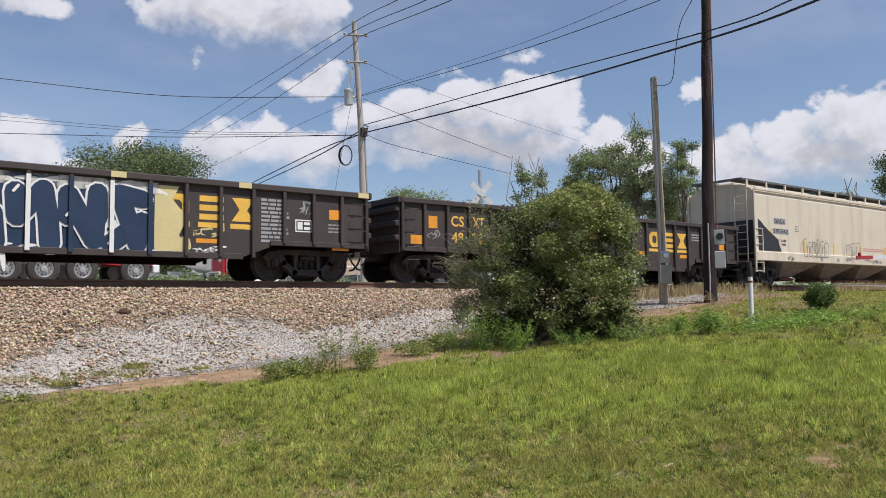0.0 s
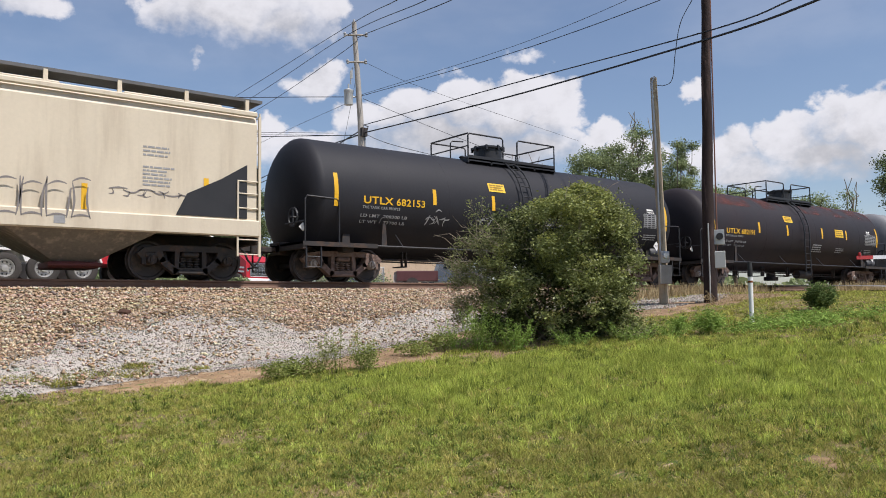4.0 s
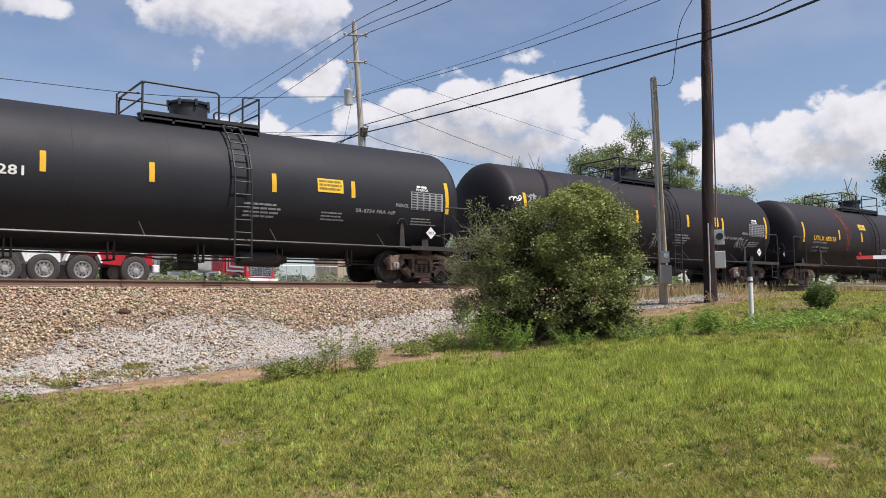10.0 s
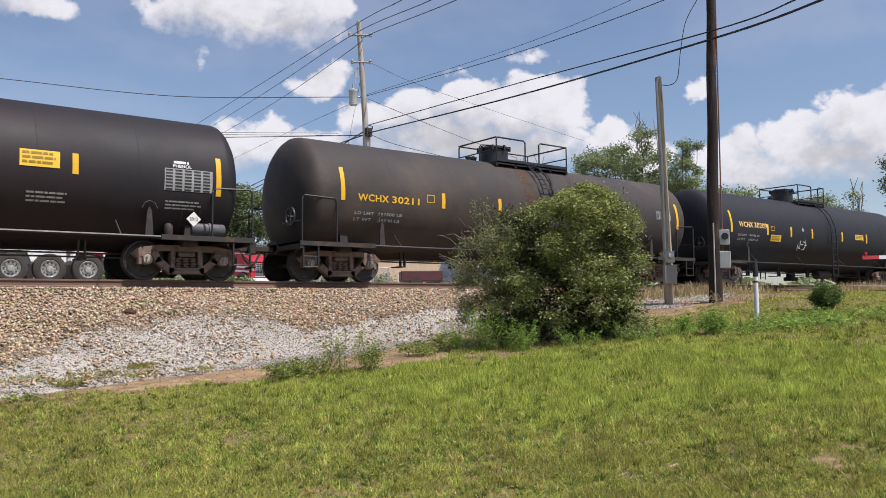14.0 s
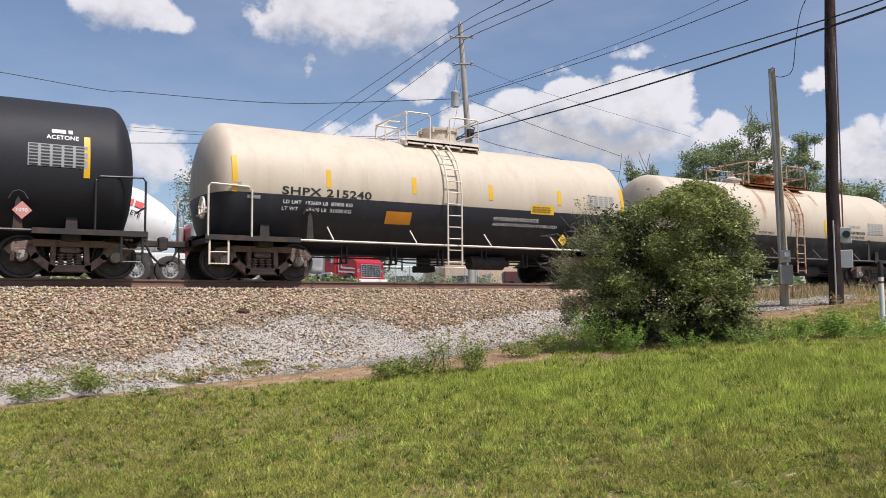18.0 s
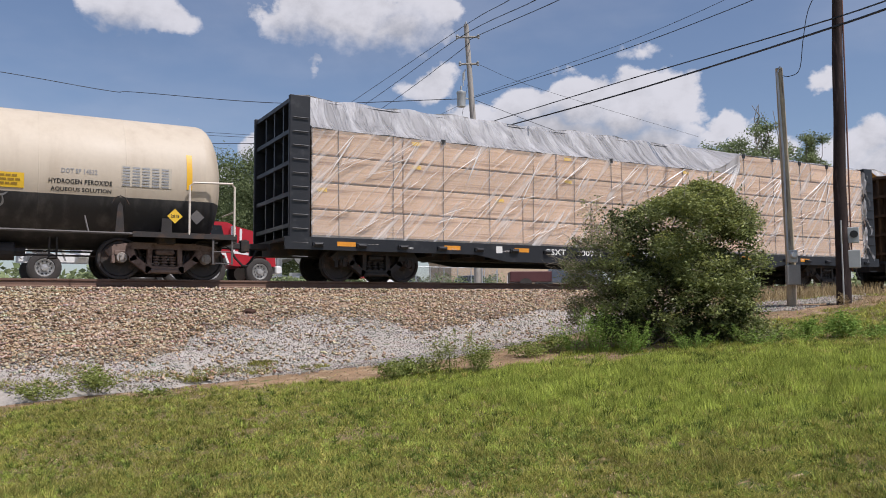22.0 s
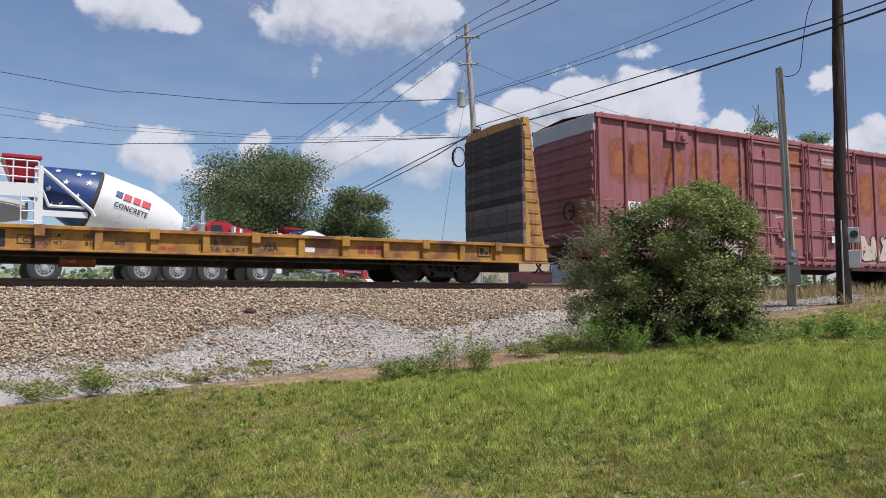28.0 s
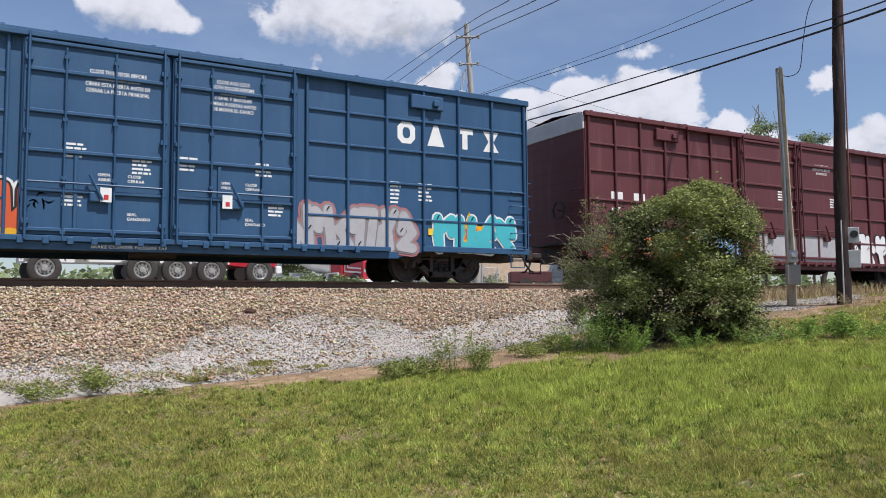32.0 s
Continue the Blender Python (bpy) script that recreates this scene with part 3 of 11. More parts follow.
def patch(rects, skin, material, parent, name, label="", lift=0.0):
    """Flat painted or glued areas: outlines in (x, z); each is split so that it follows a round tank. Several areas become parts of their own."""
    if 1 < len(rects) <= 26 and name not in WHOLE:
        obs = [patch([q], skin, material, parent, name[:-1] if name.endswith("s") else name, label, lift) for q in rects]
        return obs[0]
    bm = bmesh.new()
    s = skin if not lift else ((skin[0], skin[1] - lift) if skin[0] == FLAT else (skin[0], skin[1], skin[2] + lift))
    for r in rects:
        if len(r) == 4 and not isinstance(r[0], tuple):
            x0, x1, z0, z1 = r
            n = max(1, int((z1 - z0) / 0.15)) if skin[0] == TANK else 1
            zs = [z0 + (z1 - z0) * i / n for i in range(n + 1)]
            rows = [[bm.verts.new(q) for q in place(np.array([x0, x1]), np.array([z, z]), s)] for z in zs]
            for a, b in zip(rows, rows[1:]):
                bm.faces.new((a[0], a[1], b[1], b[0]))
        else:
            q = place(np.array([p[0] for p in r], float), np.array([p[1] for p in r], float), s)
            bm.faces.new([bm.verts.new(c) for c in q])
    me = bpy.data.meshes.new("mesh")
    bm.to_mesh(me)
    bm.free()
    if skin[0] == TANK:
        me.polygons.foreach_set("use_smooth", [True] * len(me.polygons))
    me.materials.append(material)
    ob = new(name, me)
    ob.parent = parent
    if label:
        tagged(ob, label)
    return ob


def bars(x, z, w, n, h, pitch, skin, material, parent, name="stencil_lines", ragged=0.3, cols=1, gap=0.08):
    """Small print: lines as plain bars."""
    rects = []
    for i in range(n):
        for c in range(cols):
            cw = (w - gap * (cols - 1)) / cols
            x0 = x + c * (cw + gap)
            left = x0
            end = x0 + cw * (1 - random.random() * ragged)
            while left < end - 0.02:
                ww = random.uniform(0.06, 0.2) * max(1, h / 0.04)
                rects.append((left, min(end, left + ww), z - i * pitch - h, z - i * pitch))
                left += ww + h * 0.5
    return patch(rects, skin, material, parent, name)


def blocks(x, z, w, h, n, skin, material, parent, name="painted_mark"):
    """A small company mark as plain upright bars, one for each letter."""
    cw = w / n
    return patch([(x + i * cw + cw * 0.1, x + (i + 1) * cw - cw * 0.1, z, z + h) for i in range(n)], skin, material, parent, name)


def diamond(x, z, r, skin, material, parent, words=None, ink=None, name="placard", label=""):
    p = patch([[(x - r, z), (x, z - r), (x + r, z), (x, z + r)]], skin, material, parent, name, label, lift=0.012)
    if words:
        s2 = (skin[0], skin[1] - 0.02) if skin[0] == FLAT else (skin[0], skin[1], skin[2] + 0.02)
        letters(words, r * 0.42, x - r * 0.55, z - r * 0.2, s2, ink or M_INK, p, "placard_number", width=r * 1.1)
    return p


# ---- tank cars ----
M_GREYBOX = mat("dull_grey_enamel", (0.09, 0.09, 0.095), 0.6, 0, 0.15, 2, 20, 0.05)


def tank_car(label, start, length, paint, zc=2.28, r=1.62, half=None, rail=M_BLACKRAIL_BAYSHADE, stripes=(), low=None, metal=None, ladder_x=None, dome="round", plat=(-2.2, 1.9), lower_z=2.0, dark_truck=False, ladder_w=0.42, body_red=None, dome_x=0.15, brake_tank=False):
    """length: coupler to coupler. Returns the car and its skin."""
    c = car_thing("tank_car", label, "tank car", start, length)
    x0, x1 = 0.62, length - 0.62
    hd = 0.52
    a0, a1 = x0 + 0.1, x1 - 0.13
    prof = [(a0, 0.0)]
    for i in range(1, 9):
        q = i / 8 * math.pi / 2
        prof.append((a0 + hd * (1 - math.cos(q)) * 1.0, r * math.sin(q) ** 0.85))
    prof += [(a0 + hd + 0.01, r)]
    n = 8
    prof += [(a0 + hd + (a1 - a0 - 2 * hd) * i / n, r) for i in range(1, n)]
    right = [(a0 + a1 - a, q) for a, q in prof[:10]][::-1]
    prof += right
    bm = bmesh.new()
    lathe(bm, prof, "x", 56, (0, 0, zc))
    if low:
        bmesh.ops.bisect_plane(bm, geom=bm.verts[:] + bm.edges[:] + bm.faces[:], plane_co=(0, 0, lower_z), plane_no=(0, 0, 1))
    me = done(bm, True)
    me.materials.append(paint)
    if low:
        me.materials.append(low)
        me.polygons.foreach_set("material_index", [1 if p.center.z < lower_z else 0 for p in me.polygons])
    tank = part("tank", me, None, c, "")
    metal = metal or (M_STEEL if not low else M_STEEL)
    sk = (TANK, zc, r)
    # weld seams
    for i in range(1, 7):
        x = a0 + hd + (a1 - a0 - 2 * hd) * i / 7
        bm = bmesh.new()
        lathe(bm, [(x - 0.012, r + 0.001), (x, r + 0.005), (x + 0.012, r + 0.001)], "x", 56, (0, 0, zc))
        if low:
            bmesh.ops.bisect_plane(bm, geom=bm.verts[:] + bm.edges[:] + bm.faces[:], plane_co=(0, 0, lower_z), plane_no=(0, 0, 1))
        me = done(bm, True)
        me.materials.append(paint)
        if low:
            me.materials.append(low)
            me.polygons.foreach_set("material_index", [1 if p.center.z < lower_z else 0 for p in me.polygons])
        part("weld_seam", me, None, tank)
    mid = length / 2
    lx = ladder_x or mid - 0.1
    tx = (2.05, length - 2.05)
    # stub sills with bolsters and end platforms
    for s, x in ((1, tx[0]), (-1, tx[1])):
        e = 0.6 if s > 0 else length - 0.6
        lo, hi = min(e, x + s * 1.2), max(e, x + s * 1.2)
        bm = bmesh.new()
        bx(bm, lo, hi, -0.3, 0.3, 0.72, 1.05, 0.02)
        bx(bm, x - 0.18, x + 0.18, -1.35, 1.35, 0.76, 0.92, 0.02)
        for y in (-1.0, 1.0):
            band(bm, [(x - 0.12, 0.9), (x + 0.12, 0.9), (x + 0.1, 1.35), (x - 0.1, 1.35)], y - 0.25, y + 0.25)
        part("stub_sill", bm, metal, c)
        bm = bmesh.new()
        p0, p1 = min(e, x + s * 0.75), max(e, x + s * 0.75)
        bx(bm, p0, p1, -1.6, -0.35, 0.92, 0.97)
        bx(bm, p0, p1, 0.35, 1.6, 0.92, 0.97)
        bx(bm, min(e, e + s * 0.09), max(e, e + s * 0.09), -1.6, 1.6, 0.8, 0.97)
        bx(bm, p0, p1, -1.62, -1.57, 0.87, 0.985)
        part("end_platform", bm, metal, c)
        # end rails
        bm = bmesh.new()
        ex = e + s * 0.06
        tube(bm, [(ex, -1.6, 0.95), (ex, -1.6, 2.05), (ex + s * 0.06, -1.6, 2.13), (ex + s * 0.9, -1.6, 2.1), (ex + s * 0.98, -1.6, 2.02), (ex + s * 0.98, -1.6, 0.95)], 0.024)
        tube(bm, [(ex, -1.6, 1.5), (ex, -0.5, 1.5)], 0.02)
        part("end_handrail", bm, rail, c)
        bm = bmesh.new()
        tube(bm, [(ex, 1.6, 0.95), (ex, 1.6, 2.05), (ex + s * 0.06, 1.6, 2.13), (ex + s * 0.9, 1.6, 2.1), (ex + s * 0.98, 1.6, 2.02), (ex + s * 0.98, 1.6, 0.95)], 0.024)
        part("end_handrail", bm, rail, c)
        for y in (-1.58, 1.58):
            bm = bmesh.new()
            for dx in (0.04, 0.46):
                bx(bm, ex + s * dx - 0.02, ex + s * dx + 0.02, y - 0.02, y + 0.02, 0.32, 0.95)
            for z in (0.34, 0.6):
                cyl(bm, (ex + s * 0.04, y, z), (ex + s * 0.46, y, z), 0.014, 6)
            part("sill_step", bm, M_DULLRAIL if dome == "rust" else rail, c)
        bm = bmesh.new()
        y = -1.54
        band(bm, [(x + s * 1.0 - 0.09, 0.95), (x + s * 1.0 + 0.09, 0.95), (x + s * 1.0 + 0.05, 1.5), (x + s * 1.0, 1.6), (x + s * 1.0 - 0.05, 1.5)], y - 0.02, y + 0.02)
        part("lift_bracket", bm, metal, c)
        bm = bmesh.new()
        tube(bm, [(x + s * 1.0 - 0.17, -1.57, 1.55), (x + s * 1.0 - 0.1, -1.57, 1.68), (x + s * 1.0, -1.57, 1.72), (x + s * 1.0 + 0.1, -1.57, 1.68), (x + s * 1.0 + 0.17, -1.57, 1.55)], 0.014, 5)
        part("bracket_bow", bm, metal, c)
        if s < 0 and brake_tank:
            bm = bmesh.new()
            lathe(bm, [(x + 0.02, 0.0), (x + 0.04, 0.13), (x + 0.1, 0.17), (x + 0.42, 0.17), (x + 0.43, 0.19), (x + 0.47, 0.19), (x + 0.48, 0.17), (x + 0.78, 0.17), (x + 0.84, 0.13), (x + 0.86, 0.0)], "x", 18, (0, -1.2, 1.17))
            part("brake_reservoir", bm, M_GREYBOX, c, "grey air brake reservoir", smooth=True)
            bm = bmesh.new()
            lathe(bm, [(0.97, 0.09), (1.1, 0.1), (1.2, 0.1), (1.26, 0.06), (1.28, 0.0)], "z", 14, (x - 0.5, -1.3, 0))
            part("relief_dome", bm, metal, c, smooth=True)
        truck(c, x, dark_truck)
    # side pipes rails
    for y in (-1.58, 1.58):
        bm = bmesh.new()
        tube(bm, [(tx[0] + 0.75, y, 0.93), (tx[1] - 0.75, y, 0.93)], 0.03)
        for i in range(4):
            x = tx[0] + 1.6 + (tx[1] - tx[0] - 3.2) * i / 3
            tube(bm, [(x, y, 0.93), (x - 0.05, y * 0.8, 1.3)], 0.018)
        part("side_handrail", bm, M_DULLRAIL if dome == "rust" else rail, c)
    # underside
    bm = bmesh.new()
    cyl(bm, (mid - 0.1, 0, zc - r - 0.25), (mid - 0.1, 0, zc - r + 0.1), 0.2, 16)
    bx(bm, mid - 0.35, mid + 0.15, -0.22, 0.22, zc - r - 0.38, zc - r - 0.2, 0.02)
    part("outlet_valve", bm, metal, c)
    bm = bmesh.new()
    cyl(bm, (mid + 1.0, -0.6, 0.56), (mid + 2.1, -0.6, 0.56), 0.19, 16)
    cyl(bm, (mid + 2.1, -0.6, 0.56), (mid + 2.3, -0.6, 0.56), 0.1, 10)
    part("air_reservoir", bm, metal, c)
    # train line and brake rod on paired hangers
    bm = bmesh.new()
    low_z = zc - r
    tube(bm, [(tx[0] + 1.2, -0.35, low_z - 0.06), (tx[1] - 1.2, -0.35, low_z - 0.06)], 0.024)
    tube(bm, [(tx[0] + 1.3, -0.75, low_z - 0.02), (mid - 2, -0.75, low_z - 0.02), (mid - 1, -0.7, low_z - 0.17), (tx[1] - 1.3, -0.7, low_z - 0.17)], 0.022)
    for i in range(5):
        x = tx[0] + 2.2 + (tx[1] - tx[0] - 4.4) * i / 4
        for dx in (-0.07, 0.07):
            bx(bm, x + dx - 0.018, x + dx + 0.018, -0.78, -0.7, low_z - 0.22, low_z + 0.3)
        bx(bm, x - 0.09, x + 0.09, -0.78, -0.3, low_z - 0.23, low_z - 0.2)
    part("brake_rigging", bm, metal, c)
    bm = bmesh.new()
    lathe(bm, [(-0.02, 0.26), (0.02, 0.26), (0.02, 0.22), (-0.02, 0.22), (-0.02, 0.26)], "x", 20, (0.68, -0.9, 1.65))
    cyl(bm, (0.6, -0.9, 1.65), (0.9, -0.9, 1.65), 0.03, 8)
    bx(bm, 0.66, 0.7, -0.92, -0.88, 1.4, 1.9)
    part("hand_brake_wheel", bm, rail, c)
    # ladder bent over the tank
    ladder = None
    for sgn in (-1, 1):
        bm = bmesh.new()
        for dx in (-ladder_w / 2, ladder_w / 2):
            pts = [(lx + dx, sgn * (r + 0.14), 0.42), (lx + dx, sgn * (r + 0.14), zc)]
            pts += [(lx + dx, sgn * (r + 0.14) * math.cos(q), zc + (r + 0.14) * math.sin(q)) for q in (0.2, 0.45, 0.7, 0.95, 1.15)]
            tube(bm, pts, 0.026, 6)
        for i in range(7):
            z = 0.5 + i * 0.3
            if z < zc + 0.1:
                cyl(bm, (lx - ladder_w / 2, sgn * (r + 0.14), z), (lx + ladder_w / 2, sgn * (r + 0.14), z), 0.015, 6)
        for q in (0.2, 0.4, 0.6, 0.8, 1.0):
            p = (sgn * (r + 0.14) * math.cos(q), zc + (r + 0.14) * math.sin(q))
            cyl(bm, (lx - ladder_w / 2, *p), (lx + ladder_w / 2, *p), 0.015, 6)
        part("ladder", bm, M_RUSTRAIL if dome == "rust" else rail, c)
    # top platform
    pz = zc + r - 0.12
    p0, p1 = mid + plat[0] + 0.4, mid + plat[1]
    thin = dome == "rust"
    if thin:
        p1 -= 0.17 * (p1 - p0)
    for y0, y1 in ((-0.95, -0.45), (0.45, 0.95)):
        bm = bmesh.new()
        bx(bm, p0, p1, y0, y1, pz - 0.02, pz + 0.03)
        bx(bm, p0, p1, y0 if y0 < 0 else y1 - 0.03, y0 + 0.03 if y0 < 0 else y1, pz - 0.06, pz + (0.05 if thin else 0.12))
        for i in range(0 if thin else 5):
            x = p0 + (p1 - p0) * i / 4
            bx(bm, x - 0.03, x + 0.03, min(y0, y1), max(y0, y1), pz - 0.12, pz - 0.02)
        part("top_platform", bm, rail if not low else M_RUST if dome == "rust" else rail, c)
    top = pz + 0.78
    for y in (-0.93, 0.93):
        for pts in ([(p0, y, pz), (p0, y, top - 0.06), (p0 + 0.06, y, top), (lx - 0.35, y, top), (lx - 0.28, y, top - 0.06), (lx - 0.28, y, pz)],
                    [(p1, y, pz), (p1, y, top), (lx + 0.4, y, top), (lx + 0.33, y, top - 0.06), (lx + 0.33, y, pz)]):
            bm = bmesh.new()
            tube(bm, pts, 0.026)
            part("platform_railing", bm, rail if dome != "rust" else M_RUSTRAIL, c)
    for x in (p0, p1):
        for z, rr in ((0.78, 0.026), (0.4, 0.02)):
            bm = bmesh.new()
            tube(bm, [(x, -0.93, pz + z), (x, 0.93, pz + z)], rr)
            part("platform_cross_rail", bm, rail if dome != "rust" else M_RUSTRAIL, c)
    if thin:
        for dx, rr, hh in ((-1.45, 0.28, 0.28), (0.95, 0.3, 0.3)):
            bm = bmesh.new()
            zz = zc + r - 0.04
            lathe(bm, [(zz, rr), (zz + hh * 0.5, rr), (zz + hh * 0.55, rr + 0.06), (zz + hh * 0.75, rr + 0.06), (zz + hh * 0.8, rr * 0.8), (zz + hh, rr * 0.5), (zz + hh * 1.15, 0.0)], "z", 20, (lx + dx, 0, 0))
            part("valve_housing", bm, paint, c, "cream valve housing", smooth=True)
    bm = bmesh.new()
    tube(bm, [(p0 - 0.5 * (not thin), -0.7, pz), (p0, -0.7, pz + 0.4), (p1, -0.7, pz + 0.4)] if thin else [(p0 - 0.5, -0.7, pz), (p0 - 0.5, -0.7, pz + 0.45), (p0 - 0.42, -0.7, pz + 0.52), (p0, -0.7, pz + 0.55)], 0.022)
    part("platform_end_rail", bm, rail if dome != "rust" else M_RUSTRAIL, c)
    # manway
    bm = bmesh.new()
    t = zc + r - 0.05
    R = {"rust": 0.3, "tall": 0.5}.get(dome, 0.46)
    H = {"rust": 0.36, "tall": 0.44}.get(dome, 0.5)
    lathe(bm, [(t, R), (t + H, R), (t + H + 0.01, R + 0.05), (t + H + 0.07, R + 0.05), (t + H + 0.08, R), (t + H + 0.11, R * 0.8), (t + H + 0.13, 0.0)], "z", 24, (mid + dome_x, 0, 0))
    manway = part("manway", bm, {"rust": M_RUST}.get(dome, paint if low else M_BLACKRAIL_BAYSHADE), c, smooth=True)
    for k in range(8):
        a = k * math.tau / 8
        bm = bmesh.new()
        bx(bm, mid + dome_x + (R + 0.05) * math.cos(a) - 0.03, mid + dome_x + (R + 0.05) * math.cos(a) + 0.03, (R + 0.05) * math.sin(a) - 0.03, (R + 0.05) * math.sin(a) + 0.03, t + H - 0.06, t + H + 0.1)
        part("manway_bolt", bm, {"rust": M_RUST}.get(dome, paint if low else M_BLACKRAIL_BAYSHADE), manway)
    for dx, y, hh, rr in ((-0.8, 0.1, 0.25, 0.1), (-1.2, -0.15, 0.18, 0.08), (0.95, 0.0, 0.22, 0.12)):
        bm = bmesh.new()
        lathe(bm, [(t, rr), (t + hh * 0.6, rr), (t + hh * 0.62, rr * 1.25), (t + hh * 0.8, rr * 1.25), (t + hh, rr * 0.4)], "z", 12, (mid + dome_x + dx, y, 0))
        part("valve", bm, M_RUST if dome == "rust" else rail, c)
    if stripes:
        for x, z0, z1 in stripes:
            patch([(x - 0.06, x + 0.06, z0, z1)], sk, M_YELLOW, c, "reflective_stripe")
    return c, sk


STD = ((1.55, 1.92, 2.8), (4.72, 2.16, 2.6), (6.92, 2.14, 2.58), (9.86, 2.14, 2.6), (12.1, 2.16, 2.6), (15.2, 1.92, 2.83))


def table(x0, x1, z0, z1, sk, car, inverse=False):
    p = patch([(x0, x1, z0, z1)], sk, M_GREYTXT if not inverse else mat("faded_cream_field", (0.5, 0.44, 0.35), 0.6, 0, 0.08), car, "data_table", "stencilled table of test dates")
    s2 = (sk[0], sk[1] - 0.004) if sk[0] == FLAT else (sk[0], sk[1], sk[2] + 0.004)
    rects = []
    rows, cols = 7, 5
    for i in range(rows):
        for j in range(cols):
            a, b = x0 + (x1 - x0) * (j / cols * 0.97 + 0.02), x0 + (x1 - x0) * ((j + 0.75) / cols * 0.97 + 0.02)
            q = z1 - (z1 - z0) * (i + 0.85) / rows
            rects.append((a, b, q, q + (z1 - z0) / rows * 0.55))
    patch(rects, s2, M_INK if not inverse else M_GREYTXT, p, "table_print")


# ---- gondolas, hopper ----
M_GON = mat("dark_gondola_paint", (0.046, 0.034, 0.03), 0.7, 0, 0.3, 1.2, 20, 0.25, (0.07, 0.05, 0.04), 0.36, 0.12, blotch=1.0, streak=True)
M_HOP = mat("dusty_beige_paint", (0.62, 0.54, 0.41), 0.55, 0, 0.07, 0.6, 16, 0.06, (0.5, 0.42, 0.31), 0.4, 0.16, blotch=0.8, streak=True)
M_HOPLOW = mat("dirty_grey_paint", (0.2, 0.18, 0.16), 0.7, 0, 0.25, 1.0, 16, 0.1, (0.36, 0.31, 0.26), 0.4, 0.12, streak=True)
M_GRATE = mat("galvanised_grate", (0.12, 0.12, 0.12), 0.6, 0.3, 0.2, 4, 30, 0.1)


def gondola(label, start, length=17.3):
    c = car_thing("gondola_car", label, "gondola car", start, length)
    x0, x1 = 0.52, length - 0.52
    zt = 2.22
    for y in (-1.5, 1.5):
        s = -1 if y < 0 else 1
        bm = bmesh.new()
        drop = [(x0, 0.86), (x0, zt), (x1, zt), (x1, 0.86), (x1 - 2.7, 0.84), (x1 - 3.6, 0.5), (x0 + 3.6, 0.5), (x0 + 2.7, 0.84)]
        band(bm, drop, min(y, y - s * 0.02), max(y, y - s * 0.02))
        part("side_wall", bm, M_GON, c)
        bm = bmesh.new()
        bx(bm, x0, x1, y - s * 0.04 if s > 0 else y - 0.1, y + 0.1 if s > 0 else y + 0.04, zt - 0.05, zt + 0.1, 0.02)
        part("top_chord", bm, M_GON, c)
        n = 20
        for i in range(n + 1):
            x = min(x1 - 0.06, max(x0 + 0.06, x0 + (x1 - x0) * i / n))
            z0 = 0.88 if (x < x0 + 2.8 or x > x1 - 2.8) else 0.52
            bm = bmesh.new()
            ya, yb = (y - 0.09, y - 0.001) if s < 0 else (y + 0.001, y + 0.09)
            bx(bm, x - 0.045, x + 0.045, ya, yb, z0, zt - 0.04, 0.015)
            part("side_post", bm, M_GON, c)
        bm = bmesh.new()
        ya, yb = (y - 0.05, y - 0.001) if s < 0 else (y + 0.001, y + 0.05)
        bx(bm, x0 + 3.5, x1 - 3.5, ya, yb, 0.48, 0.62, 0.01)
        bx(bm, x0, x0 + 2.8, ya, yb, 0.84, 0.97, 0.01)
        bx(bm, x1 - 2.8, x1, ya, yb, 0.84, 0.97, 0.01)
        part("side_sill", bm, M_GON, c)
    for x, s in ((x0, -1), (x1, 1)):
        bm = bmesh.new()
        bx(bm, x - 0.03, x + 0.03, -1.5, 1.5, 0.8, zt)
        for z in (1.2, 1.6, 2.0):
            bx(bm, min(x, x + s * 0.14), max(x, x + s * 0.14), -1.5, 1.5, z - 0.08, z + 0.08, 0.03)
        bx(bm, min(x, x + s * 0.1), max(x, x + s * 0.1), -1.58, 1.58, zt - 0.06, zt + 0.12, 0.02)
        part("end_wall", bm, M_GON, c)
        for z in (0.6, 0.95, 1.3, 1.65, 2.0):
            xx = x - s * 0.12
            bm = bmesh.new()
            tube(bm, [(xx, -1.56, z), (xx, -1.66, z), (xx - s * 0.42, -1.66, z), (xx - s * 0.42, -1.56, z)], 0.012, 5)
            part("grab_iron", bm, M_GON, c)
    bm = bmesh.new()
    bx(bm, x0, x1, -1.45, 1.45, 1.0, 1.06)
    bx(bm, x0, x1, -0.3, 0.3, 0.62, 1.0)
    for i in range(10):
        x = x0 + 3.2 + (x1 - x0 - 6.4) * i / 9
        bx(bm, x - 0.06, x + 0.06, -1.45, 1.45, 0.72, 1.0)
    part("floor", bm, M_STEEL, c)
    for x in (2.1, length - 2.1):
        truck(c, x, True)
    return c


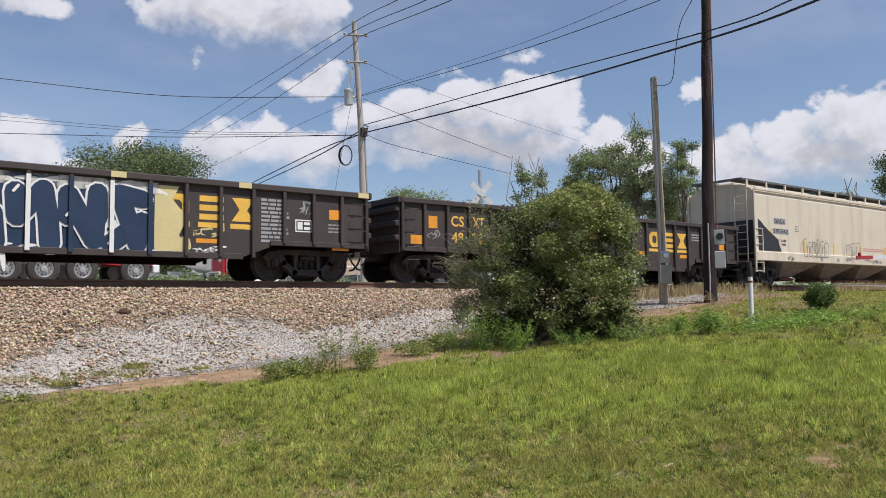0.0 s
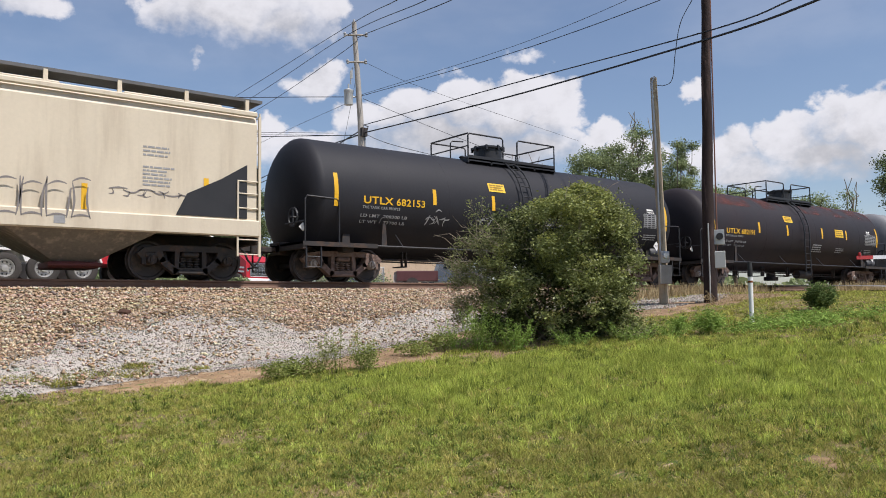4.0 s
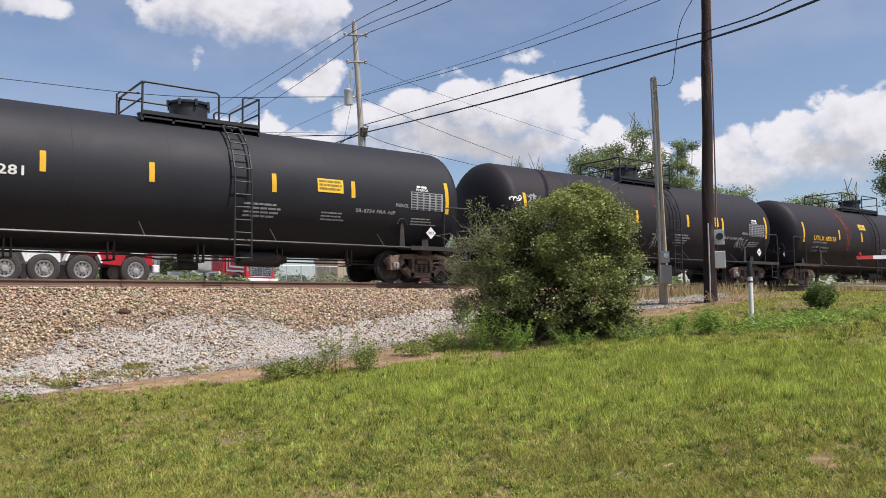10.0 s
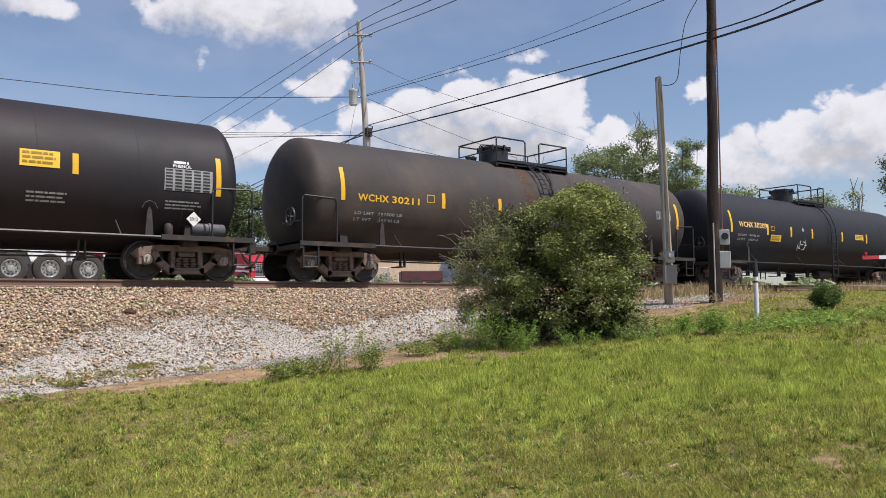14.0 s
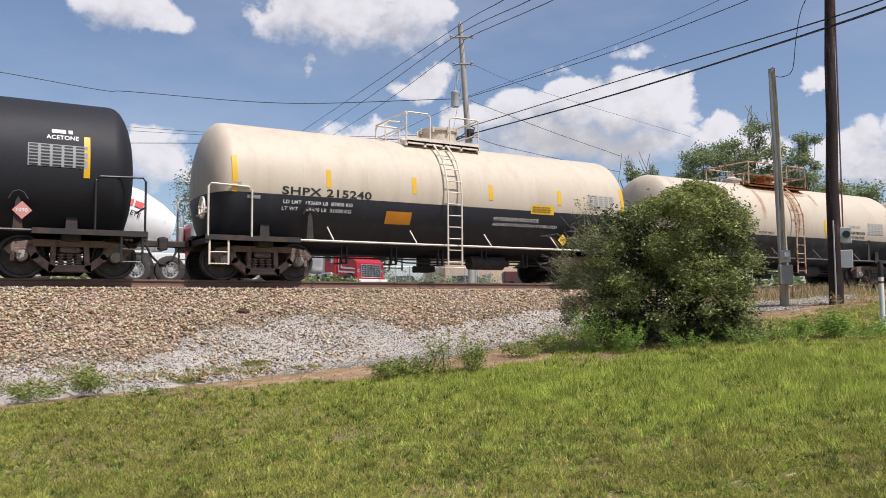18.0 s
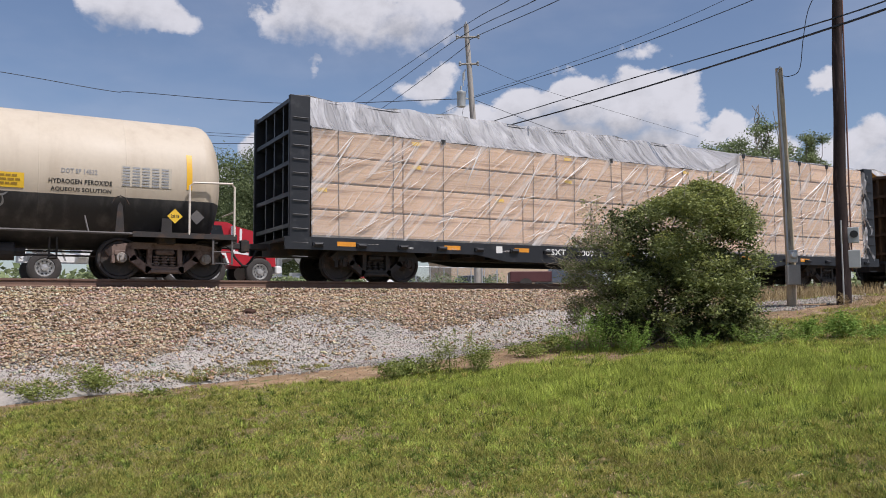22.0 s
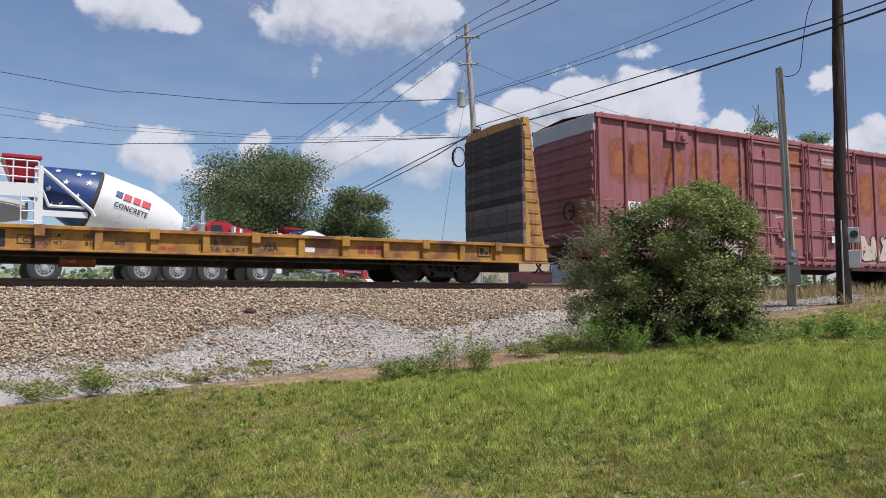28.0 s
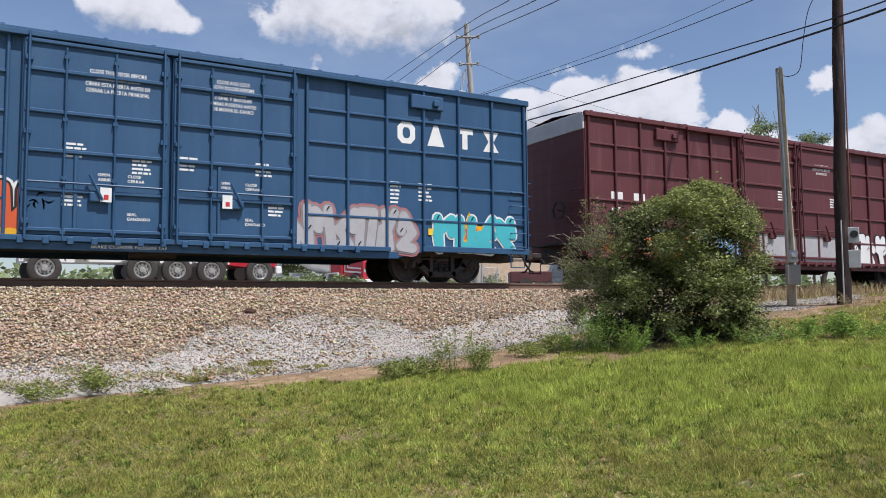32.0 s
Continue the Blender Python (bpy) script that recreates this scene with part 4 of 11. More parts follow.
def hopper(label, start, length=19.7):
    c = car_thing("covered_hopper_car", label, "hopper car", start, length)
    x0, x1 = 0.75, length - 0.55
    sec = [(-1.53, 1.32), (-1.53, 3.75), (-1.42, 4.02), (-0.95, 4.22), (0, 4.3), (0.95, 4.22), (1.42, 4.02), (1.53, 3.75), (1.53, 1.32)]
    b0, b1 = x0 + 0.06, x1 - 0.06
    bm = bmesh.new()

    def ring(x):
        return [bm.verts.new((x, y, z)) for y, z in sec]
    n = 10
    rings = [ring(b0 + (b1 - b0) * i / n) for i in range(n + 1)]
    for a, b in zip(rings, rings[1:]):
        for k in range(len(sec) - 1):
            bm.faces.new((a[k], a[k + 1], b[k + 1], b[k]))
    bm.faces.new(rings[0])
    bm.faces.new(rings[-1])
    body = part("body", bm, M_HOP, c)
    # open ends: flat black plates stand in for the shade of the slope-sheet bays
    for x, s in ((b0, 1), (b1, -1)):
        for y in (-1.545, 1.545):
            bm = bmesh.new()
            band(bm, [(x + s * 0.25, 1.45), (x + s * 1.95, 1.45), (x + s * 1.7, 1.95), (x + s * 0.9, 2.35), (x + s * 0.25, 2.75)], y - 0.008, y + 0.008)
            part("end_bay", bm, M_BLACKRAIL_BAYSHADE, c, "black plate painted as the shade of the open bay")
        # black sheet across the lower end, its shade painted on
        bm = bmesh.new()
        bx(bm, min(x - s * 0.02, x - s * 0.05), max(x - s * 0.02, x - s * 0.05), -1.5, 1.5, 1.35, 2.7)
        part("end_sheet", bm, M_BLACKRAIL_BAYSHADE, c)
    for y in (-1.56, 1.56):
        bm = bmesh.new()
        bx(bm, x0, x1, y - 0.06, y + 0.06, 1.02, 1.42, 0.03)
        part("side_sill", bm, M_HOP, c)
        bm = bmesh.new()
        bx(bm, b0, b1, y - 0.04, y + 0.04, 3.92, 4.06, 0.03)
        part("roof_eave", bm, M_HOP, c)
    # roof walk on brackets, with a crossing at each end
    def grating(xa, xb, ya, yb, name, label):
        bm = bmesh.new()
        bx(bm, xa, xb, ya, yb, 4.40, 4.42)
        bx(bm, xa, xb, ya - 0.012, ya + 0.012, 4.385, 4.46)
        bx(bm, xa, xb, yb - 0.012, yb + 0.012, 4.385, 4.46)
        for i in range(int((xb - xa) / 0.07)):
            bx(bm, xa + i * 0.07, xa + i * 0.07 + 0.02, ya, yb, 4.42, 4.465)
        part(name, bm, M_GRATE, c, label)
    for xa in (b0 - 0.3, b1 - 0.01):
        grating(xa, xa + 0.31, -1.18, 1.18, "cross_walk", "grey grated crossing")
    for y in (-0.85, 0.85):
        grating(b0 + 0.02, b1 - 0.02, y - 0.33, y + 0.33, "roof_walk", "grey grated roof walk")
        for i in range(13):
            x = b0 + 0.1 + (b1 - b0 - 0.2) * i / 12
            bm = bmesh.new()
            s = 1 if y > 0 else -1
            band(bm, [(x - 0.045, 4.02), (x + 0.045, 4.02), (x + 0.045, 4.42), (x - 0.045, 4.42)], s * 1.14, s * 1.2)
            bx(bm, x - 0.045, x + 0.045, min(s * 0.9, s * 1.44), max(s * 0.9, s * 1.44), 3.98, 4.04)
            part("walk_bracket", bm, M_HOP, c)
    for i in range(5):
        x = b0 + 1.6 + (b1 - b0 - 3.2) * i / 4
        bm = bmesh.new()
        bx(bm, x - 1.2, x + 1.2, -0.4, 0.4, 4.28, 4.42, 0.03)
        part("hatch_cover", bm, M_HOP, c)
    # discharge hoppers
    for i in range(4):
        xm = x0 + 3.9 + (x1 - x0 - 7.8) * i / 3
        bm = bmesh.new()
        top = [(xm - 1.55, -1.45), (xm + 1.55, -1.45), (xm + 1.55, 1.45), (xm - 1.55, 1.45)]
        bot = [(xm - 0.4, -0.5), (xm + 0.4, -0.5), (xm + 0.4, 0.5), (xm - 0.4, 0.5)]
        a = [bm.verts.new((x, y, 1.05)) for x, y in top]
        b = [bm.verts.new((x, y, 0.38)) for x, y in bot]
        for k in range(4):
            bm.faces.new((a[k], a[(k + 1) % 4], b[(k + 1) % 4], b[k]))
        bm.faces.new(b)
        h = part("discharge_hopper", bm, M_HOPLOW, c)
        bm = bmesh.new()
        bx(bm, xm - 0.5, xm + 0.5, -0.6, 0.6, 0.25, 0.4, 0.02)
        cyl(bm, (xm - 0.55, -0.65, 0.33), (xm + 0.55, -0.65, 0.33), 0.05, 8)
        part("gate", bm, mat("maroon_gate", (0.14, 0.04, 0.04), 0.8, 0, 0.3), h)
    # end frames and ladders
    for x, s in ((x0, 1), (x1, -1)):
        for y in (-1.56, 1.56):
            bm = bmesh.new()
            bx(bm, x - 0.03, x + 0.03, y - 0.03, y + 0.03, 0.55, 3.95)
            bx(bm, x + s * 0.55 - 0.02, x + s * 0.55 + 0.02, y - 0.03, y + 0.03, 0.55, 2.35)
            for z in (0.6, 0.95, 1.3, 1.7, 2.05, 2.35):
                cyl(bm, (x, y, z), (x + s * 0.55, y, z), 0.018, 6)
            part("side_ladder", bm, M_HOP, c)
        bm = bmesh.new()
        for y in (-1.3, -0.75):
            bx(bm, x - s * 0.12 - 0.015, x - s * 0.12 + 0.015, y - 0.02, y + 0.02, 0.9, 4.1)
        for i in range(11):
            cyl(bm, (x - s * 0.12, -1.3, 1.0 + i * 0.3), (x - s * 0.12, -0.75, 1.0 + i * 0.3), 0.014, 6)
        part("end_ladder", bm, M_HOP, c)
        bm = bmesh.new()
        bx(bm, min(x, x + s * 3), max(x, x + s * 3), -0.35, 0.35, 0.7, 1.1, 0.02)
        bx(bm, x - 0.08, x + 0.08, -1.55, 1.55, 0.85, 1.1, 0.02)
        part("end_sill", bm, M_STEEL, c)
    for x in (2.05, length - 2.05):
        truck(c, x, True)
    return c


# ---- centre-beam flat cars with wrapped lumber ----
def lumber_mat():
    """Sawn pine in thin courses, each bundle a little different."""
    m = bpy.data.materials.new("pine_lumber")
    m.use_nodes = True
    t = m.node_tree
    b = t.nodes["Principled BSDF"]
    tc = t.nodes.new("ShaderNodeTexCoord").outputs["Object"]

    def noise(sc, st):
        mp = t.nodes.new("ShaderNodeMapping")
        mp.inputs["Scale"].default_value = st
        n = t.nodes.new("ShaderNodeTexNoise")
        n.inputs["Scale"].default_value, n.inputs["Detail"].default_value = sc, 4
        t.links.new(tc, mp.inputs["Vector"])
        t.links.new(mp.outputs[0], n.inputs["Vector"])
        return n.outputs["Fac"]
    cr = t.nodes.new("ShaderNodeValToRGB")
    cr.color_ramp.elements[0].position, cr.color_ramp.elements[0].color = 0.28, (0.31, 0.17, 0.09, 1)
    cr.color_ramp.elements[1].position, cr.color_ramp.elements[1].color = 0.46, (0.61, 0.4, 0.25, 1)
    e = cr.color_ramp.elements.new(0.75)
    e.color = (0.72, 0.5, 0.335, 1)
    t.links.new(noise(9.0, (0.05, 1, 2.9)), cr.inputs[0])
    oi = t.nodes.new("ShaderNodeObjectInfo")
    hs = t.nodes.new("ShaderNodeHueSaturation")
    mr = t.nodes.new("ShaderNodeMapRange")
    mr.inputs["To Min"].default_value, mr.inputs["To Max"].default_value = 0.88, 1.08
    t.links.new(oi.outputs["Random"], mr.inputs["Value"])
    t.links.new(mr.outputs[0], hs.inputs["Value"])
    t.links.new(cr.outputs[0], hs.inputs["Color"])
    t.links.new(hs.outputs[0], b.inputs["Base Color"])
    b.inputs["Roughness"].default_value = 0.8
    bp = t.nodes.new("ShaderNodeBump")
    bp.inputs["Strength"].default_value, bp.inputs["Distance"].default_value = 0.6, 0.02
    t.links.new(noise(9.0, (0.05, 1, 2.9)), bp.inputs["Height"])
    t.links.new(bp.outputs[0], b.inputs["Normal"])
    return m


M_LUMBER = lumber_mat()


def film_mat(name, alpha, tilt, stretch, lo, hi, rough, relief, col, fine=6.0):
    """Stretch film: partly see-through, glossy, with folds that run along one slant; the folds are milkier than the rest."""
    m = bpy.data.materials.new(name)
    m.use_nodes = True
    t = m.node_tree
    b = t.nodes["Principled BSDF"]
    b.inputs["Base Color"].default_value = (*col, 1)
    b.inputs["Roughness"].default_value = rough
    tc = t.nodes.new("ShaderNodeTexCoord")

    def noise(sc, st, rot):
        turn = t.nodes.new("ShaderNodeMapping")
        turn.inputs["Rotation"].default_value = (0, radians(rot), 0)
        t.links.new(tc.outputs["Object"], turn.inputs["Vector"])
        mp = t.nodes.new("ShaderNodeMapping")
        mp.inputs["Scale"].default_value = st
        n = t.nodes.new("ShaderNodeTexNoise")
        n.inputs["Scale"].default_value, n.inputs["Detail"].default_value, n.inputs["Distortion"].default_value = sc, fine, 0.5
        t.links.new(turn.outputs[0], mp.inputs["Vector"])
        t.links.new(mp.outputs[0], n.inputs["Vector"])
        return n.outputs["Fac"]
    n = noise(2.2, stretch, tilt)
    bp = t.nodes.new("ShaderNodeBump")
    bp.inputs["Strength"].default_value, bp.inputs["Distance"].default_value = 0.9, relief
    t.links.new(n, bp.inputs["Height"])
    t.links.new(bp.outputs[0], b.inputs["Normal"])
    r = t.nodes.new("ShaderNodeMapRange")
    r.inputs["From Min"].default_value, r.inputs["From Max"].default_value = lo, hi
    r.inputs["To Min"].default_value, r.inputs["To Max"].default_value = alpha
    t.links.new(n, r.inputs["Value"])
    t.links.new(r.outputs[0], b.inputs["Alpha"])
    return m


M_FILM = film_mat("clear_film", (0.18, 0.7), -42, (3.4, 1, 0.25), 0.52, 0.74, 0.22, 0.06, (0.87, 0.82, 0.77))
M_FOLD = film_mat("milky_film_fold", (0.55, 0.95), -42, (2.6, 1, 0.3), 0.35, 0.7, 0.25, 0.03, (0.88, 0.86, 0.83))
M_WRAPTOP = film_mat("silver_grey_film", (0.55, 0.95), -16, (1.5, 0.25, 0.22), 0.38, 0.66, 0.16, 0.5, (0.56, 0.54, 0.525), 4.0)


def centerbeam(label, start, length, frame_paint, load_label, step):
    c = car_thing("centerbeam_flat_car", label, "flat car", start, length)
    x0, x1 = 0.55, length - 0.7
    bm = bmesh.new()
    for y in (-1.46, 1.46):
        band(bm, [(x0, 0.72), (x0, 1.02), (x1, 1.02), (x1, 0.72), (x1 - 5.2, 0.72), (x1 - 6.2, 0.55), (x0 + 6.2, 0.55), (x0 + 5.2, 0.72)], y - 0.05, y + 0.05)
    part("side_sill", bm, frame_paint, c)
    bm = bmesh.new()
    bx(bm, x0, x1, -1.41, 1.41, 0.92, 1.0)
    bx(bm, x0, x1, -0.32, 0.32, 0.62, 0.92)
    for i in range(14):
        x = x0 + 4 + (x1 - x0 - 8) * i / 13
        bx(bm, x - 0.05, x + 0.05, -1.4, 1.4, 0.66, 0.92)
    part("deck", bm, M_STEEL, c)
    for i in range(20):
        x = x0 + 0.8 + (x1 - x0 - 1.6) * i / 19
        bm = bmesh.new()
        bx(bm, x - 0.14, x + 0.14, -1.57, -1.5, 0.8, 0.9, 0.01)
        cyl(bm, (x - 0.1, -1.57, 0.85), (x + 0.1, -1.57, 0.85), 0.035, 8)
        part("winch", bm, frame_paint, c)
    bm = bmesh.new()
    bx(bm, x0 + 0.7, x1 - 0.7, -0.12, 0.12, 1.0, 4.55)
    bx(bm, x0 + 0.7, x1 - 0.7, -0.14, 0.14, 4.55, 4.66)
    part("center_beam", bm, frame_paint, c)
    for x, s in ((x0, 1), (x1, -1)):
        lo_, hi_ = min(x + s * 0.1, x + s * 0.62), max(x + s * 0.1, x + s * 0.62)
        bm = bmesh.new()
        bx(bm, x + s * 0.5 - 0.03, x + s * 0.5 + 0.03, -1.37, 1.37, 1.0, 4.4)
        inner = M_BULKBROWN if frame_paint is M_CBYEL else frame_paint
        bulk = part("bulkhead", bm, inner, c)
        for y in (-1.42, 1.42):
            bm = bmesh.new()
            bx(bm, lo_, hi_, y - 0.05, y + 0.05, 1.0, 4.4, 0.02)
            part("bulkhead_post", bm, frame_paint, bulk)
        for z in (1.3, 2.05, 2.8, 3.55, 4.3):
            bm = bmesh.new()
            bx(bm, min(x + s * 0.15, x + s * 0.47), max(x + s * 0.15, x + s * 0.47), -1.36, 1.36, z - 0.05, z + 0.05)
            part("bulkhead_rail", bm, inner, bulk)
        for y in (-0.7, 0, 0.7):
            bm = bmesh.new()
            bx(bm, min(x + s * 0.2, x + s * 0.465), max(x + s * 0.2, x + s * 0.465), y - 0.04, y + 0.04, 1.0, 4.38)
            part("bulkhead_stake", bm, inner, bulk)
        for i in range(11):
            z = 0.55 + i * 0.33
            bm = bmesh.new()
            cyl(bm, (x + s * 0.18, -1.5, z), (x + s * 0.56, -1.5, z), 0.014, 6)
            part("ladder_rung", bm, frame_paint, c)
    for x in (3.05, length - 3.25):
        truck(c, x, True)
    # load: its own thing, riding on the car
    ld = thing("lumber_load", load_label, "lumber", pose(start, TRACK_Y, RAIL_Z), "wrapped lumber loads")
    CARS.append((ld, start))
    l0, l1 = x0 + 0.68, x1 - 0.68
    rowh = 0.66
    bm0 = {}
    for yy in (-0.78, 0.78):
        for row in range(5):
            x = l0
            k = 0
            while x < l1 - 0.3:
                w = [2.45, 4.9, 2.45, 3.7][(k * 3 + row // 2 * 2) % 4]
                if row == 4 and x < step:
                    w = step - x
                e = min(x + w, l1)
                if l1 - e < 0.9:
                    e = l1
                k += 1
                hz = rowh
                z0 = 1.04 + row * rowh
                if row == 4 and x < step - 0.05:
                    x = e
                    continue
                key = round(e - x, 2)
                if key not in bm0:
                    bm = bmesh.new()
                    bx(bm, 0.02, key - 0.02, -0.6, 0.6, 0.03, hz - 0.02, 0.012)
                    bm0[key] = done(bm)
                    bm0[key].materials.append(M_LUMBER)
                part("lumber_bundle", bm0[key], None, ld, at=pose(x, yy + random.uniform(-0.02, 0.02), z0))
                x = e
    # dunnage, tags, straps
    for i in range(int((l1 - l0) / 1.45)):
        x = l0 + 0.7 + i * 1.45
        top = 3.68 if x < step else 4.33
        lean = random.uniform(-0.04, 0.04)
        for y, inner in ((-1.405, -0.2), (1.405, 0.2)):
            bm = bmesh.new()
            tube(bm, [(x, y, 1.0), (x + lean, y, top - 0.02), (x + lean, y * 0.98, top + 0.02)] + ([(x + lean, inner, top + 0.36)] if x > step else []), 0.009, 5)
            part("strap", bm, M_STEEL, ld)
            if x > step or i % 4 == 2:
                bm = bmesh.new()
                bx(bm, x + lean - 0.06, x + lean + 0.06, y - 0.03, y + 0.03, top - 0.1, top + 0.04, 0.01)
                part("corner_protector", bm, M_INK, ld)
    for i in range(int((l1 - l0) / 2.45)):
        x = l0 + 0.2 + i * 2.45 + random.uniform(-0.2, 0.2)
        for row in range(4):
            if (row // 2 + i) % 2 == 0:
                z = 1.1 + row * rowh + random.uniform(0.36, 0.46)
                patch([(x, x + 0.26, z, z + 0.09)], (FLAT, -1.395), M_YELLOWP, ld, "bundle_tag")
    # film: clear on the sides, silver grey over the beam, hanging low on the sill
    def cloth(rows, material, name, lbl, seed, amp, xa, xb, hem=0.0, folds=(), rise=None):
        rnd = random.Random(seed)
        bm = bmesh.new()
        n = int((xb - xa) / 0.1)
        prev = None
        for i in range(n + 1):
            x = xa + (xb - xa) * i / n
            ring = []
            for j, (y, z) in enumerate(rows):
                w = amp * (math.sin(x * 3.1 + z * 2.4 + seed) + 0.6 * math.sin(x * 7.7 - z * 4 + seed * 2) + rnd.uniform(-0.6, 0.6))
                zz = z
                if rise:
                    k = min(1, max(0, (x - xb + 1.6) / 1.6)) ** 1.6
                    zz = z + (rise[j] - z) * k
                if j == 0 and hem:
                    zz += hem * (math.sin(x * 0.7 + seed) + 0.5 * math.sin(x * 1.9) + 0.25 * math.sin(x * 6.1))
                if j == len(rows) - 1 and not hem:
                    zz += 0.02 * math.sin(x * 1.3) + 0.03 * math.sin(x * 4.3 + 1)
                ring.append(bm.verts.new((x, y + w, zz + abs(w) * 0.4)))
            if prev:
                for a in range(len(rows) - 1):
                    bm.faces.new((prev[a], ring[a], ring[a + 1], prev[a + 1]))
            prev = ring
        for f in bm.faces:
            f.smooth = True
        base = len(bm.faces)
        for (xt, zt, xl, zl, wd) in folds:
            # a fold: a lens-shaped ridge standing a little off the film
            y = rows[1][0]
            o = -0.02 if y < 0 else 0.02
            d = Vector((xl - xt, 0, zl - zt))
            sd = Vector((-d.z, 0, d.x)).normalized() * wd
            a, b = Vector((xt, y + o, zt)), Vector((xl, y + o, zl))
            m1, m2 = a + d * 0.3, a + d * 0.7
            vs = [bm.verts.new(p) for p in (a, m1 + sd, m2 + sd * 0.7, b, m2 - sd * 0.7, m1 - sd)]
            k1, k2 = bm.verts.new(m1 + Vector((0, o, 0))), bm.verts.new(m2 + Vector((0, o, 0)))
            for q in ((0, 1, 6), (1, 2, 7, 6), (2, 3, 7), (3, 4, 7), (4, 5, 6, 7), (5, 0, 6)):
                bm.faces.new([(vs + [k1, k2])[c_] for c_ in q]).material_index = 1
        me = done(bm)
        me.materials.append(material)
        me.materials.append(M_FOLD)
        part(name, me, None, ld, lbl)
    rf = random.Random(int(start))
    # loose film that wraps round the far corner of the load
    for y in (-1.45, 1.45):
        bm = bmesh.new()
        prev = None
        for i in range(25):
            z = 0.95 + 3.3 * i / 24
            reach = 0.12 + 0.16 * (1 + math.sin(i * 0.9)) * (0.4 + 0.6 * abs(math.sin(i * 0.37 + 1))) + rf.uniform(0, 0.08)
            ring = [bm.verts.new((l1 - 0.05 + reach * k / 4, y * (1 + 0.05 * math.sin(k * 1.7 + i * 0.8)), z - 0.12 * k / 4 + rf.uniform(-0.02, 0.02))) for k in range(5)]
            if prev:
                for k in range(4):
                    bm.faces.new((prev[k], prev[k + 1], ring[k + 1], ring[k]))
            prev = ring
        part("film_flap", bm, M_WRAPTOP, ld, "loose torn end of the film", smooth=True)
    for s in (-1, 1):
        folds = []
        apex = [(step + 0.05, 4.1, 7, 3.4)] + [(x_, 4.2, 5, 2.6) for x_ in np.arange(step + 2.6, l1, 2.3)] + [(x_, 3.62, 2, 1.6) for x_ in np.arange(l0 + 1.0, step, 1.9)]
        for xa_, za_, k, reach in apex:
            for j in range(k):
                g = radians(rf.uniform(28, 72))
                ln = reach * rf.uniform(0.55, 1.1)
                xt, zt = xa_ + rf.uniform(-0.12, 0.12), za_ + rf.uniform(-0.15, 0.08)
                zl = max(1.1, zt - ln * math.sin(g))
                folds.append((xt, zt, max(l0 + 0.05, xt - ln * math.cos(g)), zl, rf.uniform(0.01, 0.03)))
        for j in range(150):
            xt, zt, g, ln = rf.uniform(l0 + 1, l1), rf.uniform(1.3, 3.6), radians(rf.uniform(12, 60)), rf.uniform(0.3, 1.3)
            folds.append((xt, zt, max(l0 + 0.05, xt - ln * math.cos(g)), max(1.05, zt - ln * math.sin(g)), rf.uniform(0.004, 0.012)))
        low = [(s * 1.5, 0.86), (s * 1.445, 1.05), (s * 1.435, 1.7), (s * 1.43, 2.4), (s * 1.43, 3.1), (s * 1.42, 3.68)]
        cloth(low, M_FILM, "side_film", "clear creased plastic film", 1 + s, 0.012, l0 - 0.02, l1 + 0.02, 0.06, folds)
        cloth([(s * 1.42, 3.66), (s * 1.42, 3.665), (s * 1.418, 3.67)], M_WRAPTOP, "film_gusset", "grey film drawn up to the higher stack", 9 + s, 0.006, step - 1.6, step, 0, (), (3.66, 4.0, 4.345))
        cloth([(s * 1.42, 3.68), (s * 1.42, 3.9), (s * 1.42, 4.1), (s * 1.41, 4.34)], M_FILM, "upper_film", "clear creased plastic film", 3 + s, 0.01, step, l1 + 0.02)
        cloth([(s * 1.415, 3.66), (s * 1.1, 3.84), (s * 0.7, 4.14), (s * 0.3, 4.52), (0, 4.78)], M_WRAPTOP, "top_wrap", "silver creased plastic wrap", 5 + s, 0.022, l0, step, 0, (), (4.34, 4.44, 4.56, 4.68, 4.74))
        cloth([(s * 1.41, 4.34), (s * 1.0, 4.46), (s * 0.5, 4.6), (0, 4.74)], M_WRAPTOP, "roof_wrap", "silver creased plastic wrap", 7 + s, 0.016, step, l1)
    return c


# ---- bulkhead flat car ----
M_TTX = mat("chipped_yellow_paint", (0.42, 0.21, 0.03), 0.7, 0, 0.2, 1.4, 22, 0.2, (0.17, 0.07, 0.035), 0.47, 0.1, blotch=1.3, third=(0.32, 0.14, 0.05), cover3=0.4, scale3=3.5)
M_CBYEL = mat("yellow_car_paint", (0.5, 0.26, 0.03), 0.6, 0, 0.15, 1.4, 22, 0.1, (0.24, 0.1, 0.035), 0.42, 0.12, blotch=1.6, streak=True)
M_BULKBROWN = mat("rust_brown_bulkhead", (0.13, 0.075, 0.045), 0.85, 0, 0.3, 1.5, 22, 0.3, (0.26, 0.13, 0.05), 0.36, 0.12, blotch=2.0, streak=True)
M_CBBLACK = mat("black_car_paint", (0.014, 0.015, 0.018), 0.5, 0, 0.2, 1.2, 22, 0.1, (0.04, 0.04, 0.042), 0.36, 0.1)
M_BOARD = mat("grey_weathered_boards", (0.085, 0.075, 0.07), 0.85, 0, 0.25, 2.0, 30, 0.4, (0.17, 0.15, 0.14), 0.36, 0.12, rand=0.4)


